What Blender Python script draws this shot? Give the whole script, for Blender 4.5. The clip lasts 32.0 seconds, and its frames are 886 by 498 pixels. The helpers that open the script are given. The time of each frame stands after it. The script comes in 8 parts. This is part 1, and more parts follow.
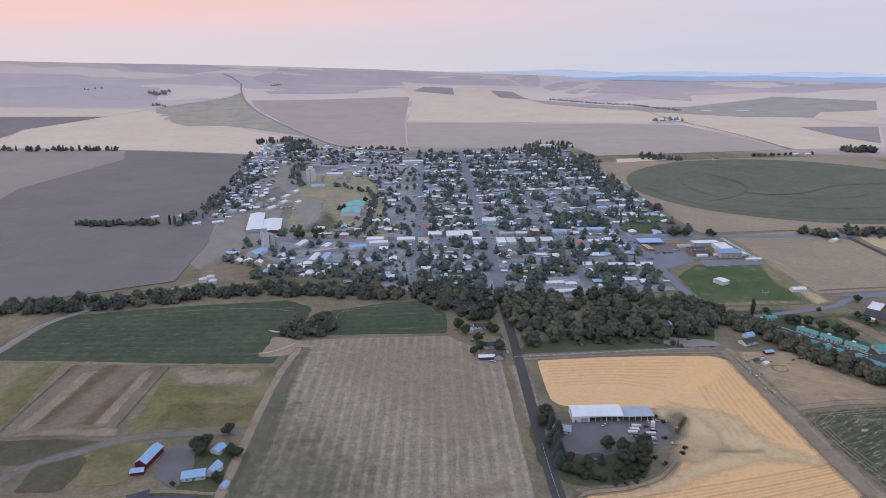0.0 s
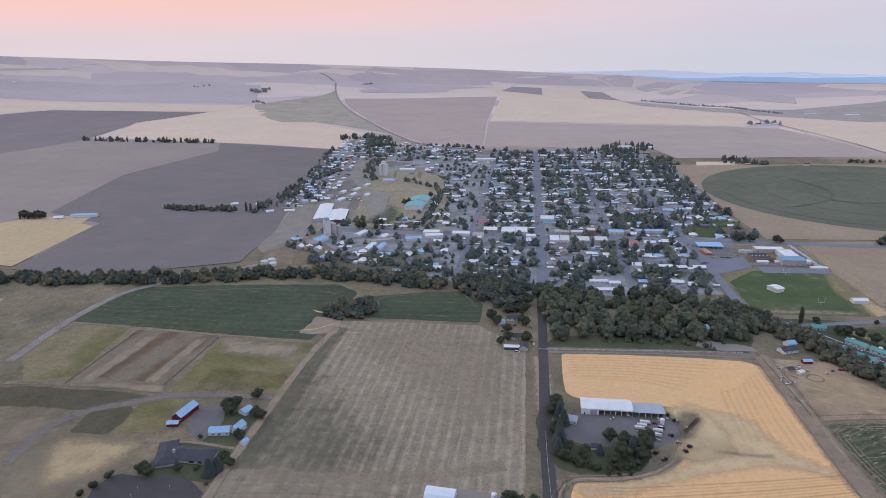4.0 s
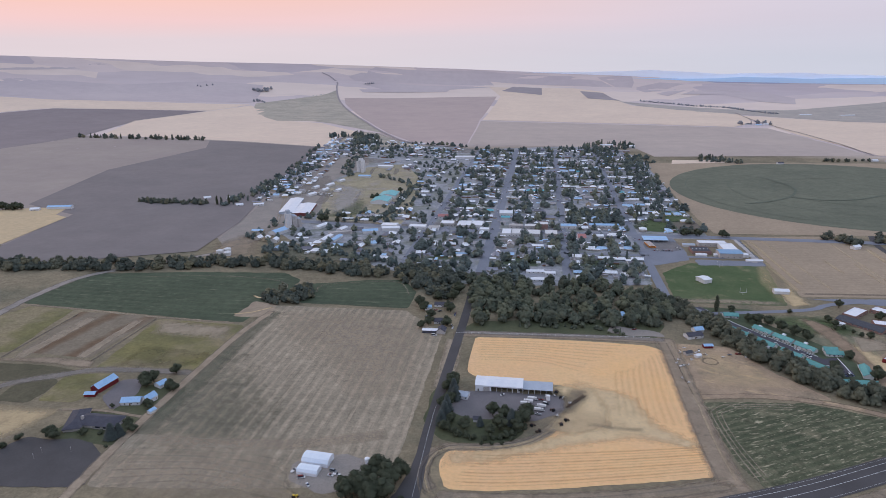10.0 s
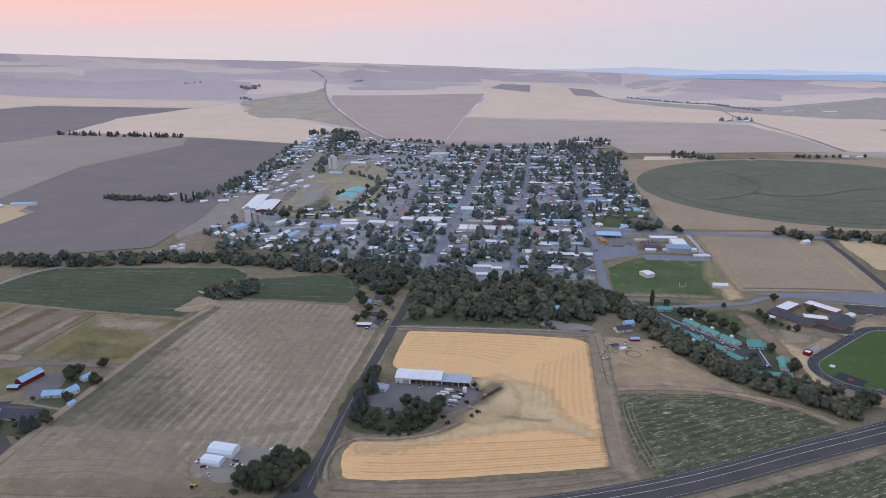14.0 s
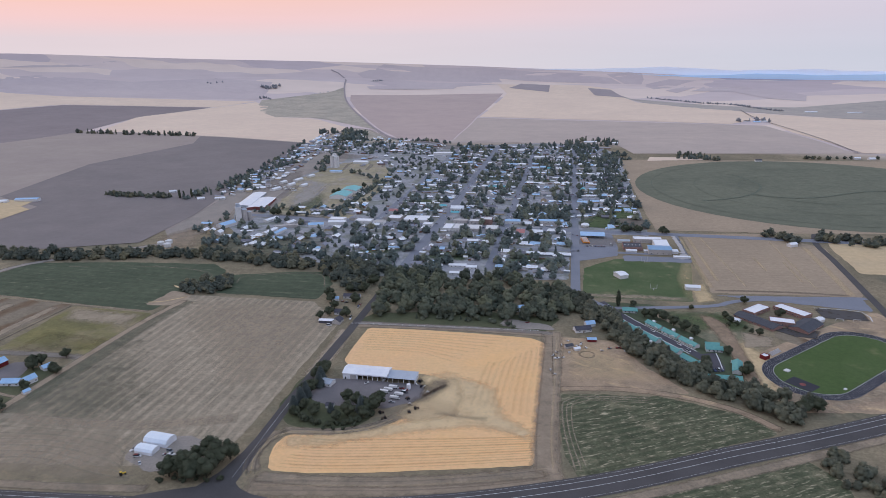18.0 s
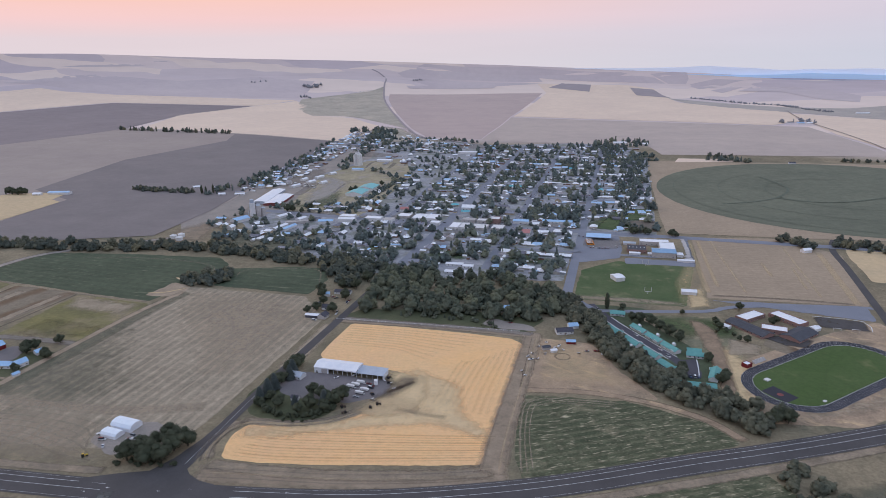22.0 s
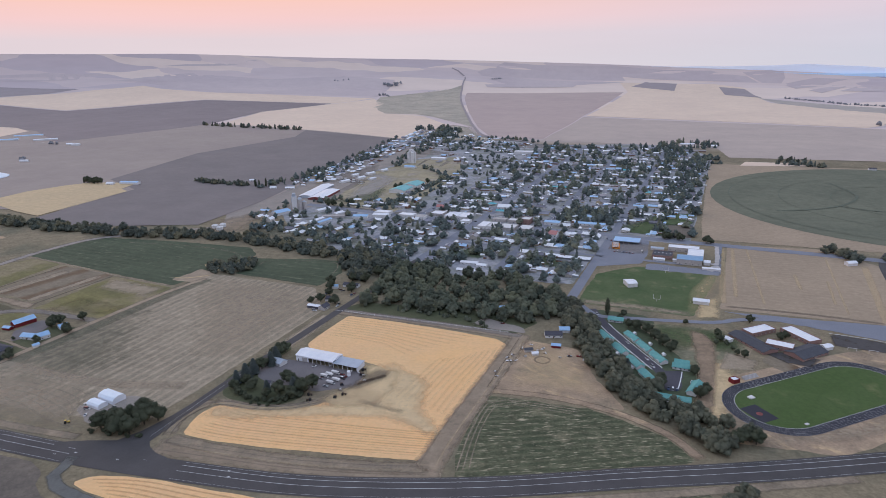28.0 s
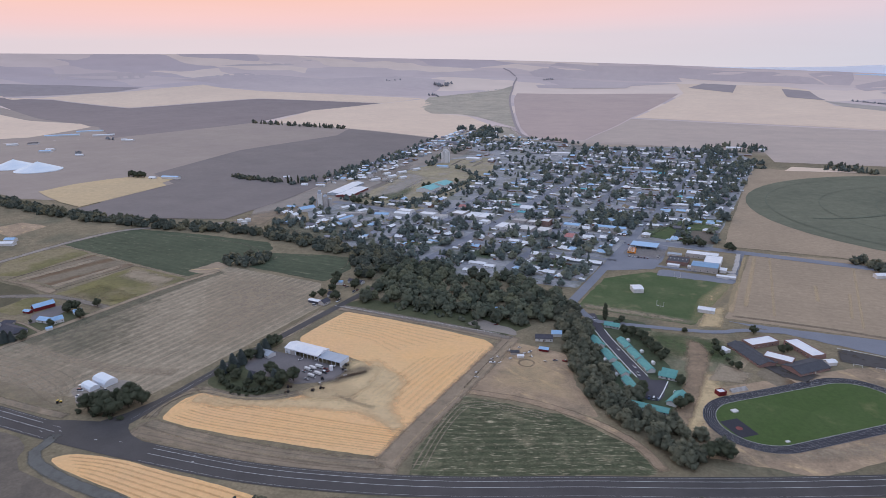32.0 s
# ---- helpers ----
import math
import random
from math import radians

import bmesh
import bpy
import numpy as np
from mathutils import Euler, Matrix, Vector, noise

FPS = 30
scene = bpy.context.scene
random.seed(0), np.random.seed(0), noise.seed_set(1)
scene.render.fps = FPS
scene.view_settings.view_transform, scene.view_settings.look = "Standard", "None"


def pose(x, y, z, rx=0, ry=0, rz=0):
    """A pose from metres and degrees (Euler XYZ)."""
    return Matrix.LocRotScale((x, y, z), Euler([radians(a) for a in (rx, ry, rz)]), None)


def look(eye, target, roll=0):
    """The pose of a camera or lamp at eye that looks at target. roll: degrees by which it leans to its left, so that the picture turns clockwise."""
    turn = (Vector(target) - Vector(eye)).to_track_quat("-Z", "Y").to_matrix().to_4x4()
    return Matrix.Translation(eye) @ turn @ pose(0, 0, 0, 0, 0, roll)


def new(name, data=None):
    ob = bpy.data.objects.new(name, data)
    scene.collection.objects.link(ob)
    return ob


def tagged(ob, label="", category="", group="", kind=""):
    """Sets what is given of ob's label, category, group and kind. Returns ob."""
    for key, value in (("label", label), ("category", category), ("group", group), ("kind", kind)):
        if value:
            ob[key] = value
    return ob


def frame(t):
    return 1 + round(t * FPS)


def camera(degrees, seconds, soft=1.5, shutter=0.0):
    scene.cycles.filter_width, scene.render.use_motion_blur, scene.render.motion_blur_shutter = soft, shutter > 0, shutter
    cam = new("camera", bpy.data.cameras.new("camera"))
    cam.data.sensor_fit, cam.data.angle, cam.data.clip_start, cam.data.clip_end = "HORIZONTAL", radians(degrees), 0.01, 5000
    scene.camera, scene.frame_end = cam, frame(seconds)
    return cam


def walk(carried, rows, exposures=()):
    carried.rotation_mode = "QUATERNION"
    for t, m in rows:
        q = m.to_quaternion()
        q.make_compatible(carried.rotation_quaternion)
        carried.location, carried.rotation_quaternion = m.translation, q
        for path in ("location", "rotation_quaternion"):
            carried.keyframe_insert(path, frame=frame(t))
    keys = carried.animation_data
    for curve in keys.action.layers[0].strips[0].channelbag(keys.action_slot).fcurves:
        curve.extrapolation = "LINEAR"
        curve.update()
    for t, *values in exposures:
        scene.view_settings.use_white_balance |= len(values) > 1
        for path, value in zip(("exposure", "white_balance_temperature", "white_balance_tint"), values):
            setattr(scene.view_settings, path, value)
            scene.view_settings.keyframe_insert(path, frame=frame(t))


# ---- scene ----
from functools import lru_cache

cam = camera(70.07, 32.0, soft=0.65)
PATH = [
    (0, -205.48, 70.61, 286.96, -9.486, 16.717, -0.954),
    (0.5, -200.11, 67.84, 285.80, -7.757, 16.704, -0.903),
    (1, -192.85, 63.05, 285.02, -5.715, 16.675, -0.930),
    (1.5, -185.84, 58.98, 284.36, -4.157, 16.678, -0.912),
    (2, -178.56, 55.10, 284.22, -3.217, 16.680, -0.894),
    (2.5, -171.18, 51.78, 283.92, -2.455, 16.667, -0.900),
    (4.5, -141.38, 36.54, 282.45, -0.890, 16.545, -0.854),
    (5, -133.61, 33.21, 282.15, -0.938, 16.547, -0.864),
    (5.5, -126.04, 29.78, 281.29, -0.990, 16.524, -0.851),
    (6, -117.95, 25.88, 280.97, -1.042, 16.508, -0.843),
    (6.5, -109.94, 22.05, 280.64, -1.142, 16.502, -0.833),
    (7, -102.53, 18.82, 280.00, -1.235, 16.522, -0.759),
    (7.5, -94.51, 16.17, 279.14, -1.283, 16.517, -0.741),
    (8, -86.53, 13.33, 278.62, -1.333, 16.495, -0.738),
    (8.5, -78.06, 10.97, 278.08, -1.370, 16.482, -0.729),
    (9, -70.00, 9.66, 277.54, -1.457, 16.504, -0.714),
    (9.5, -61.82, 7.24, 277.19, -0.834, 16.490, -0.672),
    (10, -52.85, 5.47, 276.72, 0.217, 16.473, -0.772),
    (10.5, -44.38, 4.93, 276.10, 0.162, 16.504, -0.765),
    (11, -35.54, 4.03, 275.83, 0.128, 16.539, -0.775),
    (11.5, -26.83, 3.01, 275.07, 0.093, 16.567, -0.795),
    (12, -18.01, 1.90, 274.95, 0.052, 16.597, -0.818),
    (12.5, -9.09, 1.03, 274.78, 0.031, 16.628, -0.820),
    (13, 0.00, -0.00, 274.99, 0.000, 16.681, -0.856),
    (13.5, 8.28, -0.57, 274.67, -0.102, 16.689, -0.830),
    (15.5, 44.19, -4.42, 275.38, 1.162, 16.748, -0.924),
    (16, 53.29, -3.91, 274.55, 1.144, 16.717, -0.948),
    (16.5, 61.55, -3.74, 274.19, 1.116, 16.714, -0.941),
    (17, 70.11, -3.90, 273.70, 1.067, 16.696, -0.892),
    (17.5, 78.34, -4.19, 273.33, 1.631, 16.682, -0.923),
    (18, 87.06, -4.13, 272.84, 2.629, 16.665, -0.905),
    (18.5, 95.46, -4.45, 272.94, 3.356, 16.672, -0.945),
    (19, 103.72, -3.94, 272.18, 4.020, 16.631, -0.964),
    (19.5, 111.53, -3.18, 271.88, 4.561, 16.613, -0.913),
    (20, 120.03, -2.89, 271.71, 5.114, 16.612, -0.939),
    (20.5, 128.19, -2.43, 271.42, 5.591, 16.610, -0.953),
    (21, 136.73, -2.04, 271.55, 6.061, 16.640, -0.961),
    (21.5, 144.80, -1.41, 271.02, 6.498, 16.619, -0.954),
    (22, 152.80, -0.46, 270.68, 6.915, 16.632, -0.970),
    (22.5, 160.80, -0.47, 271.29, 7.304, 16.637, -0.962),
    (23, 168.76, 0.89, 270.42, 7.703, 16.625, -0.970),
    (23.5, 176.66, 1.79, 270.22, 8.197, 16.600, -0.982),
    (24, 184.75, 2.71, 270.13, 8.996, 16.640, -0.961),
    (24.5, 192.68, 3.33, 270.02, 9.744, 16.652, -0.984),
    (26.5, 224.33, 8.24, 269.25, 12.870, 16.636, -0.982),
    (27, 233.50, 9.84, 269.31, 13.911, 16.618, -1.099),
    (27.5, 241.65, 11.58, 269.38, 14.793, 16.604, -1.131),
    (28, 249.37, 13.31, 269.08, 15.057, 16.604, -1.151),
    (28.5, 257.94, 15.41, 269.01, 15.333, 16.590, -1.170),
    (29, 265.23, 16.72, 268.94, 15.581, 16.588, -1.123),
    (29.5, 272.15, 18.63, 268.55, 17.583, 16.549, -1.061),
    (30, 281.04, 21.34, 267.99, 19.948, 16.479, -1.170),
    (30.5, 288.22, 23.89, 268.06, 20.286, 16.498, -1.165),
    (31, 295.73, 26.36, 267.75, 20.315, 16.476, -1.101),
    (31.5, 302.86, 29.55, 267.27, 20.326, 16.491, -1.119),
    (32, 310.31, 31.63, 266.95, 20.261, 16.477, -1.055),
]
walk(cam, [(t, pose(x, y, z, 90 - dip, 0, turn) @ pose(0, 0, 0, 0, 0, lean)) for t, x, y, z, turn, dip, lean in PATH],
     exposures=((0, 0.0), (32, 0.0)))

# ---- dusk sky, with the glow of the set sun to the north-west ----
world = bpy.data.worlds.new("dusk_sky")
scene.world = world
world.use_nodes = True
wt = world.node_tree
wt.nodes.clear()


def wnode(kind, **values):
    n = wt.nodes.new(kind)
    for k, v in values.items():
        n.inputs[k].default_value = v
    return n


def wramp(stops, source):
    n = wt.nodes.new("ShaderNodeValToRGB")
    e = n.color_ramp.elements
    while len(e) < len(stops):
        e.new(0.5)
    for i, (p, c) in enumerate(stops):
        e[i].position, e[i].color = p, (*c, 1)
    wt.links.new(source, n.inputs[0])
    return n.outputs[0]


def srgb(r, g, b, k=1.0):
    """Linear colour from 0..255 display values."""
    return tuple(((v / 255 + 0.055) / 1.055) ** 2.4 * k if v > 10 else v / 255 / 12.92 * k for v in (r, g, b))


way = wt.nodes.new("ShaderNodeTexCoord").outputs["Generated"]
split = wt.nodes.new("ShaderNodeSeparateXYZ")
wt.links.new(way, split.inputs[0])
up = split.outputs["Z"]
glow_side = wramp([(0.0, srgb(226, 214, 220)), (0.035, srgb(228, 212, 218)), (0.06, srgb(246, 208, 208)), (0.115, srgb(255, 200, 178)), (0.3, (0.78, 0.70, 0.74)), (1.0, (0.58, 0.70, 0.945))], up)
far_side = wramp([(0.0, srgb(204, 207, 222)), (0.05, srgb(212, 207, 222)), (0.12, srgb(216, 212, 228)), (0.35, (0.66, 0.70, 0.84)), (1.0, (0.58, 0.70, 0.945))], up)
azi = wt.nodes.new("ShaderNodeVectorMath")
azi.operation = "DOT_PRODUCT"
azi.inputs[1].default_value = (-0.82, 0.57, 0)
wt.links.new(way, azi.inputs[0])
turn_mix = wt.nodes.new("ShaderNodeMapRange")
turn_mix.interpolation_type = "SMOOTHSTEP"
turn_mix.inputs["From Min"].default_value, turn_mix.inputs["From Max"].default_value = -0.05, 0.98
wt.links.new(azi.outputs["Value"], turn_mix.inputs["Value"])
both = wt.nodes.new("ShaderNodeMix")
both.data_type = "RGBA"
wt.links.new(turn_mix.outputs["Result"], both.inputs["Factor"])
wt.links.new(far_side, both.inputs["A"])
wt.links.new(glow_side, both.inputs["B"])
veil = wt.nodes.new("ShaderNodeTexNoise")
veil.inputs["Scale"].default_value = 2.2
veil.inputs["Detail"].default_value = 3
stretch = wt.nodes.new("ShaderNodeMapping")
stretch.inputs["Scale"].default_value = (1, 1, 14)
wt.links.new(way, stretch.inputs[0])
wt.links.new(stretch.outputs[0], veil.inputs["Vector"])
veil_amount = wt.nodes.new("ShaderNodeMapRange")
veil_amount.inputs["To Min"].default_value, veil_amount.inputs["To Max"].default_value = 0.96, 1.04
wt.links.new(veil.outputs[0], veil_amount.inputs["Value"])
tone = wt.nodes.new("ShaderNodeVectorMath")
tone.operation = "SCALE"
wt.links.new(both.outputs["Result"], tone.inputs[0])
wt.links.new(veil_amount.outputs["Result"], tone.inputs["Scale"])
lit = wnode("ShaderNodeBackground", Strength=1.0)
wt.links.new(tone.outputs[0], lit.inputs["Color"])
wt.links.new(lit.outputs[0], wt.nodes.new("ShaderNodeOutputWorld").inputs["Surface"])

sun = new("sun", bpy.data.lights.new("sun", "SUN"))
sun.data.energy, sun.data.angle, sun.data.color = 0.5, radians(25), (1.0, 0.86, 0.76)
sun.matrix_world = look((-82, 57, 38), (0, 0, 0))


# ---- materials ----
def material(name, first, second, patch=0.02, grain=0.6, rough=0.9, grain_amount=0.25, rows=None, bump=0.0, metal=0.0, random_stops=None, third=None, mottle=0.0, streaks=None, tint=None):
    """A surface of two colours in patches with finer grain over it. rows: (degrees, spacing, colour, amount, bend) of furrows or swaths.
    streaks: (degrees, length, width, colour, low, high, amount) of broken straw lines. tint: the colour towards which single trees lean."""
    m = bpy.data.materials.new(name)
    m.use_nodes = True
    nt = m.node_tree
    bs = nt.nodes["Principled BSDF"]
    bs.inputs["Roughness"].default_value, bs.inputs["Metallic"].default_value = rough, metal
    bs.inputs["Specular IOR Level"].default_value = 0.25

    def node(kind, links=(), **values):
        n = nt.nodes.new(kind)
        for k, v in values.items():
            n.inputs[k].default_value = v
        for k, s in links:
            nt.links.new(s, n.inputs[k])
        return n

    def math_node(op, a, b):
        n = nt.nodes.new("ShaderNodeMath")
        n.operation = op
        for i, v in enumerate((a, b)):
            if isinstance(v, (int, float)):
                n.inputs[i].default_value = v
            else:
                nt.links.new(v, n.inputs[i])
        return n.outputs[0]

    def blend(fac, a, b):
        n = nt.nodes.new("ShaderNodeMix")
        n.data_type = "RGBA"
        for k, v in (("Factor", fac), ("A", a), ("B", b)):
            if isinstance(v, (int, float)):
                n.inputs[k].default_value = v
            elif isinstance(v, tuple):
                n.inputs[k].default_value = (*v, 1)
            else:
                nt.links.new(v, n.inputs[k])
        return n.outputs["Result"]

    place = node("ShaderNodeTexCoord").outputs["Object"]
    big = node("ShaderNodeTexNoise", [("Vector", place)], Scale=patch, Detail=4.0, Roughness=0.62)
    shape = node("ShaderNodeMapRange", [("Value", big.outputs[0])], **{"From Min": 0.33, "From Max": 0.67})
    if random_stops:
        info = node("ShaderNodeObjectInfo")
        ramp = nt.nodes.new("ShaderNodeValToRGB")
        ramp.color_ramp.interpolation = "CONSTANT"
        e = ramp.color_ramp.elements
        while len(e) < len(random_stops):
            e.new(0.5)
        for i, (p, c) in enumerate(random_stops):
            e[i].position, e[i].color = p, (*c, 1)
        nt.links.new(info.outputs["Random"], ramp.inputs[0])
        weather = node("ShaderNodeMapRange", [("Value", big.outputs[0])], **{"From Min": 0.3, "From Max": 0.7, "To Min": 0.8, "To Max": 1.08})
        sc = nt.nodes.new("ShaderNodeVectorMath")
        sc.operation = "SCALE"
        nt.links.new(ramp.outputs[0], sc.inputs[0])
        nt.links.new(weather.outputs[0], sc.inputs["Scale"])
        colour = sc.outputs[0]
    else:
        colour = blend(shape.outputs[0], first, second)
    if third:
        third_colour, scale, low, high, amount = third
        spots = node("ShaderNodeTexNoise", [("Vector", place)], Scale=scale, Detail=5.0, Roughness=0.6)
        cover = node("ShaderNodeMapRange", [("Value", spots.outputs[0])], **{"From Min": low, "From Max": high, "To Min": 0.0, "To Max": amount})
        colour = blend(cover.outputs[0], colour, third_colour)
    if tint:
        own = node("ShaderNodeAttribute")
        own.attribute_name = "tint"
        lean = node("ShaderNodeMapRange", [("Value", own.outputs["Fac"])], **{"From Min": 0.55, "From Max": 1.0, "To Min": 0.0, "To Max": 0.75})
        colour = blend(lean.outputs[0], colour, tint)
        deep = node("ShaderNodeMapRange", [("Value", own.outputs["Fac"])], **{"From Min": 0.0, "From Max": 0.6, "To Min": 0.76, "To Max": 1.12})
        shade = nt.nodes.new("ShaderNodeVectorMath")
        shade.operation = "SCALE"
        nt.links.new(colour, shade.inputs[0])
        nt.links.new(deep.outputs[0], shade.inputs["Scale"])
        colour = shade.outputs[0]
    if rows:
        degrees, spacing, row_colour, amount, bend = rows
        xyz = node("ShaderNodeSeparateXYZ", [("Vector", place)])
        c, s = math.cos(radians(degrees)), math.sin(radians(degrees))
        across = math_node("ADD", math_node("MULTIPLY", xyz.outputs[0], -s), math_node("MULTIPLY", xyz.outputs[1], c))
        wob = node("ShaderNodeTexNoise", [("Vector", place)], Scale=0.012, Detail=2.0)
        across = math_node("ADD", across, math_node("MULTIPLY", wob.outputs[0], bend))
        wave = math_node("SINE", math_node("MULTIPLY", across, 2 * math.pi / spacing), 0)
        broken = node("ShaderNodeTexNoise", [("Vector", place)], Scale=0.05, Detail=3.0)
        lift = node("ShaderNodeMapRange", [("Value", math_node("ADD", wave, math_node("MULTIPLY", broken.outputs[0], 1.6)))],
                    **{"From Min": 0.7, "From Max": 1.9, "To Min": 0.0, "To Max": amount})
        colour = blend(lift.outputs[0], colour, row_colour)
    if streaks:
        degrees, length, width, streak_colour, low, high, amount = streaks
        turned = node("ShaderNodeMapping", [("Vector", place)])
        turned.inputs["Rotation"].default_value = (0, 0, -radians(degrees))
        drawn = node("ShaderNodeMapping", [("Vector", turned.outputs[0])])
        drawn.inputs["Scale"].default_value = (1 / length, 1 / width, 1)
        straw = node("ShaderNodeTexNoise", [("Vector", drawn.outputs[0])], Scale=1.0, Detail=3.0, Roughness=0.6)
        lines = node("ShaderNodeMapRange", [("Value", straw.outputs[0])], **{"From Min": low, "From Max": high, "To Min": 0.0, "To Max": amount})
        colour = blend(lines.outputs[0], colour, streak_colour)
    fine = node("ShaderNodeTexNoise", [("Vector", place)], Scale=grain, Detail=5.0, Roughness=0.7)
    speck = node("ShaderNodeMapRange", [("Value", fine.outputs[0])], **{"From Min": 0.25, "From Max": 0.75, "To Min": 1 - grain_amount, "To Max": 1 + grain_amount})
    if mottle:
        mid = node("ShaderNodeTexNoise", [("Vector", place)], Scale=0.11, Detail=6.0, Roughness=0.72)
        tone_mid = node("ShaderNodeMapRange", [("Value", mid.outputs[0])], **{"From Min": 0.3, "From Max": 0.7, "To Min": 1 - mottle, "To Max": 1 + mottle})
        sm = nt.nodes.new("ShaderNodeVectorMath")
        sm.operation = "SCALE"
        nt.links.new(colour, sm.inputs[0])
        nt.links.new(tone_mid.outputs[0], sm.inputs["Scale"])
        colour = sm.outputs[0]
    out = nt.nodes.new("ShaderNodeVectorMath")
    out.operation = "SCALE"
    nt.links.new(colour, out.inputs[0])
    nt.links.new(speck.outputs[0], out.inputs["Scale"])
    nt.links.new(out.outputs[0], bs.inputs["Base Color"])
    if bump:
        b = node("ShaderNodeBump", [("Height", fine.outputs[0])], Strength=bump, Distance=0.2)
        nt.links.new(b.outputs[0], bs.inputs["Normal"])
    return m


K = 1.085
# F scales the far-land colours, which are set paler to stand for haze.
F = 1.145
DRY = material("dry_grass", srgb(138, 126, 105, K), srgb(109, 102, 85, K), 0.012, 0.35, grain_amount=0.3, mottle=0.2, third=(srgb(94, 96, 82, K), 0.009, 0.54, 0.66, 0.6))
STUBBLE_PALE = material("pale_wheat_stubble", srgb(212, 192, 174, F), srgb(204, 184, 168, F), 0.004, 0.03, grain_amount=0.06, rows=(20, 40, srgb(200, 180, 166, F), 0.35, 200))
FALLOW = material("mauve_fallow_soil", srgb(152, 142, 144, F), srgb(144, 135, 138, F), 0.004, 0.02, grain_amount=0.07)
FALLOW_SLOPE = material("ploughed_slope_soil", srgb(131, 121, 123, F), srgb(124, 115, 118, F), 0.004, 0.02, grain_amount=0.08, mottle=0.04)
FALLOW_GREY = material("grey_creek_grass", srgb(167, 158, 151, F), srgb(152, 146, 142, F), 0.01, 0.05, grain_amount=0.1, mottle=0.06)
FALLOW_DARK = material("dark_fallow_soil", srgb(114, 108, 109, F), srgb(123, 116, 116, F), 0.004, 0.02, grain_amount=0.08, mottle=0.05)
FALLOW_LIGHT = material("light_fallow_soil", srgb(151, 140, 134, F), srgb(144, 133, 129, F), 0.004, 0.02, grain_amount=0.07, mottle=0.04)
FALLOW_PINK = material("pinkish_fallow_soil", srgb(174, 157, 152, F), srgb(167, 150, 147, F), 0.004, 0.02, grain_amount=0.06)
FALLOW_TAN = material("tan_fallow_soil", srgb(176, 162, 154, F), srgb(166, 153, 147, F), 0.004, 0.02, grain_amount=0.07, mottle=0.04)
VALLEY = material("dry_valley_grass", srgb(170, 160, 147, F), srgb(148, 143, 133, F), 0.012, 0.06, grain_amount=0.16, mottle=0.1)
BEIGE = material("mown_hay_field", srgb(150, 139, 122, K), srgb(135, 126, 111, K), 0.014, 0.4, grain_amount=0.26, mottle=0.2, rows=(81, 9.6, srgb(176, 160, 141, K), 0.5, 4), streaks=(81, 38, 2.2, srgb(106, 99, 85, K), 0.55, 0.7, 0.5), third=(srgb(102, 99, 85, K), 0.008, 0.5, 0.66, 0.35))
GOLD = material("golden_wheat_stubble", srgb(225, 182, 131, K), srgb(218, 179, 137, K), 0.012, 0.3, grain_amount=0.12, mottle=0.05, rows=(-4, 5.0, srgb(229, 194, 144, K), 0.2, 70), third=(srgb(214, 182, 138, K), 0.011, 0.5, 0.62, 0.4))
GREEN_W = material("green_alfalfa", srgb(63, 74, 59, K), srgb(76, 86, 69, K), 0.01, 0.2, grain_amount=0.2, mottle=0.2, rows=(-6, 13.0, srgb(99, 104, 84, K), 0.16, 6), streaks=(-6, 40, 3, srgb(142, 141, 120, K), 0.62, 0.72, 0.5))
GREEN_SE = material("cut_green_alfalfa", srgb(68, 75, 57, K), srgb(82, 86, 67, K), 0.02, 0.5, grain_amount=0.4, mottle=0.3, rows=(19, 7.5, srgb(108, 106, 86, K), 0.5, 5), streaks=(19, 9, 2.0, srgb(178, 168, 144, K), 0.56, 0.7, 0.75), third=(srgb(146, 137, 114, K), 0.045, 0.56, 0.7, 0.55))
OLIVE = material("olive_grass_field", srgb(124, 117, 77, K), srgb(102, 100, 70, K), 0.02, 0.3, grain_amount=0.22, mottle=0.18, third=(srgb(138, 126, 104, K), 0.012, 0.48, 0.6, 0.75))
BROWN = material("brown_stubble_strip", srgb(128, 118, 103, K), srgb(118, 108, 94, K), 0.02, 0.3, grain_amount=0.2, mottle=0.15, rows=(73, 40, srgb(102, 82, 64, K), 0.9, 5))
PIVOT = material("irrigated_green_circle", srgb(92, 96, 83, F), srgb(105, 108, 93, F), 0.006, 0.05, grain_amount=0.14, mottle=0.12)
TAN = material("tan_stubble_field", srgb(159, 142, 123, K), srgb(146, 131, 114, K), 0.008, 0.2, grain_amount=0.14, mottle=0.1, rows=(-5, 9, srgb(172, 155, 135, K), 0.2, 5))
LAWN = material("school_lawn", srgb(68, 87, 55, K), srgb(86, 98, 68, K), 0.02, 0.3, grain_amount=0.15, mottle=0.1, third=(srgb(130, 124, 98, K), 0.03, 0.56, 0.68, 0.6))
TURF = material("track_infield_turf", srgb(66, 87, 46, K), srgb(75, 93, 55, K), 0.02, 0.3, grain_amount=0.12, mottle=0.1, third=(srgb(116, 116, 82, K), 0.03, 0.6, 0.72, 0.5))
ASPHALT = material("worn_asphalt", srgb(72, 70, 72, K), srgb(82, 80, 82, K), 0.03, 0.8, rough=0.85, grain_amount=0.12)
STREET = material("town_street_asphalt", srgb(126, 130, 142, K), srgb(118, 122, 134, K), 0.03, 0.8, rough=0.85, grain_amount=0.15)
GRAVEL = material("gravel_yard", srgb(134, 128, 124, K), srgb(148, 140, 134, K), 0.03, 0.8, grain_amount=0.2)
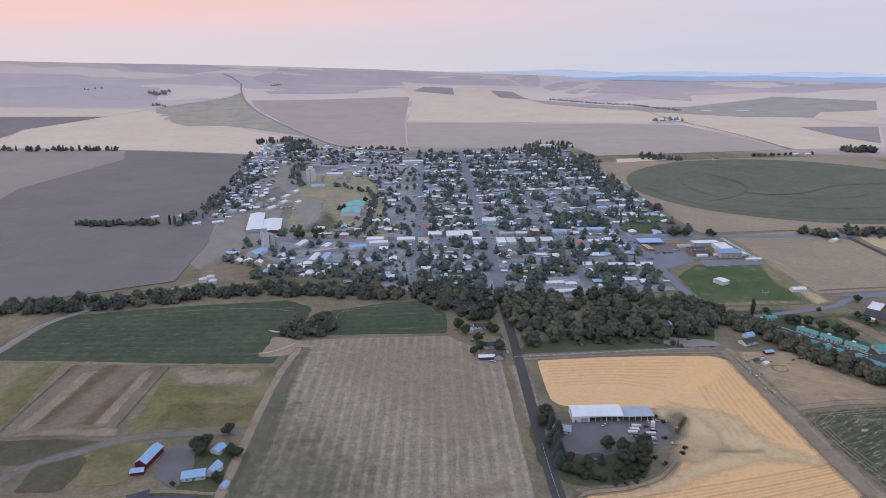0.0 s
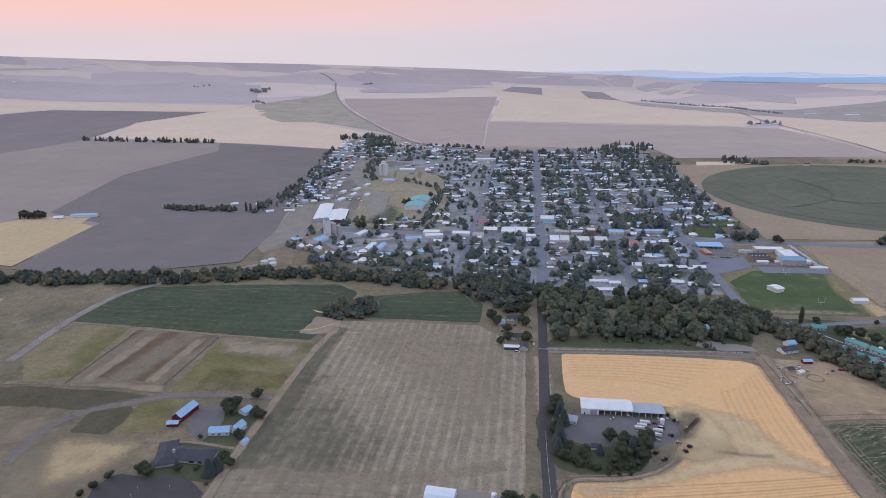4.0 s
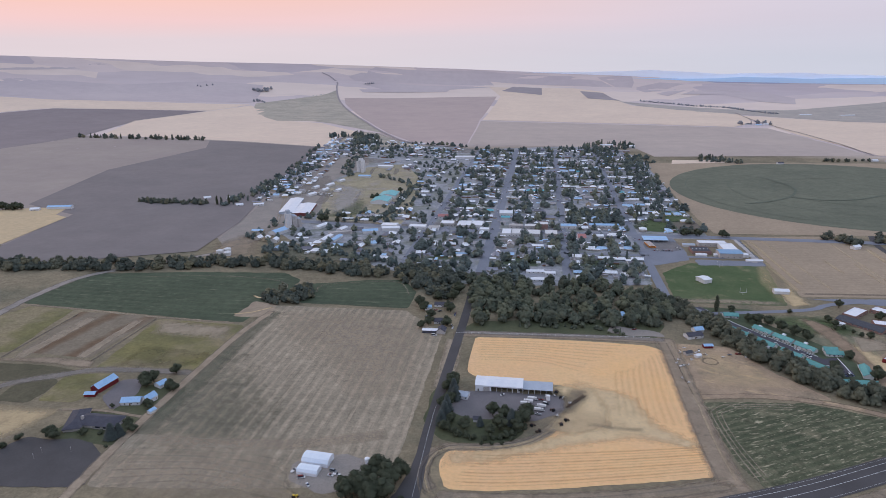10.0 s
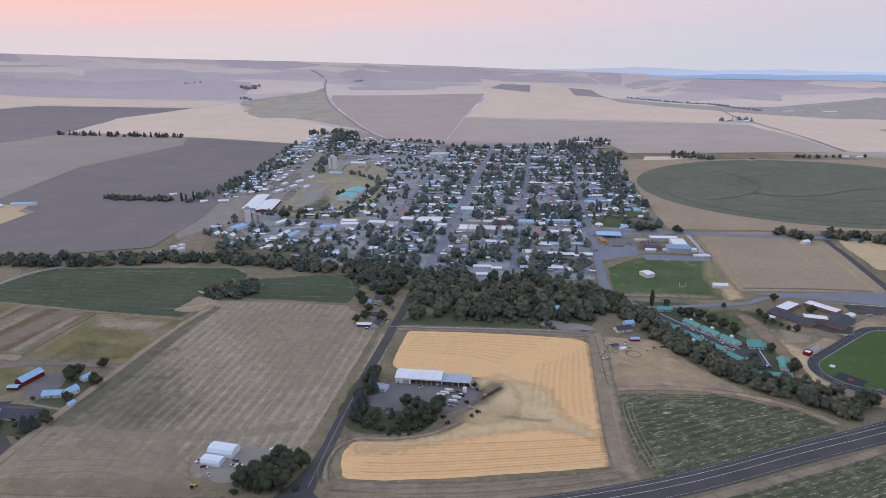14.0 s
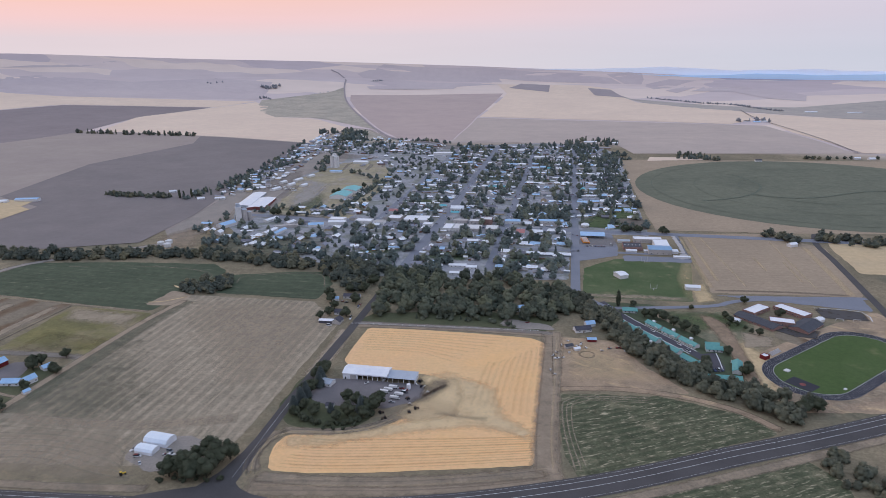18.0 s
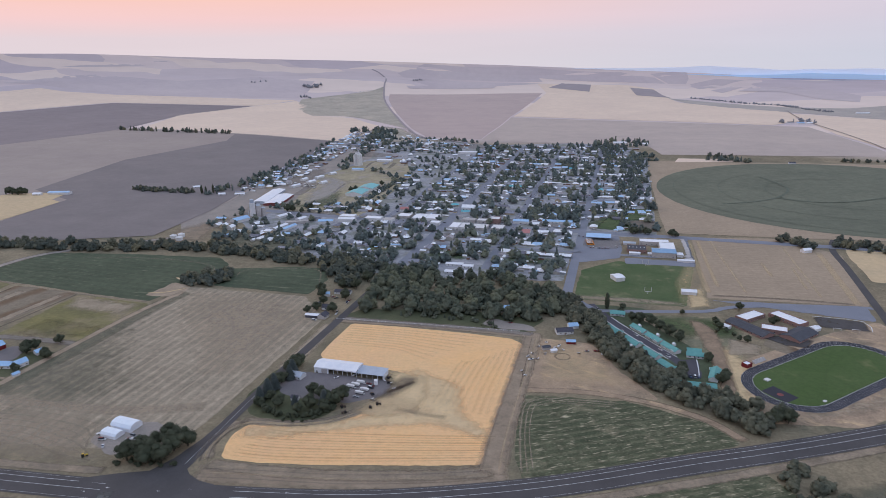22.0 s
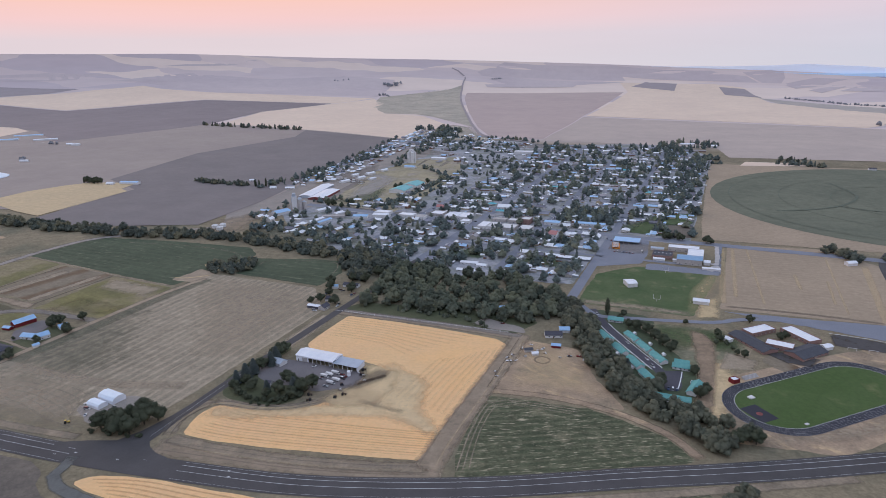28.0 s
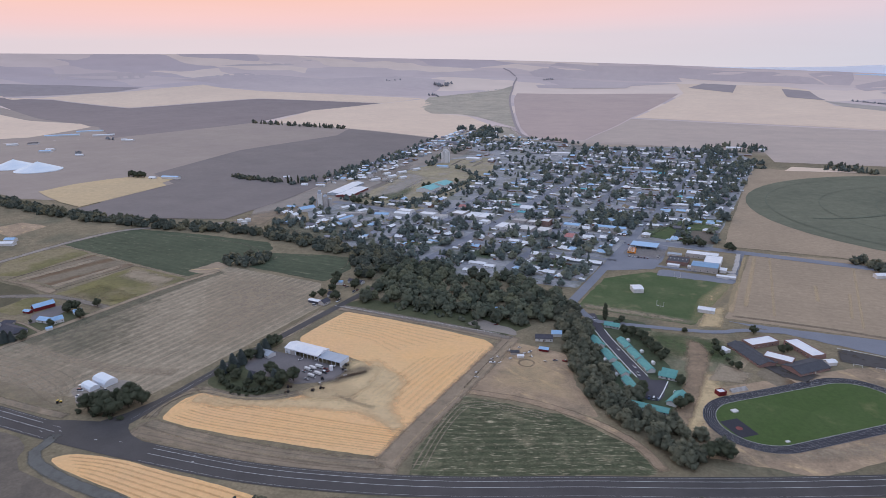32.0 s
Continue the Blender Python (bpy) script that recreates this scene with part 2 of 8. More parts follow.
DIRT = material("bare_dirt", srgb(168, 147, 125, K), srgb(140, 123, 106, K), 0.03, 0.5, grain_amount=0.25, mottle=0.2, streaks=(150, 30, 9, srgb(190, 166, 132, K), 0.56, 0.68, 0.7), third=(srgb(108, 101, 88, K), 0.02, 0.52, 0.66, 0.6))
TOWNGROUND = material("town_lots", srgb(149, 151, 160, K), srgb(139, 141, 145, K), 0.03, 0.4, grain_amount=0.25, mottle=0.28, third=(srgb(108, 112, 98, K), 0.02, 0.48, 0.6, 0.6))
TRACK = material("dark_running_track", srgb(52, 53, 62, K), srgb(58, 59, 68, K), 0.03, 0.8, grain_amount=0.08)
PAINT = material("white_road_paint", srgb(222, 224, 228), srgb(204, 206, 210), 0.1, 0.9)
LEAF = material("dark_green_leaves", srgb(61, 68, 55), srgb(82, 86, 69), 0.14, 0.9, grain_amount=0.3)
LEAF_FAR = material("dark_wood_leaves", srgb(72, 81, 77), srgb(97, 102, 92), 0.085, 0.5, grain_amount=0.3, third=(srgb(132, 124, 98), 0.03, 0.6, 0.68, 0.7), tint=srgb(118, 112, 88))
# Far leaves carry the haze in their own pale grey-blue colour.
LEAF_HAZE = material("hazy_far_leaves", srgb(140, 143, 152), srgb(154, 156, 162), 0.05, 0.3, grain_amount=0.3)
LEAF_OLIVE = material("olive_creek_leaves", srgb(79, 84, 74), srgb(103, 105, 90), 0.09, 0.5, grain_amount=0.3, third=(srgb(122, 116, 98), 0.04, 0.58, 0.66, 0.5), tint=srgb(106, 105, 88))
LEAF_GREEN = material("deep_green_park_leaves", srgb(71, 82, 73), srgb(103, 107, 92), 0.075, 0.5, grain_amount=0.3, third=(srgb(126, 98, 84), 0.03, 0.63, 0.68, 0.8), tint=srgb(110, 112, 90))
# Bluer and paler than the near leaves, to stand for haze over town.
LEAF_TOWN = material("bluish_green_town_leaves", srgb(78, 91, 92), srgb(111, 121, 118), 0.06, 0.5, grain_amount=0.3, third=(srgb(132, 128, 106), 0.03, 0.6, 0.66, 0.7), tint=srgb(116, 118, 98))
BARK = material("grey_bark", srgb(82, 74, 66), srgb(66, 60, 54), 0.5, 4)
SPRUCE = material("blue_grey_needles", srgb(65, 74, 74), srgb(81, 89, 88), 0.3, 1.0, grain_amount=0.35)
WHITE = material("white_sheet_metal", srgb(236, 238, 244), srgb(222, 226, 236), 0.15, 1.5, rough=0.5, grain_amount=0.05)
RED = material("barn_red_boards", srgb(120, 44, 48), srgb(104, 38, 42), 0.3, 2.0)
CONCRETE = material("pale_concrete", srgb(186, 182, 182), srgb(168, 164, 164), 0.1, 0.9)
STEEL_ROOF = material("steel_blue_roof", srgb(122, 158, 194), srgb(132, 168, 202), 0.2, 1.0, rough=0.5, grain_amount=0.08)
BLUE_ROOF = material("blue_sheet_roof", srgb(150, 188, 226), srgb(166, 200, 234), 0.2, 1.0, rough=0.5, grain_amount=0.08)
TEAL_ROOF = material("teal_sheet_roof", srgb(112, 178, 184), srgb(122, 186, 192), 0.2, 1.0, rough=0.5, grain_amount=0.08)
GREY_ROOF = material("grey_shingle_roof", srgb(86, 86, 96), srgb(76, 76, 86), 0.2, 1.0)
BROWN_ROOF = material("dark_brown_roof", srgb(84, 86, 94), srgb(76, 78, 86), 0.2, 1.0)
BRICK = material("red_brick_wall", srgb(150, 122, 116), srgb(136, 110, 106), 0.3, 2.0)
FADED_RED = material("faded_red_cladding", srgb(132, 80, 80), srgb(118, 70, 70), 0.2, 1.5)
GALVANISED = material("galvanised_sheet", srgb(176, 186, 200), srgb(164, 174, 190), 0.2, 1.0, rough=0.5, grain_amount=0.08)
LANE = material("grey_green_gravel_lane", srgb(106, 107, 106, K), srgb(96, 97, 96, K), 0.05, 0.6, grain_amount=0.15)
DRIVE = material("dark_drive_asphalt", srgb(72, 71, 80, K), srgb(80, 79, 88, K), 0.05, 0.6, grain_amount=0.1)
GLASS = material("dark_window_glass", srgb(44, 50, 60), srgb(56, 62, 72), 0.2, 0.5, rough=0.15, grain_amount=0.05)
DOOR = material("painted_door", srgb(150, 140, 132), srgb(120, 110, 104), 0.2, 1.0, random_stops=[(0, srgb(210, 208, 206)), (0.4, srgb(110, 84, 70)), (0.7, srgb(90, 100, 120))])
HOUSE_WALL = material("painted_siding", (0, 0, 0), (0, 0, 0), 0.3, 2.0, grain_amount=0.08, random_stops=[(0, srgb(206, 204, 204)), (0.3, srgb(176, 172, 166)), (0.5, srgb(150, 156, 164)), (0.65, srgb(186, 172, 150)), (0.8, srgb(120, 124, 130)), (0.92, srgb(140, 110, 96))])
HOUSE_ROOF = material("house_roofing", (0, 0, 0), (0, 0, 0), 0.3, 2.0, rough=0.6, grain_amount=0.08, random_stops=[(0, srgb(146, 148, 162)), (0.12, srgb(238, 242, 250)), (0.4, srgb(122, 122, 134)), (0.47, srgb(176, 208, 240)), (0.64, srgb(168, 164, 168)), (0.72, srgb(244, 246, 252)), (0.92, srgb(146, 146, 154)), (0.97, srgb(112, 186, 200))])
CAR_PAINT = material("car_paint", (0, 0, 0), (0, 0, 0), 0.3, 2.0, rough=0.3, grain_amount=0.04, random_stops=[(0, srgb(226, 226, 230)), (0.4, srgb(60, 62, 68)), (0.55, srgb(150, 154, 160)), (0.72, srgb(120, 40, 40)), (0.82, srgb(60, 80, 120)), (0.9, srgb(236, 236, 240))])
RUBBER = material("black_rubber", srgb(34, 34, 36), srgb(42, 42, 44), 0.5, 3.0)
BUS_ORANGE = material("school_bus_orange", srgb(232, 150, 60), srgb(220, 140, 56), 0.3, 2.0, rough=0.4, grain_amount=0.05)
RUST = material("rusty_farm_steel", srgb(104, 84, 70), srgb(80, 72, 66), 0.4, 2.0)
YELLOW = material("yellow_machine_paint", srgb(220, 190, 60), srgb(200, 170, 50), 0.4, 2.0, rough=0.4)
TARP = material("white_tarpaulin", srgb(228, 236, 246), srgb(212, 224, 240), 0.05, 0.5, rough=0.6, grain_amount=0.04)
TEAL_DARK = material("dark_teal_shingles", srgb(112, 168, 166), srgb(100, 154, 154), 0.3, 1.5, grain_amount=0.12)
RED_ROOF = material("faded_red_roof", srgb(186, 132, 130), srgb(172, 122, 122), 0.3, 1.5)
SIDING = material("white_siding", srgb(220, 220, 222), srgb(204, 204, 208), 0.3, 2.0, grain_amount=0.06)
# Horizon hills brightened towards the sky colour to stand for haze.
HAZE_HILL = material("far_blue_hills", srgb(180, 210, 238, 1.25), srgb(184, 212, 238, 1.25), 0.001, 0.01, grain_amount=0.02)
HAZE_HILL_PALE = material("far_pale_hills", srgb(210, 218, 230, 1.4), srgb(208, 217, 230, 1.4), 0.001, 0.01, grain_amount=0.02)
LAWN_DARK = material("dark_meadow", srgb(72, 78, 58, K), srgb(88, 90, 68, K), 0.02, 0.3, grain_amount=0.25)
YARD_DARK = material("dark_asphalt_yard", srgb(106, 103, 106, K), srgb(119, 114, 117, K), 0.05, 0.6, grain_amount=0.1)

FAR_ROOFS = [material("far_roof", srgb(*c), srgb(*[v * 0.92 for v in c]), 0.3, 2.0, rough=0.7, grain_amount=0.1) for c in ((148, 150, 164), (238, 242, 250), (128, 128, 140), (180, 210, 240), (168, 164, 168), (244, 246, 252))]
FAR_WALLS = [material("far_wall", srgb(*c), srgb(*[v * 0.94 for v in c]), 0.3, 2.0, grain_amount=0.08) for c in ((206, 204, 204), (176, 172, 166), (150, 156, 164), (140, 112, 98))]


def patchwork():
    """Dry grass near the town that passes, by distance, into a patchwork of wheat and fallow on the plateau, paled
    there for haze.
    """
    m = DRY.copy()
    m.name = "plateau_patchwork"
    nt = m.node_tree
    bs = nt.nodes["Principled BSDF"]
    near = bs.inputs["Base Color"].links[0].from_socket
    plan = nt.nodes.new("ShaderNodeAttribute")
    plan.attribute_name = "plan"
    place = plan.outputs["Vector"]
    warp = nt.nodes.new("ShaderNodeTexNoise")
    warp.inputs["Scale"].default_value = 0.0022
    nt.links.new(place, warp.inputs["Vector"])
    push = nt.nodes.new("ShaderNodeVectorMath")
    push.operation = "MULTIPLY_ADD"
    push.inputs[1].default_value = (500, 500, 0)
    nt.links.new(warp.outputs["Color"], push.inputs[0])
    nt.links.new(place, push.inputs[2])
    squash = nt.nodes.new("ShaderNodeMapping")
    squash.inputs["Scale"].default_value = (0.0012, 0.0036, 0.0)
    nt.links.new(push.outputs[0], squash.inputs[0])
    cells = nt.nodes.new("ShaderNodeTexVoronoi")
    cells.voronoi_dimensions = "2D"
    cells.inputs["Scale"].default_value = 1.0
    nt.links.new(squash.outputs[0], cells.inputs["Vector"])
    pick = nt.nodes.new("ShaderNodeSeparateColor")
    nt.links.new(cells.outputs["Color"], pick.inputs[0])
    ramp = nt.nodes.new("ShaderNodeValToRGB")
    ramp.color_ramp.interpolation = "CONSTANT"
    e = ramp.color_ramp.elements
    # Plateau field colours, kept pale and close together in place of haze.
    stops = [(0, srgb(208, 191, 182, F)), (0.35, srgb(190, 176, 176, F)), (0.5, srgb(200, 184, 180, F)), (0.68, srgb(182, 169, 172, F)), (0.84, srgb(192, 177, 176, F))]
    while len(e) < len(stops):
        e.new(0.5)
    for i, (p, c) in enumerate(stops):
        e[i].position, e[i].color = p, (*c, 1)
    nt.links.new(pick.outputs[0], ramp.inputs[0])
    ripple = nt.nodes.new("ShaderNodeTexNoise")
    ripple.inputs["Scale"].default_value = 0.006
    ripple.inputs["Detail"].default_value = 4
    nt.links.new(place, ripple.inputs["Vector"])
    shade = nt.nodes.new("ShaderNodeMapRange")
    shade.inputs["To Min"].default_value, shade.inputs["To Max"].default_value = 0.9, 1.1
    nt.links.new(ripple.outputs[0], shade.inputs["Value"])
    plateau = nt.nodes.new("ShaderNodeVectorMath")
    plateau.operation = "SCALE"
    nt.links.new(ramp.outputs[0], plateau.inputs[0])
    nt.links.new(shade.outputs[0], plateau.inputs["Scale"])
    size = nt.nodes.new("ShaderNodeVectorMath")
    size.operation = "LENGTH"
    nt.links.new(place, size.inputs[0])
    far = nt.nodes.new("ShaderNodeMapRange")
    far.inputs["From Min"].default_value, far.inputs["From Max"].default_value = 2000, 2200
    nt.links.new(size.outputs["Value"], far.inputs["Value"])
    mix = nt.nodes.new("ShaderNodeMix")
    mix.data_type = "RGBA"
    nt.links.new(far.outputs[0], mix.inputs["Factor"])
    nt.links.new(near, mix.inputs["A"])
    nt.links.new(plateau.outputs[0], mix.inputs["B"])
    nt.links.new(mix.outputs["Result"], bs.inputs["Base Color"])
    return m


LAND = patchwork()

DUST = material("pale_dusty_stubble", srgb(216, 192, 152, K), srgb(204, 182, 146, K), 0.03, 0.4, grain_amount=0.14, mottle=0.08)
SWATH = material("darker_swath_line", srgb(194, 154, 104, K), srgb(186, 148, 104, K), 0.05, 0.5, grain_amount=0.1)
EARTH = material("brown_trodden_earth", srgb(158, 138, 118, K), srgb(136, 118, 101, K), 0.05, 0.4, grain_amount=0.22, mottle=0.2)
LAWN_DEEP = material("deep_green_cottage_lawn", srgb(66, 77, 60, K), srgb(80, 88, 68, K), 0.03, 0.3, grain_amount=0.22, mottle=0.15)
MEADOW_DARK = material("dark_dull_meadow", srgb(80, 78, 62, K), srgb(95, 90, 73, K), 0.02, 0.3, grain_amount=0.25, mottle=0.15)
BARE = material("grey_bare_soil", srgb(162, 146, 128, K), srgb(142, 128, 112, K), 0.05, 0.4, grain_amount=0.22, mottle=0.16)
SCUFF = material("dark_scuffed_soil", srgb(112, 104, 96, K), srgb(98, 92, 86, K), 0.05, 0.4, grain_amount=0.25, mottle=0.16)
HAY_PALE = material("pale_mown_hay", srgb(172, 157, 138, K), srgb(158, 145, 128, K), 0.03, 0.4, grain_amount=0.22, mottle=0.14)
HAY_GREEN = material("greenish_regrowth", srgb(106, 107, 92, K), srgb(116, 113, 98, K), 0.03, 0.4, grain_amount=0.25, mottle=0.2)


def soften(mat, amount=1.0, ragged=1.6):
    """The material thinning out to nothing where the cover of the sheet falls off."""
    m = mat.copy()
    m.name = "thinning_" + mat.name
    nt = m.node_tree
    bs, out = nt.nodes["Principled BSDF"], nt.nodes["Material Output"]
    cover = nt.nodes.new("ShaderNodeAttribute")
    cover.attribute_name = "cover"
    place = nt.nodes.new("ShaderNodeTexCoord")
    noise = nt.nodes.new("ShaderNodeTexNoise")
    noise.inputs["Scale"].default_value, noise.inputs["Detail"].default_value, noise.inputs["Roughness"].default_value = 0.09, 6, 0.68
    nt.links.new(place.outputs["Object"], noise.inputs["Vector"])
    add = nt.nodes.new("ShaderNodeMath")
    add.operation = "MULTIPLY_ADD"
    add.inputs[1].default_value = ragged
    nt.links.new(noise.outputs[0], add.inputs[0])
    nt.links.new(cover.outputs["Fac"], add.inputs[2])
    fac = nt.nodes.new("ShaderNodeMapRange")
    fac.inputs["From Min"].default_value, fac.inputs["From Max"].default_value = ragged * 0.5, ragged * 0.5 + 1.0
    fac.inputs["To Max"].default_value = amount
    nt.links.new(add.outputs[0], fac.inputs["Value"])
    mix = nt.nodes.new("ShaderNodeMixShader")
    nt.links.new(fac.outputs[0], mix.inputs[0])
    nt.links.new(nt.nodes.new("ShaderNodeBsdfTransparent").outputs[0], mix.inputs[1])
    nt.links.new(bs.outputs[0], mix.inputs[2])
    nt.links.new(mix.outputs[0], out.inputs["Surface"])
    return m


@lru_cache(None)
def soft(name, amount=1.0):
    return soften(bpy.data.materials[name], amount)

GOLD_PALE = material("pale_yellow_stubble", srgb(194, 172, 138, K), srgb(186, 166, 136, K), 0.01, 0.1, grain_amount=0.12, mottle=0.06)
COMMON = material("trampled_dry_common", srgb(158, 148, 125, K), srgb(136, 130, 110, K), 0.02, 0.3, grain_amount=0.2, mottle=0.2, third=(srgb(150, 142, 134, K), 0.03, 0.5, 0.62, 0.7))
MEADOW = material("patchy_green_meadow", srgb(102, 106, 84, K), srgb(128, 122, 104, K), 0.03, 0.3, grain_amount=0.2, mottle=0.2, third=(srgb(158, 142, 122, K), 0.025, 0.5, 0.58, 0.8))
VERGE = material("dark_rutted_verge", srgb(146, 132, 115, K), srgb(124, 114, 101, K), 0.05, 0.5, grain_amount=0.25, mottle=0.2)
PIVOT_LINE = material("dark_wheel_track", srgb(88, 95, 84, F), srgb(94, 100, 88, F), 0.02, 0.2)
# Far land tinted blue-grey, the haze being part of its colour.
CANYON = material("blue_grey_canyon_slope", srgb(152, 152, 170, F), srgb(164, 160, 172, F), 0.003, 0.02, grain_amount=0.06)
# Far fallow: haze is put into the soil colour by paling it.
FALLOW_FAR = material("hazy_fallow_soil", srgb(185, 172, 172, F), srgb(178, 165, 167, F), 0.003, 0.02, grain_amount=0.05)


# ---- the lie of the land ----
def smooth(a, b, v):
    s = min(max((v - a) / (b - a), 0), 1)
    return s * s * (3 - 2 * s)


# Rim heights by bearing, fitted to the skyline in the camera's view.
RIM_SIDE = [-180, -120, -70, -55, -35, -20, 0, 9.5, 20, 38, 60, 120, 180]
RIM_TOP = [200, 300, 385, 379, 358, 305, 235, 190, 143, 118, 105, 120, 200]


EYE_LEVEL = 272.0
PLAN_R = [0, 2300, 2850, 3300, 3750, 4180, 4600, 4945]
LAND_R = [0, 2300, 3000, 3720, 4420, 4760, 4880, 4945]


def push(x, y):
    """A spot of the plateau's plan, shifted along its bearing, with far distances squeezed to fit the camera's range.
    """
    r = math.hypot(x - 60, y)
    k = float(np.interp(r, PLAN_R, LAND_R)) / max(r, 1.0)
    return (60 + (x - 60) * k, y * k) if r > 2300 else (x, y)


def ground_z(x, y):
    """Flat round the town, rising to the west; far land is raised from eye level to meet the camera's horizon."""
    r = math.hypot(x - 60, y)
    if r <= 2300:
        return plan_z(x, y)
    k = float(np.interp(r, LAND_R, PLAN_R)) / r
    return EYE_LEVEL - (EYE_LEVEL - plan_z(60 + (x - 60) * k, y * k)) / k


def plan_z(x, y):
    """The height of the land by its plan."""
    d = 60 * math.log1p(math.exp(min(max(-(x + 280) / 60, -30), 60)))
    base = 60 * (1 - math.exp(-d / 1400)) + 0.012 * max(0, y - 1200)
    r, side = math.hypot(x - 60, y), math.degrees(math.atan2(x - 60, y))
    top = float(np.interp(side, RIM_SIDE, RIM_TOP))
    c = min(max((r - 2500) / 2400, 0), 1) ** 2
    hill = 7 * math.sin(x / 330 + 1) * math.sin(y / 410) * smooth(2000, 3600, r)
    return base * (1 - c) + top * c + hill * (1 - smooth(4300, 4900, r) * 0.6)


class Build:
    """Gathers faces for one mesh."""

    def __init__(self):
        self.v, self.f, self.n = [], [], None

    def face(self, *points):
        n = len(self.v)
        self.v += [tuple(p) for p in points]
        self.f.append(tuple(range(n, n + len(points))))
        return self

    def solid(self, lower, upper):
        """A closed prism between two rings of points."""
        n, k = len(self.v), len(lower)
        self.v += [tuple(p) for p in lower] + [tuple(p) for p in upper]
        self.f.append(tuple(n + i for i in reversed(range(k))))
        self.f.append(tuple(n + k + i for i in range(k)))
        for i in range(k):
            j = (i + 1) % k
            self.f.append((n + i, n + j, n + k + j, n + k + i))
        return self

    def box(self, x0, x1, y0, y1, z0, z1):
        ring = [(x0, y0), (x1, y0), (x1, y1), (x0, y1)]
        return self.solid([(x, y, z0) for x, y in ring], [(x, y, z1) for x, y in ring])

    def tube(self, x, y, z0, z1, r0, r1=None, n=12):
        r1 = r0 if r1 is None else r1
        ring = [(math.cos(2 * math.pi * i / n), math.sin(2 * math.pi * i / n)) for i in range(n)]
        return self.solid([(x + c * r0, y + s * r0, z0) for c, s in ring], [(x + c * r1, y + s * r1, z1) for c, s in ring])

    def mesh(self, name, mat):
        me = bpy.data.meshes.new(name)
        me.from_pydata(self.v, [], self.f)
        me.materials.append(mat)
        if self.n:
            me.normals_split_custom_set_from_vertices(self.n)
        return me


def part(name, build, mat, parent, label=""):
    ob = new(name, build.mesh(name, mat) if isinstance(build, Build) else build)
    ob.parent = parent
    return tagged(ob, label)


def thing(name, label, category, m, group="", kind=""):
    ob = new(name)
    ob.matrix_world = m
    return tagged(ob, label, category, group, kind)


def at(x, y, turn=0, dz=0.0):
    return pose(x, y, ground_z(x, y) + dz, 0, 0, turn)


EDGE = random.Random(5)


def uneven(points, amount, step=7.0):
    """The outline with its corners cut round and its edges a little ragged."""
    cut = []
    for i, p in enumerate(points):
        p, a, b = Vector(p), Vector(points[i - 1]), Vector(points[(i + 1) % len(points)])
        for q in (a, b):
            d = q - p
            cut.append(p + d.normalized() * min(3.0, d.length * 0.3))
    out = []
    for p, q in zip(cut, cut[1:] + cut[:1]):
        n = max(1, min(40, int((q - p).length / step)))
        side = Vector((-(q - p).y, (q - p).x)).normalized() if (q - p).length > 0.01 else Vector((0, 0))
        for k in range(n):
            r = p + (q - p) * (k / n) + side * EDGE.uniform(-amount, amount)
            out.append((r.x, r.y))
    return out


def drape(name, points, mat, label, category="field", lift=0.12, cell=60, kind="structure", rough=1.0):
    """A sheet in the outline of points, laid over the land."""
    if rough:
        points = uneven(points, rough)
    bm = bmesh.new()
    bm.faces.new([bm.verts.new((x, y, 0)) for x, y in points])
    xs, ys = [p[0] for p in points], [p[1] for p in points]
    for lo, hi, axis in ((min(xs), max(xs), 0), (min(ys), max(ys), 1)):
        k = math.floor(lo / cell) + 1
        while k * cell < hi:
            co, no = [0, 0, 0], [0, 0, 0]
            co[axis], no[axis] = k * cell, 1
            bmesh.ops.bisect_plane(bm, geom=bm.verts[:] + bm.edges[:] + bm.faces[:], plane_co=co, plane_no=no, dist=1e-4)
            k += 1
    bmesh.ops.triangulate(bm, faces=bm.faces[:])
    for v in bm.verts:
        v.co.z = ground_z(v.co.x, v.co.y) + lift
    bmesh.ops.recalc_face_normals(bm, faces=bm.faces[:])
    if bm.faces and sum(f.normal.z for f in bm.faces) < 0:
        bmesh.ops.reverse_faces(bm, faces=bm.faces[:])
    me = bpy.data.meshes.new(name)
    bm.to_mesh(me)
    bm.free()
    me.materials.append(mat)
    return tagged(new(name, me), label, category, "", kind)


def bend(points, step=12):
    """A smooth line through the points."""
    out = []
    P = [Vector(p) for p in points]
    for i in range(len(P) - 1):
        a, b, c, d = P[max(i - 1, 0)], P[i], P[i + 1], P[min(i + 2, len(P) - 1)]
        n = max(1, int((c - b).length / step))
        for k in range(n):
            t = k / n
            out.append(0.5 * (2 * b + (c - a) * t + (2 * a - 5 * b + 4 * c - d) * t * t + (3 * b - a - 3 * c + d) * t ** 3))
    out.append(P[-1])
    return out


def strip(name, points, width, mat, label, category="road", lift=0.2, kind="structure", side=0.0, step=12, parent=None):
    """A band of even width along a line, side metres to its left."""
    line = bend(points, step)
    b = Build()
    edge = []
    for i, p in enumerate(line):
        t = (line[min(i + 1, len(line) - 1)] - line[max(i - 1, 0)]).normalized()
        n = Vector((-t.y, t.x))
        edge.append((p + n * (side + width / 2), p + n * (side - width / 2)))
    for (a, c), (d, e) in zip(edge, edge[1:]):
        b.face(*[(q.x, q.y, ground_z(q.x, q.y) + lift) for q in (c, e, d, a)])
    ob = new(name, b.mesh(name, mat))
    ob.parent = parent
    return tagged(ob, label, category if parent is None else "", "", kind if parent is None else "")


def cover_of(me, values):
    me.attributes.new("cover", "FLOAT", "POINT").data.foreach_set("value", values)


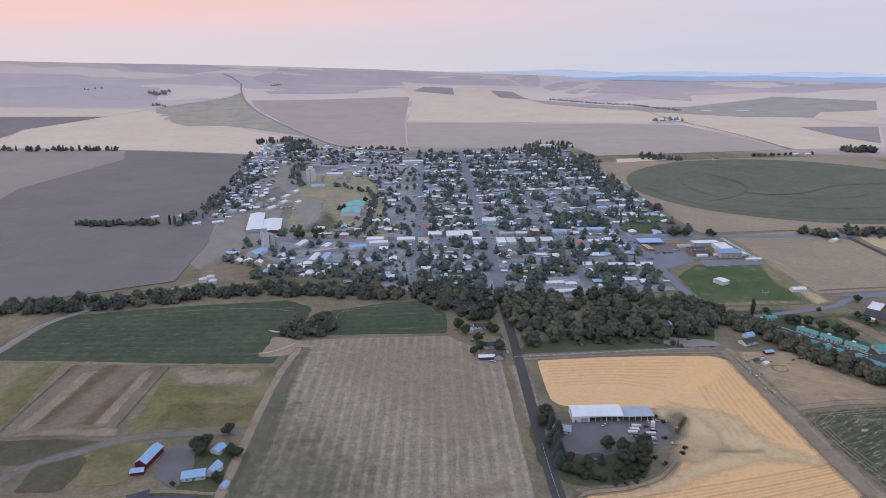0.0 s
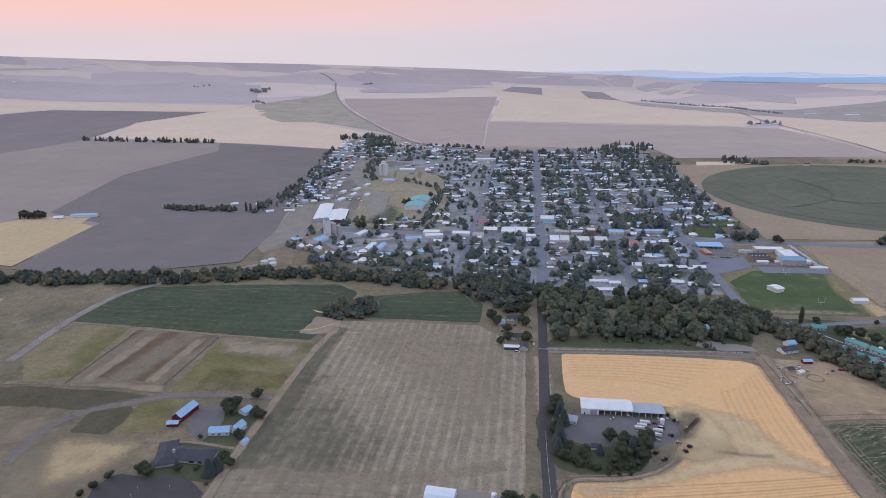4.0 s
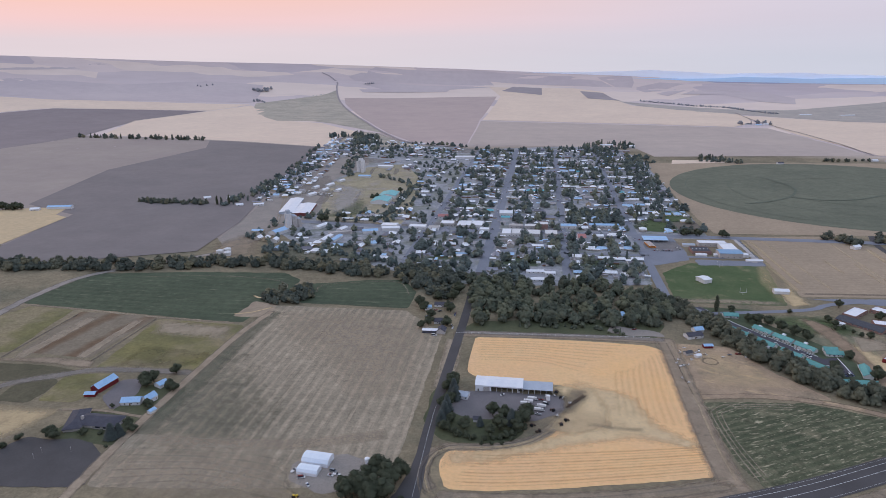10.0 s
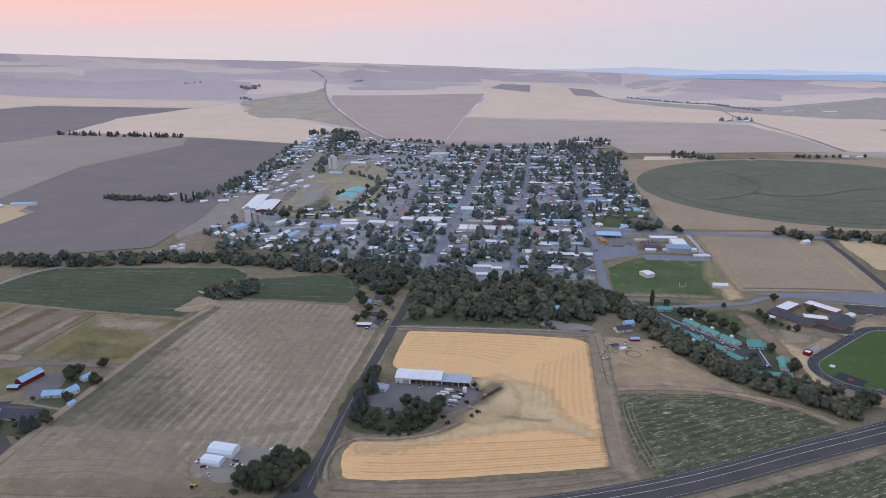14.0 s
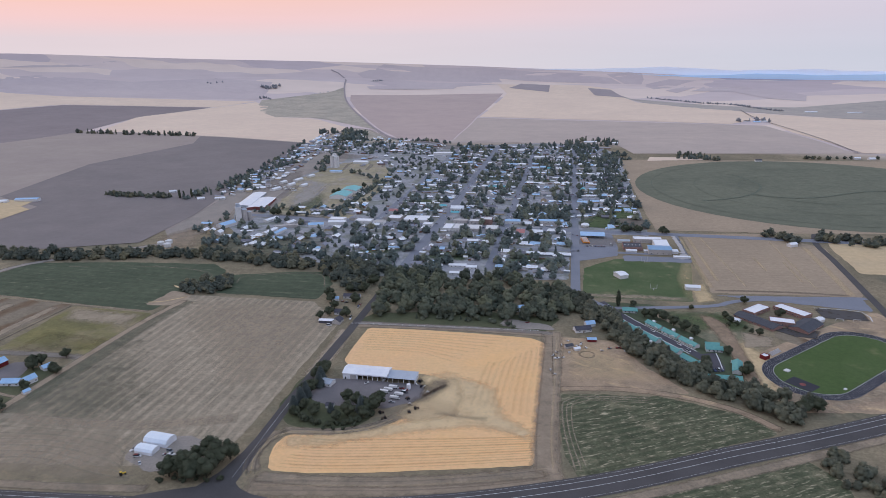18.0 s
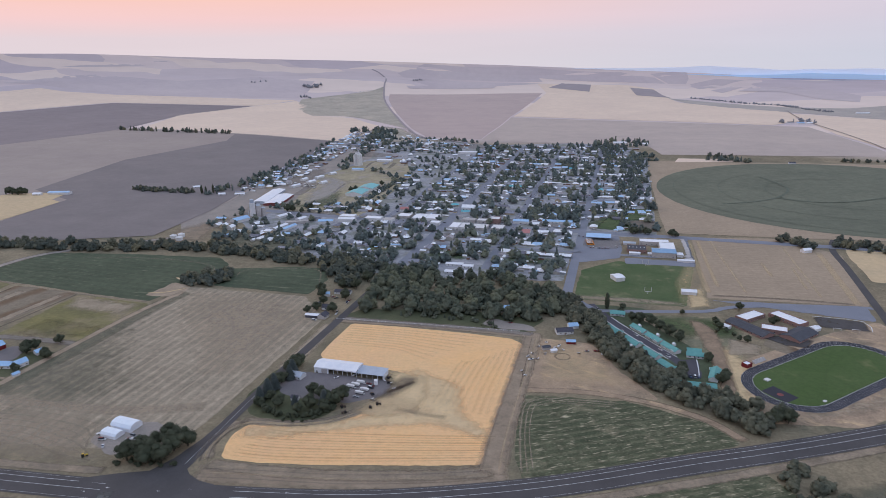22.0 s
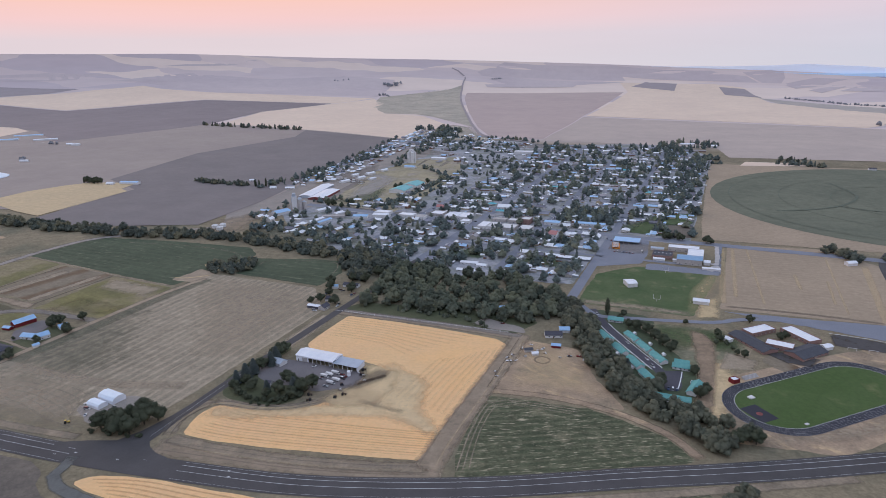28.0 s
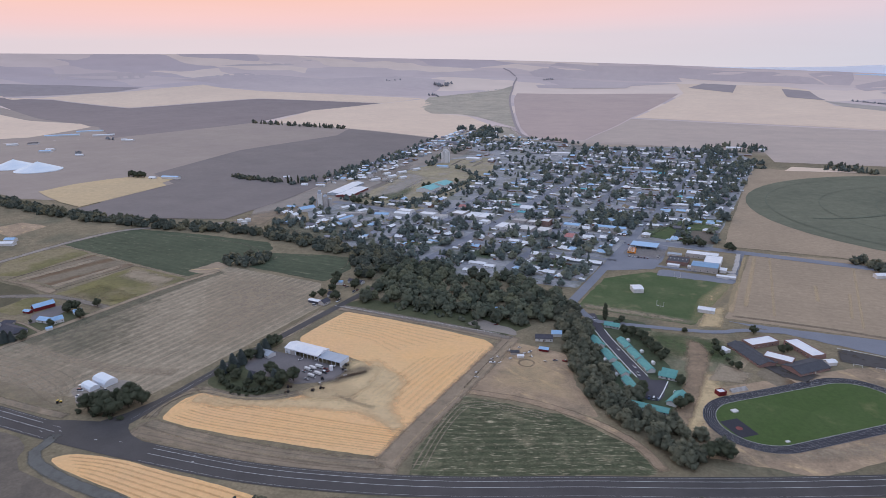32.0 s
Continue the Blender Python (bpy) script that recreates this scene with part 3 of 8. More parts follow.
def soft_sheet(name, points, mat, label, category="ground", lift=0.3, fade=8.0, amount=1.0):
    """A patch of ground that thins out towards its outline over the width of fade."""
    bm = bmesh.new()
    bm.faces.new([bm.verts.new((x, y, 0)) for x, y in points])
    xs, ys = [p[0] for p in points], [p[1] for p in points]
    cell = max(2.5, fade * 0.5)
    for lo, hi, axis in ((min(xs), max(xs), 0), (min(ys), max(ys), 1)):
        k = math.floor(lo / cell) + 1
        while k * cell < hi:
            co, no = [0, 0, 0], [0, 0, 0]
            co[axis], no[axis] = k * cell, 1
            bmesh.ops.bisect_plane(bm, geom=bm.verts[:] + bm.edges[:] + bm.faces[:], plane_co=co, plane_no=no, dist=1e-4)
            k += 1
    bmesh.ops.triangulate(bm, faces=bm.faces[:])
    if sum(f.normal.z for f in bm.faces) < 0:
        bmesh.ops.reverse_faces(bm, faces=bm.faces[:])
    edges = [(Vector(a), Vector(b)) for a, b in zip(points, points[1:] + points[:1])]
    cover = []
    for v in bm.verts:
        p = v.co.xy
        d = min((p - (a + (b - a) * min(max((p - a).dot(b - a) / max((b - a).length_squared, 1e-6), 0), 1))).length for a, b in edges)
        cover.append(min(1.0, d / fade))
        v.co.z = ground_z(p.x, p.y) + lift
    me = bpy.data.meshes.new(name)
    bm.to_mesh(me)
    bm.free()
    cover_of(me, cover)
    me.materials.append(soft(mat.name, amount))
    return tagged(new(name, me), label, category, "", "structure")


def soft_strip(name, points, width, mat, label, category="verge", lift=0.2, side=0.0, step=8, parent=None, amount=1.0, core=0.5):
    """A band along a line that thins out at both sides and ends."""
    line = bend(points, step)
    v, f, cover = [], [], []
    across = ((1, 0), (core, 1), (-core, 1), (-1, 0))
    for i, p in enumerate(line):
        t = (line[min(i + 1, len(line) - 1)] - line[max(i - 1, 0)]).normalized()
        n = Vector((-t.y, t.x))
        for s, c in across:
            q = p + n * (side + s * width / 2)
            v.append((q.x, q.y, ground_z(q.x, q.y) + lift))
            cover.append(c * (0.35 if i in (0, len(line) - 1) else 1))
    for i in range(len(line) - 1):
        for k in range(3):
            a = i * 4 + k
            f.append((a + 1, a + 5, a + 4, a))
    me = bpy.data.meshes.new(name)
    me.from_pydata(v, [], f)
    cover_of(me, cover)
    me.materials.append(soft(mat.name, amount))
    ob = new(name, me)
    ob.parent = parent
    return tagged(ob, label, category if parent is None else "", "", "structure" if parent is None else "")


# ---- ground, one sheet to the horizon ----
def make_ground():
    me = bpy.data.meshes.new("ground")
    rings = [0.0] + [30 * k for k in range(1, 43)] + [1260 + 40 * k for k in range(1, 92)] + [4930, 4945]
    seg = 420
    co, fa = [(60.0, 0.0, ground_z(60, 0))], []
    for r in rings[1:]:
        for k in range(seg):
            a = 2 * math.pi * k / seg
            x, y = 60 + r * math.sin(a), r * math.cos(a)
            co.append((x, y, ground_z(x, y) - (60 if r > 4940 else 0)))
    for k in range(seg):
        fa.append((0, 1 + (k + 1) % seg, 1 + k))
    for i in range(len(rings) - 2):
        o = 1 + i * seg
        for k in range(seg):
            j = (k + 1) % seg
            fa.append((o + k, o + j, o + seg + j, o + seg + k))
    me.from_pydata(co, [], fa)
    plan = []
    for x, y, z in co:
        r = math.hypot(x - 60, y)
        k = float(np.interp(r, LAND_R, PLAN_R)) / max(r, 1.0) if r > 2300 else 1.0
        plan += [60 + (x - 60) * k, y * k, 0.0]
    me.attributes.new("plan", "FLOAT_VECTOR", "POINT").data.foreach_set("vector", plan)
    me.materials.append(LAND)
    bm = bmesh.new()
    bm.from_mesh(me)
    bmesh.ops.recalc_face_normals(bm, faces=bm.faces[:])
    if sum(f.normal.z for f in bm.faces) < 0:
        bmesh.ops.reverse_faces(bm, faces=bm.faces[:])
    bm.to_mesh(me)
    bm.free()
    return tagged(new("ground", me), "rolling dry grassland round the small town", "ground", "", "structure")


make_ground()

# ---- far hills and fields ----
def far_ridge(name, label, mat, r, first, last, height):
    """A low backdrop ridge near the plateau's rim, its colour standing for haze."""
    b = Build()
    pts = []
    for k in range(61):
        a = first + (last - first) * k / 60
        x, y = 60 + r * math.sin(radians(a)), r * math.cos(radians(a))
        edge = smooth(0, 14, k) * smooth(0, 6, 60 - k)
        pts.append((x, y, ground_z(x, y) - 40, ground_z(x, y) + edge * height * (1 + 0.12 * math.sin(k * 0.7) + 0.06 * math.sin(k * 1.9))))
    for (x0, y0, a0, t0), (x1, y1, a1, t1) in zip(pts, pts[1:]):
        b.solid([(x0, y0, a0), (x1, y1, a1), (x1 * 1.004, y1 * 1.004, a1), (x0 * 1.004, y0 * 1.004, a0)], [(x0, y0, t0), (x1, y1, t1), (x1 * 1.004, y1 * 1.004, t1), (x0 * 1.004, y0 * 1.004, t0)])
    return tagged(new(name, b.mesh(name, mat)), label, "hills", "", "structure")


far_ridge("backdrop_hills", "distant hills on the horizon, coloured pale blue for haze", HAZE_HILL, 4905, 13, 70, 34)
far_ridge("backdrop_hills", "very distant hills, coloured pale for haze", HAZE_HILL_PALE, 4925, 4, 72, 48)

FAR = 0.6


def far_field(points, mat, label, lift=FAR):
    drape("field", [push(*p) for p in points], mat, label, lift=lift, cell=48, rough=0)


far_field([(-1260, 2262), (-1321, 2662), (-1124, 3024), (-1008, 3254), (-894, 3115), (-855, 2907), (-772, 2786), (-569, 2746), (-401, 2515), (-390, 2307), (-443, 2068), (-849, 2175)], STUBBLE_PALE, "pale harvested wheat field with a curved edge")
far_field([(-2700, 2140), (-2830, 2235), (-2600, 2350), (-2468, 2354), (-2139, 2373), (-1969, 2596), (-1759, 2855), (-1443, 2941), (-1144, 3019), (-1310, 2660), (-1310, 2250), (-1340, 2100), (-1476, 1673), (-1822, 1919), (-2245, 1993)], FALLOW_SLOPE, "dark ploughed fallow field on a slope")
far_field([(-2730, 2226), (-2605, 2579), (-2437, 2874), (-2304, 3083), (-1863, 3054), (-1015, 3278), (-1135, 3037), (-1450, 2948), (-1769, 2869), (-1980, 2609), (-2150, 2385), (-2480, 2365), (-2610, 2362), (-2840, 2245), (-2960, 2340)], STUBBLE_PALE, "pale strip of harvested wheat")
far_field([(-3300, 2420), (-3150, 2480), (-2869, 2693), (-2523, 2860), (-2570, 2650), (-2720, 2400), (-2850, 2250), (-3020, 2200)], FALLOW, "mauve fallow wedge")
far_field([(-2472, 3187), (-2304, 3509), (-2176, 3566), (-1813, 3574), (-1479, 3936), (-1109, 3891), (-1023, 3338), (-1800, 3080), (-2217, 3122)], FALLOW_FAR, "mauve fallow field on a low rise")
far_field([(-3199, 2814), (-2974, 3129), (-2691, 3295), (-2755, 3038), (-3018, 2768)], FALLOW_FAR, "far fallow field paled for haze")
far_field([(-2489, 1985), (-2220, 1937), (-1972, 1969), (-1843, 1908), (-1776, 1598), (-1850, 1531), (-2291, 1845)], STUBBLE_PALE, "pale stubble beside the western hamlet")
far_field([(-669, 4338), (-463, 4673), (254, 4602), (297, 4163), (-311, 3850)], FALLOW_FAR, "wide mauve field far to the north, paled for haze")
far_field([(-1500, 1660), (-1340, 2100), (-1310, 2255), (-849, 2185), (-430, 2090), (-420, 1000), (-900, 900), (-1450, 1000)], FALLOW_LIGHT, "wide greyish fallow land west of town", 0.4)
far_field([(-865, 1213), (-903, 1594), (-799, 1994), (-844, 2161), (-441, 2055), (-430, 1618), (-440, 1405), (-420, 1102), (-430, 923), (-618, 850), (-728, 878), (-732, 1000), (-735, 1135)], FALLOW_DARK, "dark ploughed field beside the town", 0.7)
far_field([(-2656, 2100), (-2480, 2070), (-2160, 1985), (-2030, 2013), (-1820, 1925), (-1480, 1675), (-1430, 1560), (-1440, 1000), (-2000, 1200), (-2700, 1700)], FALLOW_LIGHT, "greyish fallow land round the western farms", 0.3)
far_field([(-1000, 3320), (-890, 3467), (-700, 3720), (-668, 3850), (-578, 3425), (-424, 2925), (-280, 2470), (-421, 2629), (-528, 2745), (-626, 2807), (-770, 2791), (-856, 2904), (-939, 3005)], VALLEY, "greenish grass along a shallow valley")
far_field([(-585, 3603), (270, 3728), (112, 2856), (27, 2160), (-50, 2170), (-172, 2225), (-262, 2465), (-408, 2925), (-556, 3425)], FALLOW_PINK, "pinkish bare field north of town")
far_field([(125, 2858), (293, 3738), (253, 4149), (780, 4085), (922, 3930), (945, 3382), (1330, 3002), (1237, 2650), (1090, 2520), (817, 2654)], STUBBLE_PALE, "pale harvested wheat field on the plateau")
far_field([(410, 4179), (580, 4098), (539, 3798), (318, 3974)], FALLOW, "small dark ploughed square", FAR + 0.8)
far_field([(792, 3962), (912, 3884), (938, 3562), (780, 3654)], FALLOW, "small dark ploughed wedge", FAR + 0.8)
far_field([(116, 2828), (806, 2615), (1085, 2500), (1192, 2455), (1150, 1787), (552, 1825), (546, 1986), (30, 2140)], FALLOW_TAN, "wide grey-tan field north of town")
far_field([(1286, 2937), (1522, 2664), (1800, 2456), (1864, 2191), (1445, 1748), (1172, 1790), (1195, 2243), (1265, 2640)], STUBBLE_PALE, "pale wheat stubble beyond the lane")
far_field([(1562, 2254), (1850, 2190), (1510, 1830), (1500, 1957)], FALLOW, "grey fallow wedge among stubble", FAR + 0.8)
far_field([(1800, 2470), (2000, 2631), (2233, 2584), (1905, 2234)], STUBBLE_PALE, "far pale stubble field")
far_field([(921, 3550), (1048, 3444), (1396, 3153), (1590, 3057), (2177, 3215), (2502, 2872), (2261, 2613), (1995, 2645), (1839, 2504), (1596, 2612), (1470, 2758), (1290, 3000), (969, 3370)], FALLOW_GREY, "dull grey strip along the creek")
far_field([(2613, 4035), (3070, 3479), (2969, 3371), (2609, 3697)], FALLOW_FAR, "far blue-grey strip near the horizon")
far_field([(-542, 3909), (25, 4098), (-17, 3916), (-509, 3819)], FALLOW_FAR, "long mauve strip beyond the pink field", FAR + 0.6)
# Mauve sheets paint the shaded canyon slopes; the ground has no relief here.
far_field([(1030, 4579), (1318, 4782), (1220, 4332), (1132, 4058), (1048, 4097)], FALLOW_FAR, "mauve sheet for the shade on the far canyon slope", FAR + 0.4)
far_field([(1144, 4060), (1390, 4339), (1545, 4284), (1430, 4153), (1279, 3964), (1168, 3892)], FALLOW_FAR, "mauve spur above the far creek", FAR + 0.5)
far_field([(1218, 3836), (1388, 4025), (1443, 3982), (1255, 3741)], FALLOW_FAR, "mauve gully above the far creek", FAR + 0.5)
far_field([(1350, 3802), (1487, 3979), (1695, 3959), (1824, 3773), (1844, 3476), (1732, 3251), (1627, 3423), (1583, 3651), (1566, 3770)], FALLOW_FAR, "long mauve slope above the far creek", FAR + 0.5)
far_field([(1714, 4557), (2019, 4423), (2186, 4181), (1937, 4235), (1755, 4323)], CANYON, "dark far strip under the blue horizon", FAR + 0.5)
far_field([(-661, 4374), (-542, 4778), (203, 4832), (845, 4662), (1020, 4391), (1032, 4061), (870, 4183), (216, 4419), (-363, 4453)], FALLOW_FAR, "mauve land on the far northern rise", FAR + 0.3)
far_field([(-2585, 3621), (-2407, 3908), (-2200, 4133), (-2104, 4111), (-2264, 3875)], FALLOW_FAR, "mauve band near the western horizon, paled for haze", FAR + 0.3)
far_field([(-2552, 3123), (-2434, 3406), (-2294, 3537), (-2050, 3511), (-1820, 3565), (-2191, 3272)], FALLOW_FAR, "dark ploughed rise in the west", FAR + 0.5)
far_field([(581, 1761), (673, 1752), (733, 1708), (558, 1700)], STUBBLE_PALE, "pale strip of stubble at the town's edge")
far_field([(-928, 960), (-930, 1050), (-905, 1125), (-878, 1168), (-775, 1196), (-764, 1131), (-735, 1114), (-735, 890), (-800, 905), (-875, 935)], GOLD_PALE, "yellow stubble round the western farm", 0.9)

soft_sheet("valley_grass", [push(*p) for p in ((-430, 2320), (-380, 2520), (-284, 2462), (-182, 2206), (-40, 2085), (-300, 2060), (-440, 2080))], VALLEY, "dry grass at the mouth of the valley", "ground", 1.4, 40, 1.0)

# ---- near fields ----
gold_field = drape("field", [(-22, 614), (34, 609), (96, 600), (149, 589), (160, 579), (162, 569), (149, 489), (134, 407), (132, 378), (83, 373), (23, 368), (-29, 366), (-55, 369), (-58, 381), (-60, 398), (-53, 413), (-20, 413), (9, 420), (27, 434), (45, 455), (61, 476), (66, 499), (51, 508), (26, 516), (10, 520), (-28, 528), (-34, 539), (-28, 581)], GOLD, "golden wheat stubble with curving harvest tracks", rough=0.35)
drape("field", [(-258, 709), (-100, 690), (-57, 625), (-83, 444), (-95, 370), (-300, 372), (-302, 430), (-293, 500), (-274, 620)], BEIGE, "mown hay field with straight swaths")
drape("field", [(-528, 811), (-400, 828), (-274, 830), (-245, 800), (-262, 700), (-281, 656), (-554, 702)], GREEN_W, "dark green alfalfa field")
drape("field", [(-237, 785), (-204, 790), (-150, 800), (-109, 797), (-89, 751), (-97, 697), (-230, 717), (-222, 746)], GREEN_W, "small green alfalfa field below the trees")
drape("field", [(-569, 636), (-536, 693), (-482, 685), (-483, 576), (-521, 562)], OLIVE, "olive green grass plot")
drape("field", [(-471, 681), (-379, 669), (-400, 564), (-475, 576)], BROWN, "brown striped stubble plot")
drape("field", [(-375, 665), (-275, 648), (-288, 535), (-384, 544)], OLIVE, "yellow-green grass plot by the lane")
drape("field", [(160, 478), (246, 474), (299, 448), (319, 420), (160, 363), (153, 392)], GREEN_SE, "cut green alfalfa with pale windrows")
drape("field", [(173, 593), (228, 584), (247, 527), (272, 478), (163, 489)], DIRT, "bare dirt paddock")
drape("lawn", [(240, 815), (291, 855), (392, 845), (344, 690), (220, 705)], LAWN, "school playing field of green grass", "lawn")
drape("field", [(423, 985), (553, 985), (605, 902), (545, 705), (375, 719), (387, 779)], TAN, "tan stubble field east of the school")
drape("field", [(390, 1010), (409, 1163), (436, 1349), (480, 1655), (500, 1720), (1250, 1650), (1250, 960), (600, 985)], TAN, "tan dry corners round the irrigated circle", lift=0.3)
drape("field", [(810 + 365 * math.cos(a / 24 * math.pi), 1330 + 350 * math.sin(a / 24 * math.pi)) for a in range(48)], PIVOT, "round green irrigated field", lift=0.5, rough=0)

drape("field", [(-91, 300), (-88, 306), (-80, 311), (-62, 315), (-36, 317), (0, 316), (40, 316), (76, 314), (108, 306), (108, 272), (60, 279), (-11, 288), (-49, 292), (-74, 295)], GOLD, "golden stubble south of the highway", rough=0.35)
drape("field", [(192, 345), (250, 362), (322, 388), (336, 360), (320, 310), (220, 300)], GREEN_SE, "cut green field south of the highway")
drape("field", [(-575, 552), (-506, 555), (-431, 547), (-397, 539), (-395, 531), (-412, 524), (-444, 515), (-485, 521), (-575, 522)], MEADOW_DARK, "dark meadow by the bend")
drape("field", [(-439, 482), (-437, 515), (-412, 524), (-401, 517), (-405, 486), (-408, 480)], MEADOW_DARK, "dark grass plot beside the lane")
drape("field", [(-402, 530), (-358, 536), (-362, 500), (-370, 482), (-402, 484)], OLIVE, "green grass behind the red barn")
drape("field", [(612, 900), (628, 945), (820, 900), (800, 740), (590, 790)], GOLD_PALE, "yellow stubble beyond the east road")
drape("field", [(-740, 715), (-660, 700), (-668, 770), (-730, 770)], DIRT, "pale bare lot by the creek", lift=0.2)

# ---- roads and yards ----
HWY = [(-420, 340), (-202, 331), (-120, 328), (-30, 329), (50, 333), (120, 345), (190, 363), (275, 392), (335, 411), (410, 437), (520, 480), (700, 560), (1000, 700)]
highway = strip("highway", HWY, 22, ASPHALT, "grey asphalt highway with white lane lines", lift=0.2)
for side, w in ((-9.2, 0.12), (-0.4, 0.28), (5.8, 0.28), (9.4, 0.1)):
    for a, b in ((0, 2), (3, len(HWY) - 1)):
        strip("lane_line", HWY[a:b + 1], w, PAINT, "", lift=0.25, side=side, parent=highway)
for x, y, turn in ((-130, 325, 0), (-116, 330, 180), (-80, 330, 180), (-60, 334, 180), (6, 337, 180), (9, 331, 0)):
    c, q = math.cos(radians(turn)), math.sin(radians(turn))
    shape = [(-1.4, -0.15), (0.3, -0.15), (0.3, -0.6), (1.4, 0), (0.3, 0.6), (0.3, 0.15), (-1.4, 0.15)]
    o = new("lane_arrow", Build().face(*[(x + a * c - b2 * q, y + a * q + b2 * c, ground_z(x, y) + 0.26) for a, b2 in shape]).mesh("lane_arrow", PAINT))
    o.parent = highway
county = strip("county_road", [(-80, 330), (-77, 358), (-67, 444), (-52, 541), (-32, 665), (-13, 791), (7, 891), (31, 1048), (60, 1240)], 9.5, ASPHALT, "straight narrow asphalt road into town", lift=0.24)
strip("lane_line", [(-77, 360), (-67, 444), (-62, 478)], 0.16, PAINT, "", lift=0.28, parent=county)
drape("county_junction", [(-140, 338), (-119, 345), (-98, 350), (-88, 366), (-80, 390), (-76, 410), (-72, 410), (-75, 390), (-77, 368), (-74, 356), (-68, 349), (-58, 343), (-46, 340), (-46, 334), (-140, 334)], ASPHALT, "flared asphalt mouth of the side road", "road", lift=0.27, rough=0)
strip("valley_road", [push(*p) for p in [(-30, 2085), (-182, 2215), (-278, 2465), (-424, 2925), (-578, 3425), (-668, 3860), (-712, 4130), (-860, 4420)]], 11, FALLOW, "road leaving town up the valley", lift=1.9, step=50)
soft_strip("field_lane", [(-255, 691), (-274, 620), (-293, 500), (-302, 430), (-310, 340)], 10, BARE, "gravel lane between fields", "road", lift=0.32, amount=1.0, core=0.5)
soft_strip("field_lane", [(-560, 600), (-558, 669), (-553, 727), (-528, 805), (-440, 880), (-385, 935), (-370, 1015)], 14, GRAVEL, "gravel track along the old railway", "road", lift=0.22, amount=1.0, core=0.5)
soft_strip("field_lane", [(172, 601), (100, 612), (20, 621), (-42, 628)], 12, GRAVEL, "dusty track along the park fence", "road", lift=0.22, amount=0.7, core=0.35)
soft_strip("field_lane", [(-462, 440), (-458, 488), (-443, 512), (-410, 528), (-380, 541), (-330, 541), (-284, 536)], 14, GRAVEL, "gravel farm lane", "road", lift=0.26, amount=0.7, core=0.35)
soft_strip("field_lane", [(-114, 326), (-111, 314), (-110, 304), (-100, 296), (-80, 290), (-48, 285), (-9, 282), (60, 274), (140, 262)], 11, LANE, "grey gravel lane round the southern stubble", "road", lift=0.3, amount=1.0, core=0.6)
strip("east_road", [(505, 520), (541, 661), (584, 839), (605, 930), (640, 1000)], 9, ASPHALT, "asphalt road east of the school", lift=0.24)
strip("far_lane", [push(*p) for p in ((1157, 1787), (1222, 2225), (1258, 2646), (1329, 3030))], 4, FALLOW_DARK, "straight far lane past a farm", lift=2.2, step=50)
strip("school_road", [(215, 720), (240, 676), (267, 671), (360, 677), (394, 692), (470, 702), (545, 700)], 8, STREET, "access road beside the playing field", lift=0.26)
soft_strip("verge", [(-62, 362), (-20, 358), (40, 358), (100, 364), (140, 371)], 14, VERGE, "dark rutted strip between stubble and highway", lift=0.16)
soft_strip("verge", [(-64, 366), (-71, 384), (-68, 404), (-60, 418)], 12, VERGE, "dark rutted strip round the stubble corner", lift=0.16)
soft_strip("verge", [(-60, 419), (-40, 417), (-10, 418), (14, 427), (34, 446)], 12, VERGE, "dark rutted strip below the farm trees", lift=0.17)
soft_strip("verge", [(172, 588), (168, 540), (158, 478), (150, 420), (146, 380)], 10, VERGE, "dark rutted edge of the paddock", lift=0.17)
soft_strip("verge", [(160, 486), (215, 486), (262, 474), (300, 452), (322, 424)], 10, DIRT, "bare strip above the green field", lift=0.17)
soft_strip("verge", [(-420, 357), (-202, 348), (-130, 347)], 10, VERGE, "rough verge of the highway", lift=0.16)
soft_strip("verge", [(118, 325), (150, 332), (200, 348), (290, 378), (420, 425)], 10, VERGE, "rough verge of the highway", lift=0.16)
drape("bare_lot", [(-190, 314), (-156, 314), (-136, 313), (-121, 306), (-116, 296), (-103, 285), (-50, 277), (40, 268), (40, 215), (-190, 215)], SCUFF, "bare grey lot south of the highway", "ground", lift=0.14)
soft_sheet("rutted_patch", [(34, 460), (52, 462), (70, 486), (68, 504), (52, 504), (42, 480)], SCUFF, "dark bare patch round the harrows", "ground", 0.4, 7, 0.5)
drape("bare_lot", [(-296, 674), (-288, 700), (-285, 722), (-270, 716), (-254, 712), (-255, 672)], BARE, "small bare plot beside the grove", "ground", lift=0.24)
soft_strip("pale_path", [(-297, 682), (-280, 685), (-258, 702)], 3.4, DUST, "pale path across the bare plot", "track", lift=0.34, amount=0.9)
drape("garden", [(-352, 468), (-304, 468), (-296, 440), (-300, 420), (-345, 424), (-362, 432)], LAWN_DARK, "dark green garden round the ranch house", "lawn", lift=0.16)
drape("garden", [(-330, 512), (-288, 520), (-284, 500), (-292, 458), (-330, 466)], LAWN_DARK, "grassy yard between farm houses", "lawn", lift=0.15)
drape("farm_yard", [(-52, 500), (-30, 502), (12, 496), (40, 492), (50, 478), (40, 462), (14, 450), (-4, 458), (-22, 454), (-46, 462), (-56, 484)], YARD_DARK, "dark gravel farm yard full of vehicles", "yard", lift=0.22)
drape("yard_grass", [(-48, 500), (-46, 480), (-20, 470), (6, 452), (8, 436), (-4, 424), (-36, 420), (-60, 428), (-72, 455), (-66, 500), (-52, 530), (-44, 525)], LAWN_DARK, "dark green grass under the farm trees", "lawn", lift=0.18)
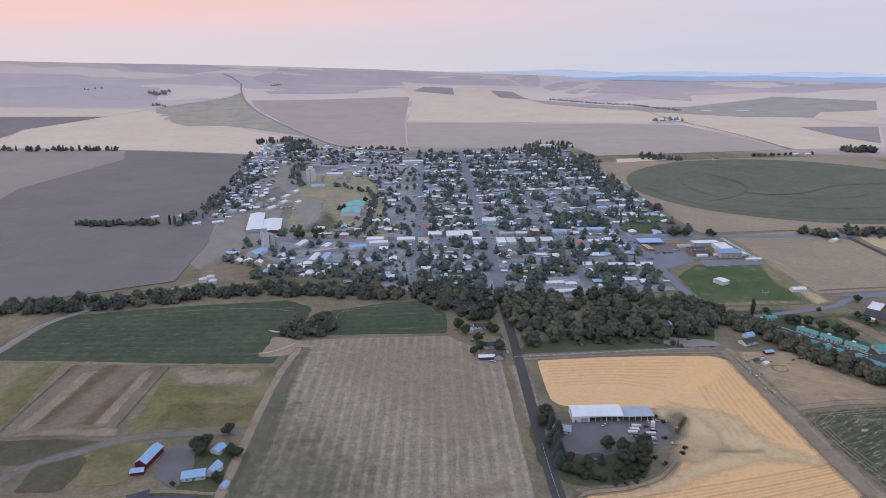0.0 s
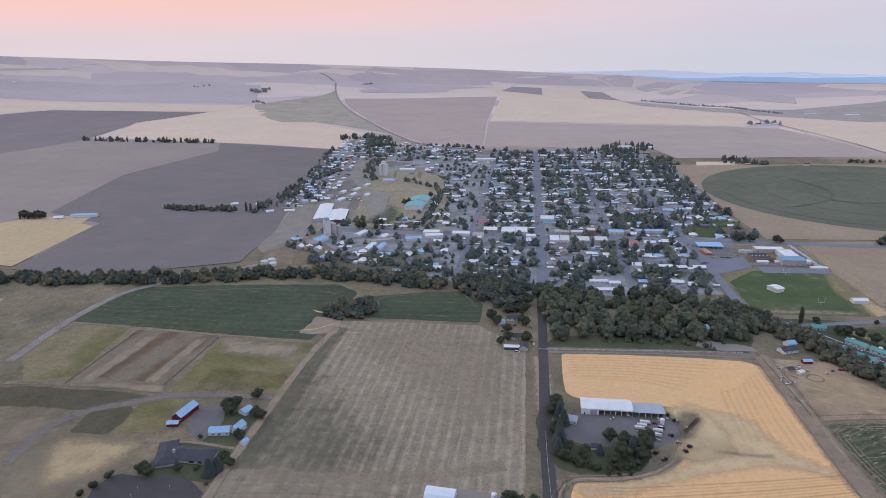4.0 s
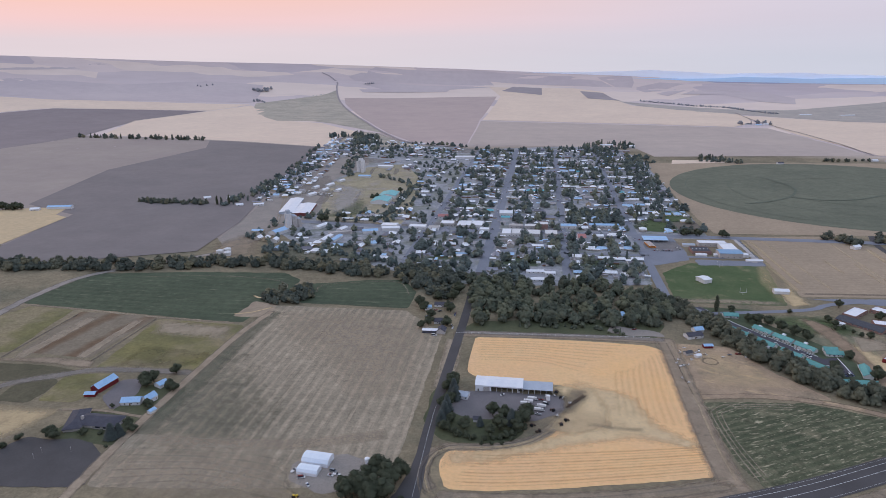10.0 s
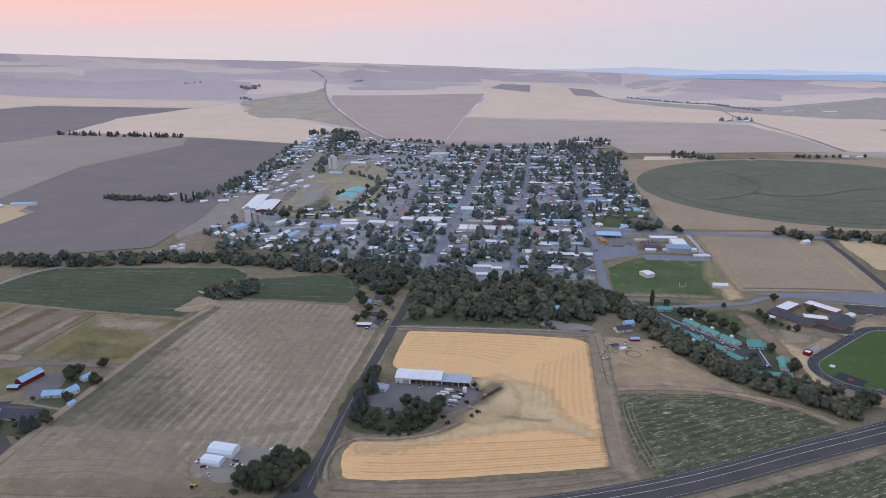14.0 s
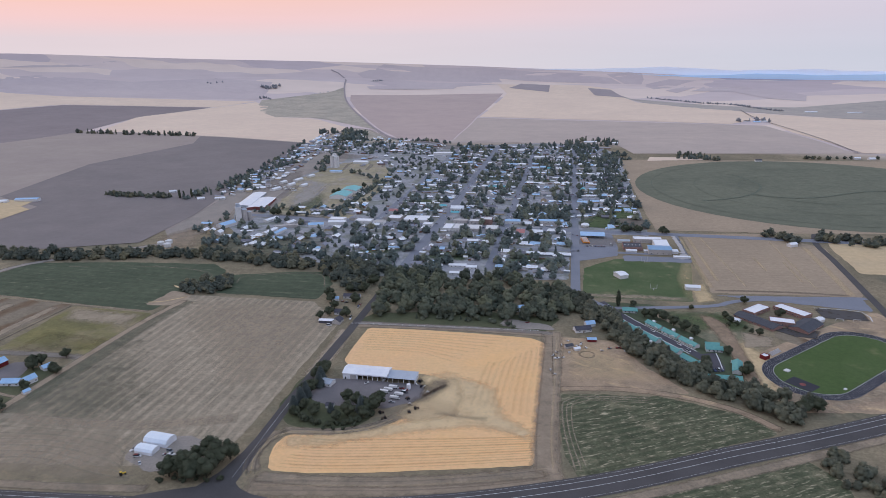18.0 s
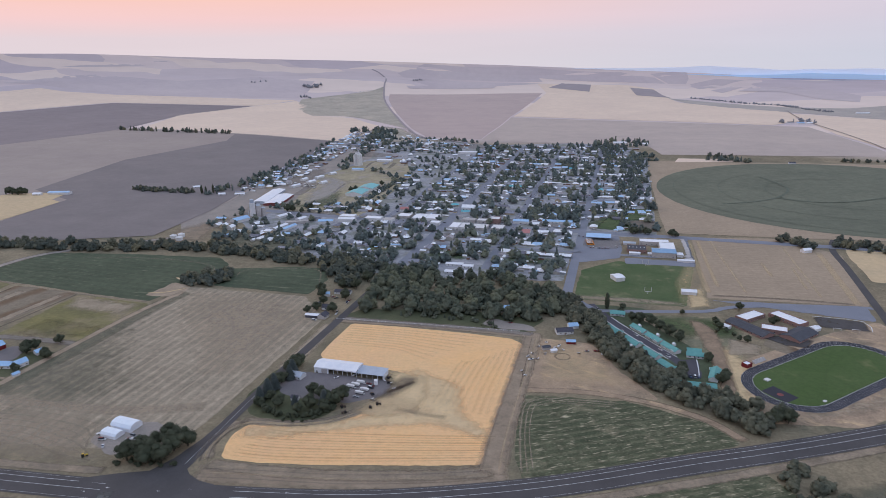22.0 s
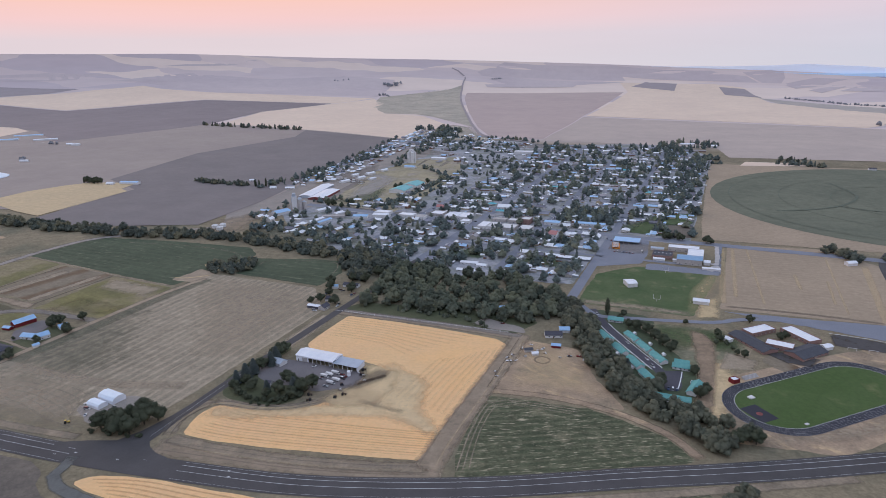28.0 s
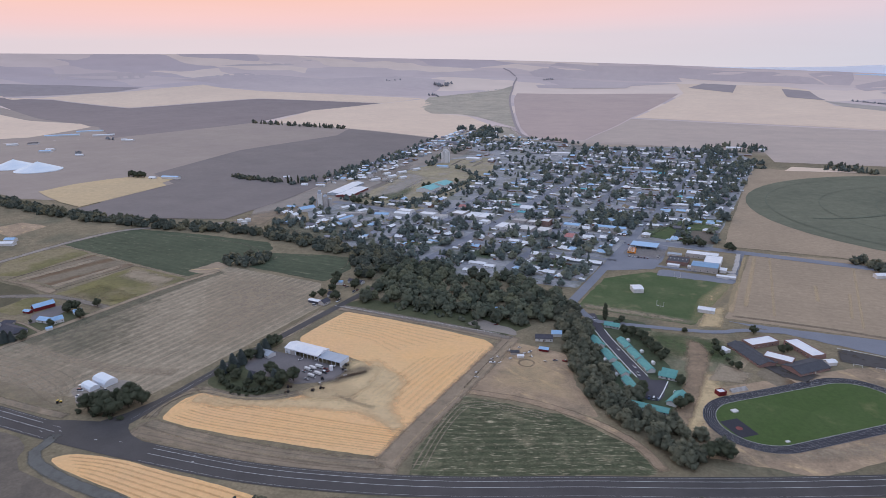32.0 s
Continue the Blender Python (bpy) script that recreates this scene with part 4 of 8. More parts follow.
drape("farm_yard", [(-165, 400), (-130, 410), (-105, 400), (-100, 372), (-140, 365), (-165, 380)], GRAVEL, "gravel yard beside white barns", "yard", lift=0.2)
drape("farm_yard", [(-349, 522), (-329, 527), (-322, 490), (-331, 470), (-350, 490)], YARD_DARK, "dark asphalt yard by the red barn", "yard", lift=0.22)
drape("farm_yard", [(-386, 400), (-385, 410), (-383, 422), (-376, 432), (-360, 427), (-345, 429), (-325, 426), (-311, 413), (-305, 400), (-302, 372), (-380, 372)], ASPHALT, "wide dark asphalt drive", "yard", lift=0.22)
drape("school_parking", [(238, 845), (258, 1000), (313, 985), (307, 916), (298, 870)], STREET, "grey asphalt lot with parked school buses", "parking", lift=0.26)
drape("school_parking", [(300, 845), (305, 872), (388, 858), (408, 990), (416, 988), (392, 836)], STREET, "asphalt strip round the school", "parking", lift=0.24)
drape("school_parking", [(376, 712), (470, 706), (540, 700), (530, 660), (470, 680), (430, 694)], STREET, "parking lot of the low school", "parking", lift=0.2)
drape("school_parking", [(400, 607), (418, 592), (430, 575), (410, 572), (392, 592)], BROWN, "brown paved court before the low school", "parking", lift=0.2)
drape("cottage_lawn", [(238, 690), (296, 682), (312, 634), (337, 585), (340, 545), (335, 500), (319, 490), (290, 494), (261, 545), (245, 610)], LAWN_DEEP, "trimmed grass between the cottages", "lawn", lift=0.14)
soft_sheet("bare_lane", [(336, 655), (350, 647), (359, 625), (353, 564), (343, 509), (336, 468), (324, 470), (325, 508), (334, 563), (334, 610)], EARTH, "brown bare lane behind the cottages", "ground", 0.3, 5, 0.85)
drape("dry_meadow", [(282, 660), (372, 660), (392, 620), (355, 545), (335, 560)], MEADOW, "patchy dry meadow with bare spots", "meadow", lift=0.16)
drape("track_apron", [(332, 540), (365, 560), (460, 622), (530, 660), (560, 560), (420, 450), (340, 450)], DIRT, "sandy ground round the running track", "ground", lift=0.12)
for off in (-2.4, 2.4):
    strip("railway_track", [(-392, 930), (-366, 1010), (-352, 1080), (-368, 1190), (-402, 1400), (-440, 1700), (-470, 2000)], 1.6, VERGE, "old railway line past the grain elevator", "railway", 0.4, side=off)
drape("rail_yard", [(-392, 940), (-350, 1000), (-300, 1120), (-290, 1300), (-330, 1480), (-260, 1750), (-300, 2050), (-400, 2000), (-420, 1300), (-425, 1000)], GRAVEL, "gravel strip of the old rail yard", "yard", lift=0.24)
drape("common", [(-290, 1130), (-130, 1100), (-100, 1480), (-160, 1750), (-260, 1700), (-320, 1480)], COMMON, "open dry grass common inside the town", "meadow", lift=0.28)
drape("park_grass", [(-40, 632), (20, 625), (100, 616), (165, 605), (185, 640), (100, 660), (-20, 655)], LAWN_DARK, "dark green park grass", "lawn", lift=0.12)

soft_sheet("dusty_ground", [(-58, 392), (-23, 394), (5, 402), (40, 412), (90, 422), (134, 404), (138, 420), (116, 448), (110, 490), (64, 520), (44, 510), (60, 499), (60, 470), (36, 438), (6, 424), (-20, 416), (-56, 416)], DUST, "pale dusty stubble round the farm yard", lift=0.26, fade=11, amount=0.9)
soft_sheet("scuffed_ground", [(28, 462), (44, 476), (56, 500), (72, 506), (74, 490), (64, 470), (84, 450), (108, 440), (100, 430), (60, 434), (24, 426), (6, 436), (14, 452)], BARE, "scuffed bare soil beside the yard", lift=0.34, fade=11, amount=0.2)
soft_sheet("dusty_ground", [(24, 508), (52, 512), (78, 504), (84, 470), (76, 440), (44, 428), (20, 438), (30, 452), (42, 466), (46, 486), (40, 498)], DUST, "pale dust at the edge of the farm yard", "ground", 0.31, 9, 0.9)
soft_strip("rubble_line", [(58, 446), (78, 440), (100, 436)], 7, SCUFF, "dark line of straw and rubble", "ground", 0.4, amount=0.28, core=0.1)
soft_strip("bare_strip", [(172, 606), (163, 545), (153, 480), (143, 415), (138, 368)], 24, BARE, "bare rutted strip beside the stubble", "ground", 0.2, amount=0.85)
soft_strip("bare_strip", [(-66, 352), (-20, 352), (40, 353), (100, 360), (150, 370)], 26, BARE, "bare rutted strip above the highway", "ground", 0.14, amount=0.8)
soft_strip("bare_strip", [(-46, 622), (20, 618), (100, 609), (168, 598)], 16, BARE, "bare strip below the park fence", "ground", 0.14, amount=0.8)
soft_strip("bare_strip", [(-44, 610), (-50, 560), (-58, 505)], 20, HAY_PALE, "pale dry verge of the county road", "ground", 0.14, amount=0.8)
for dx, w, m in ((-6, 2.6, SCUFF), (5.5, 2.6, DUST)):
    soft_strip("wheel_rut", [(170 + dx, 596), (162 + dx, 545), (152 + dx, 480), (142 + dx, 415), (138 + dx, 372)], w, m, "worn wheel rut along the strip", "track", 0.3, amount=0.22, core=0.1)
for dy, w, m in ((-5, 1.6, SCUFF), (0, 1.4, DUST), (4.5, 1.6, SCUFF), (7, 1.0, DUST)):
    soft_strip("wheel_rut", [(-60, 352 + dy), (-20, 353 + dy), (40, 354 + dy), (100, 361 + dy), (140, 369 + dy)], w, m, "worn wheel rut above the highway", "track", 0.24, amount=0.2)
for k in range(4):
    soft_strip("wheel_rut", [(-62 - k * 3, 362), (-67 - k * 2.4, 382), (-63 - k * 2.2, 404), (-52, 414 + k * 2.4), (-20, 414 + k * 2.4), (8, 421 + k * 2.4), (30, 438 + k * 2)], 1.5, (SCUFF, DUST, SCUFF, BARE)[k], "curving wheel rut round the farm trees", "track", 0.3, amount=0.4)
# harvest swaths of the golden field
for k in range(11):
    y = k * 3.5 + 3
    soft_strip("swath", [(-50 + k * 1.5, 370 + y), (-20, 368 + y), (25, 370 + y * 0.98), (83, 375.5 + y * 0.9), (130 + k, 381 + y * 0.86)], (1.6, 2.4, 1.9)[k % 3], SWATH, "", lift=0.3, parent=gold_field, amount=(0.2, 0.3, 0.16)[k % 3], core=0.1)
for k in range(9):
    x = 3 + k * 5.6
    soft_strip("swath", [(134 - x, 440 + k * 2), (141 - x, 489), (150 - x * 0.97, 535), (155 - x * 0.94, 570 - k * 5)], 4.0, SWATH if k % 3 else DUST, "", lift=0.3, parent=gold_field, amount=0.13, core=0.1)
for k in range(9):
    y = 4 + k * 5.6
    soft_strip("swath", [(-22, 611 - y), (34, 605 - y), (72 - k * 2, 600 - y - k * 0.8), (126 - k * 7, 592 - y - k * 1)], 4.0, SWATH if k % 2 else DUST, "", lift=0.3, parent=gold_field, amount=0.13, core=0.1)
for k in range(6):
    soft_strip("swath", [(-80 + k * 5, 307 - k * 2.6), (-45, 313 - k * 4), (0, 312.5 - k * 4.6), (60, 311 - k * 5.6), (104, 304 - k * 5.6)], 2.2, SWATH, "harvest swath in the southern stubble", "swath", 0.3, amount=0.3, core=0.15)
# tone of the hay field
soft_strip("lane_edge", [(-252, 690), (-267, 620), (-284, 500), (-292, 436)], 26, HAY_GREEN, "weedy green edge of the hay field", "verge", 0.23, amount=0.6)
soft_sheet("pale_hay", [(-318, 372), (-240, 352), (-170, 345), (-130, 352), (-150, 372), (-170, 408), (-230, 424), (-310, 416)], HAY_PALE, "pale mottled grass by the junction barns", "field", 0.2, 24, 0.5)
soft_sheet("green_regrowth", [(-300, 590), (-250, 600), (-215, 520), (-180, 470), (-200, 420), (-250, 408), (-305, 420), (-298, 500)], HAY_GREEN, "greenish regrowth at the edge of the hay field", "field", 0.2, 60, 0.7)
soft_sheet("pale_hay", [(-262, 706), (-104, 688), (-62, 622), (-78, 500), (-130, 470), (-170, 540), (-230, 620)], HAY_PALE, "paler dry part of the hay field", "field", 0.18, 40, 0.5)
soft_strip("headland", [(-285, 430), (-220, 424), (-160, 424), (-100, 436)], 16, HAY_PALE, "curved headland swath of the hay field", "field", 0.24, amount=0.5)
for k in range(6):
    soft_strip("headland", [(-292, 418 - k * 9), (-230, 414 - k * 7), (-175, 402 - k * 8), (-165 + k * 4, 372 - k * 3)], 2.2, HAY_GREEN if k % 2 else HAY_PALE, "faint swath by the junction barns", "field", 0.26, amount=0.16)
for k in range(3):
    soft_strip("windrow", [(159 + k * 4, 371 + k * 2), (158 + k * 3.5, 420), (163 + k * 3.5, 464 - k * 2), (176 + k * 4, 473 - k * 3), (236, 471 - k * 4)], (2.2, 1.6, 1.4)[k], HAY_PALE, "pale curved windrow round the cut green field", "field", 0.26, amount=0.5, core=0.2)
soft_sheet("bare_ground", [(336, 580), (362, 592), (372, 545), (350, 480), (334, 466), (322, 490)], DUST, "pale bare earth beside the running track", "ground", 0.22, 12, 0.8)
soft_sheet("bare_ground", [(172, 590), (215, 586), (240, 540), (262, 492), (176, 496)], DUST, "pale trampled earth in the paddock", "ground", 0.22, 22, 0.35)
soft_strip("pale_streak", [(-470, 800), (-380, 812), (-300, 806), (-258, 780), (-268, 730)], 2.2, HAY_PALE, "pale streak along the alfalfa headland", "field", 0.26, amount=0.5, core=0.2)
soft_strip("pale_streak", [(-215, 752), (-212, 780), (-150, 792), (-112, 786), (-98, 740)], 2.0, HAY_PALE, "pale streak round the small alfalfa field", "field", 0.26, amount=0.5, core=0.2)
soft_strip("field_lane", [(-292, 742), (-285, 735), (-262, 728), (-258, 716)], 4, DUST, "pale path by the grove", "road", 0.3)
soft_strip("bare_strip", [(-282, 655), (-400, 672), (-480, 688), (-550, 698)], 5, HAY_PALE, "pale headland below the alfalfa", "ground", 0.2, amount=0.45)
for a, b in (((-470, 672), (-484, 560)), ((-378, 664), (-396, 552))):
    soft_strip("field_edge", [a, b], 3, SCUFF, "dark edge between grass plots", "ground", 0.24, amount=0.6)
soft_strip("mown_band", [(-448, 664), (-468, 562)], 15, HAY_PALE, "pale mown band in the stubble plot", "field", 0.22, amount=0.7)
soft_strip("mown_band", [(-394, 660), (-410, 562)], 13, HAY_PALE, "pale mown band in the stubble plot", "field", 0.22, amount=0.7)
soft_sheet("green_regrowth", [(-360, 596), (-280, 580), (-290, 552), (-372, 540)], OLIVE, "greener lower part of the grass plot", "field", 0.24, 12, 0.8)
soft_sheet("pale_hay", [(-376, 664), (-278, 650), (-282, 606), (-368, 622)], HAY_PALE, "dry upper part of the grass plot", "field", 0.22, 16, 0.8)
soft_sheet("pale_hay", [(-470, 470), (-400, 462), (-372, 430), (-395, 395), (-470, 390)], HAY_PALE, "dry pasture before the ranch house", "field", 0.2, 20, 0.4)
soft_sheet("scuffed_ground", [(-480, 516), (-441, 513), (-442, 480), (-452, 455), (-520, 460)], BARE, "bare ground by the farm lane", "ground", 0.2, 14, 0.7)

soft_sheet("bare_strip", [(-540, 568), (-486, 560), (-439, 566), (-390, 560), (-388, 542), (-432, 550), (-506, 557), (-540, 556)], BARE, "grey bare strip above the dark meadow", "ground", 0.3, 5, 0.9)
soft_sheet("pale_hay", [(-446, 462), (-440, 478), (-372, 472), (-380, 444), (-394, 426), (-425, 410)], DUST, "pale dry pasture west of the ranch house", "field", 0.24, 12, 0.6)
soft_strip("field_lane", [(-376, 470), (-340, 470), (-310, 463), (-293, 459)], 5, BARE, "gravel drive behind the ranch house", "road", 0.28, amount=0.8)
soft_sheet("meadow_grass", [(282, 662), (330, 664), (376, 660), (392, 622), (366, 600), (345, 606), (320, 600)], LAWN, "greener grass by the low school", "lawn", 0.24, 16, 0.75)
soft_sheet("school_court", [(350, 566), (364, 608), (392, 594), (384, 570)], HAY_PALE, "pale sandy court before the low school", "ground", 0.28, 5, 0.8)
soft_sheet("asphalt_court", [(394, 614), (414, 592), (432, 588), (448, 608), (420, 618)], ASPHALT, "dark asphalt court by the low school", "parking", 0.3, 3, 0.9)
# Stands for a small round pen; only a dark ring on the ground.
soft_strip("pen_ring", [(198 + 7 * math.cos(k * 0.4488), 552 + 7 * math.sin(k * 0.4488)) for k in range(15)], 2.4, SCUFF, "round pen in the paddock, drawn as a dark ground ring", "track", 0.34, amount=0.4)
soft_sheet("dry_grass", [(455, 512), (535, 552), (548, 540), (515, 508), (425, 468), (364, 444), (352, 454)], HAY_PALE, "dry grass between track and highway", "ground", 0.2, 12, 0.6)
soft_sheet("dark_scrub", [(345, 366), (420, 396), (520, 436), (540, 420), (430, 360), (350, 330)], HAY_GREEN, "dull scrub south of the highway", "ground", 0.2, 10, 0.7)
soft_sheet("pale_yard", [(-200, 1180), (-280, 1180), (-300, 1300), (-290, 1400), (-340, 1420), (-300, 1480), (-230, 1420), (-220, 1280)], CONCRETE, "pale gravel yard by the old railway", "yard", 0.36, 24, 0.5)

court = soft_sheet("play_court", [(466, 641), (468, 666), (474, 672), (516, 660), (512, 633)], ASPHALT, "dark asphalt play court with a pale border", "court", 0.3, 2, 0.9)
strip("kerb", [(470, 672), (516, 660), (512, 633)], 0.9, PAINT, "", lift=0.34, parent=court)
for a, b, w in (((412, 962), (381, 738), 9), ((426, 962), (398, 760), 6), ((483, 860), (476, 800), 5), ((515, 840), (500, 756), 4), ((578, 912), (534, 708), 10), ((445, 965), (425, 740), 3), ((540, 940), (505, 730), 3)):
    soft_strip("pale_row", [a, ((a[0] + b[0]) / 2, (a[1] + b[1]) / 2), b], w, DUST, "pale straw row in the tan field", "field", 0.24, amount=0.3)
soft_strip("field_edge", [(382, 728), (460, 722), (532, 710)], 7, SCUFF, "dull edge of the tan field", "field", 0.24, amount=0.4)
soft_sheet("bare_ground", [(346, 684), (353, 735), (381, 764), (372, 690)], DUST, "bare earth round the field house", "ground", 0.3, 6, 0.7)
soft_sheet("worn_grass", [(336, 690), (352, 700), (398, 842), (380, 852), (350, 780)], DUST, "worn dry edge of the playing field", "lawn", 0.22, 14, 0.45)
soft_sheet("worn_grass", [(222, 703), (300, 694), (344, 688), (346, 704), (290, 716), (224, 722)], HAY_PALE, "dry edge of the playing field", "lawn", 0.22, 8, 0.6)
soft_sheet("shaded_lots", [(-330, 960), (-250, 1000), (-150, 960), (-110, 880), (-180, 860), (-300, 890)], HAY_GREEN, "weedy green lots at the edge of town", "ground", 0.33, 24, 0.8)
soft_sheet("dry_field", [(-420, 960), (-380, 1060), (-350, 1000), (-330, 900), (-400, 890)], BARE, "rutted bare ground by the railway", "ground", 0.36, 20, 0.7)
soft_sheet("green_common", [(-290, 1150), (-250, 1250), (-230, 1340), (-205, 1250), (-210, 1160)], LAWN, "green part of the open common", "meadow", 0.4, 16, 0.5)

BLOCK = 0.925
TOWN, TURN = Vector((30.5, 1048)), -8.8
EAST = Vector((math.cos(radians(TURN)), math.sin(radians(TURN))))
NORTH = Vector((-EAST.y, EAST.x))
OLD_TOWN = Vector((20, 1048))
OLD_EAST = Vector((math.cos(radians(-7.3)), math.sin(radians(-7.3))))


def town(u, v):
    """A place by the town's grid, u along the main street and v up the streets; the old quarter by the railway has its own lie."""
    if u < -140:
        p = OLD_TOWN + OLD_EAST * u + Vector((-OLD_EAST.y, OLD_EAST.x)) * v
    else:
        p = TOWN + EAST * (u * BLOCK) + NORTH * v
    return p.x, p.y


drape("town_ground", [town(*p) for p in ((-140, -230), (0, -280), (240, -250), (245, -20), (375, -20), (385, 830), (280, 1080), (-140, 960), (-600, 1290), (-620, 1000), (-515, 200), (-400, 0), (-300, -110))], TOWNGROUND, "gravel lots and dry lawns of the town", "ground", lift=0.15)
for u in (-125, 125, 250):
    strip("street", [town(u, -340 if u == 250 else -225), town(u, 400), town(u, 960)], 12, STREET, "grey asphalt street between houses", "street", 0.3)
strip("street", [town(-350, 30), town(0, 0), town(420, -8), town(760, -20)], 18, STREET, "wide main street of the town", "street", 0.34)
for v in (-120, 120, 240, 360, 480, 600, 720, 840):
    strip("street", [town(-130, v), town(120, v), town(370, v)], 8.5, STREET, "narrow cross street", "street", 0.3)


strip("street", [town(0, -225), town(0, 400), town(0, 960)], 16, STREET, "wide straight street through the town", "street", 0.32)
for u, v, a, b in ((-60, 835, 70, 40), (-150, 930, 60, 60), (-300, 560, 70, 60), (-330, 250, 60, 90), (40, -60, 30, 28), (-90, 40, 40, 26), (-420, 350, 34, 120), (-250, 30, 70, 26), (290, -60, 40, 40), (-60, 620, 34, 34), (60, 320, 30, 24), (-380, 720, 60, 50), (190, 30, 50, 22)):
    ring = [town(u + a * math.cos(k * 0.5236) * (1 + 0.2 * math.sin(k * 2.1)), v + b * math.sin(k * 0.5236) * (1 + 0.2 * math.cos(k * 1.7))) for k in range(12)]
    soft_sheet("gravel_lot", ring, GRAVEL, "pale gravel lot between town buildings", "yard", 0.29, 12, 0.5)
for u, v, a, b in ((300, 60, 50, 40), (330, 110, 34, 60), (-60, 180, 40, 26), (60, 440, 34, 30), (-70, 300, 40, 26), (190, 420, 40, 30), (60, -170, 40, 30), (180, -170, 40, 28), (-60, -160, 40, 24), (-200, 60, 44, 24), (190, 660, 40, 40), (60, 700, 40, 30), (-240, 330, 60, 90), (-230, 520, 40, 50)):
    ring = [town(u + a * math.cos(k * 0.5236) * (1 + 0.2 * math.sin(k * 2.1)), v + b * math.sin(k * 0.5236) * (1 + 0.2 * math.cos(k * 1.7))) for k in range(12)]
    soft_sheet("green_yard", ring, LAWN, "green watered lawns between houses", "lawn", 0.28, 10, 0.7)
STREETS = [(u, None) for u in (-125, 0, 125, 250)] + [(None, v) for v in (-120, 0, 120, 240, 360, 480, 600, 720, 840)]


def off_street(x, y, gap):
    """Whether a place is clear of the town's streets."""
    d = Vector((x, y)) - TOWN
    u, v = d.dot(EAST) / BLOCK, d.dot(NORTH)
    if u < -140 or v < -230:
        return True
    return all(abs((u - a) if b is None else (v - b)) > gap + (4 if b == 0 or a == 0 else 0) for a, b in STREETS)


for r, w in ((330, 2), (240, 1.8), (150, 2)):
    strip("wheel_track", [(810 + r * math.cos(a / 18 * math.pi), 1330 + r * 0.96 * math.sin(a / 18 * math.pi)) for a in range(4, 33)], w * 0.7, PIVOT_LINE, "faint curved wheel track in the irrigated field", "track", 1.0)
strip("wheel_track", [(540, 1226), (600, 1245), (660, 1285), (704, 1349), (714, 1406), (700, 1500)], 5, PIVOT_LINE, "curving track across the irrigated field", "track", 1.05)
strip("wheel_track", [(655, 1282), (708, 1249), (779, 1252), (900, 1300), (1040, 1290)], 5, PIVOT_LINE, "long curving track across the irrigated field", "track", 1.06)


# ---- trees ----
def blob(vs, fs, ns, lobe, n, shrink=0.84):
    """A lumpy closed body of quads inside a lobe (x, y, z, radius, height radius) of a crown."""
    lx, ly, lz, r, h = lobe
    for axis in range(3):
        for sign in (-1, 1):
            o = len(vs)
            for i in range(n + 1):
                for j in range(n + 1):
                    p = [0.0, 0.0, 0.0]
                    p[axis], p[axis - 1], p[axis - 2] = sign, math.tan((i / n - 0.5) * math.pi / 2), math.tan((j / n - 0.5) * math.pi / 2)
                    d = Vector(p).normalized()
                    k = shrink * (1 + 0.12 * math.sin(4 * d.x + 3 * lx) * math.cos(5 * d.y + 2 * d.z + ly))
                    vs.append((lx + d.x * r * k, ly + d.y * r * k, lz + d.z * h * k))
                    ns.append(tuple((d + Vector((0, 0, 0.3))).normalized()))
            for i in range(n):
                for j in range(n):
                    a = o + i * (n + 1) + j
                    quad = (a, a + 1, a + n + 2, a + n + 1)
                    u, v, w = (Vector(vs[q]) for q in quad[:3])
                    fs.append(quad if (v - u).cross(w - u).dot(u - Vector((lx, ly, lz))) > 0 else quad[::-1])


def leaf_cloud(rng, lobes, count, size, up=0.4, core=2):
    """A crown: a lumpy body in each lobe under leaf clumps, small tilted quads over its skin."""
    total = sum(l[3] * l[4] for l in lobes)
    vs, fs, ns = [], [], []
    for lobe in lobes:
        blob(vs, fs, ns, lobe, core)
    for lx, ly, lz, r, h in lobes:
        for _ in range(max(5, int(count * r * h / total))):
            n = Vector((rng.gauss(0, 1), rng.gauss(0, 1), rng.gauss(0.2, 1))).normalized()
            k = rng.uniform(0.84, 1.12)
            c = Vector((lx + n.x * r * k, ly + n.y * r * k, lz + n.z * h * k))
            d = (n + Vector((rng.gauss(0, 0.5), rng.gauss(0, 0.5), up + rng.gauss(0, 0.4)))).normalized()
            a = d.orthogonal().normalized()
            a.rotate(Matrix.Rotation(rng.uniform(0, 6.28), 3, d))
            b = d.cross(a)
            s = size * rng.uniform(0.55, 1.2)
            o = len(vs)
            vs += [tuple(c + a * s), tuple(c + b * s * 0.8 + d * s * 0.15), tuple(c - a * s * 0.9), tuple(c - b * s * 0.8 + d * s * 0.12)]
            fs.append((o, o + 1, o + 2, o + 3))
            m = tuple((n * 0.9 + d * 0.3 + Vector((0, 0, 0.25))).normalized())
            ns += [m, m, m, m]
    return vs, fs, ns


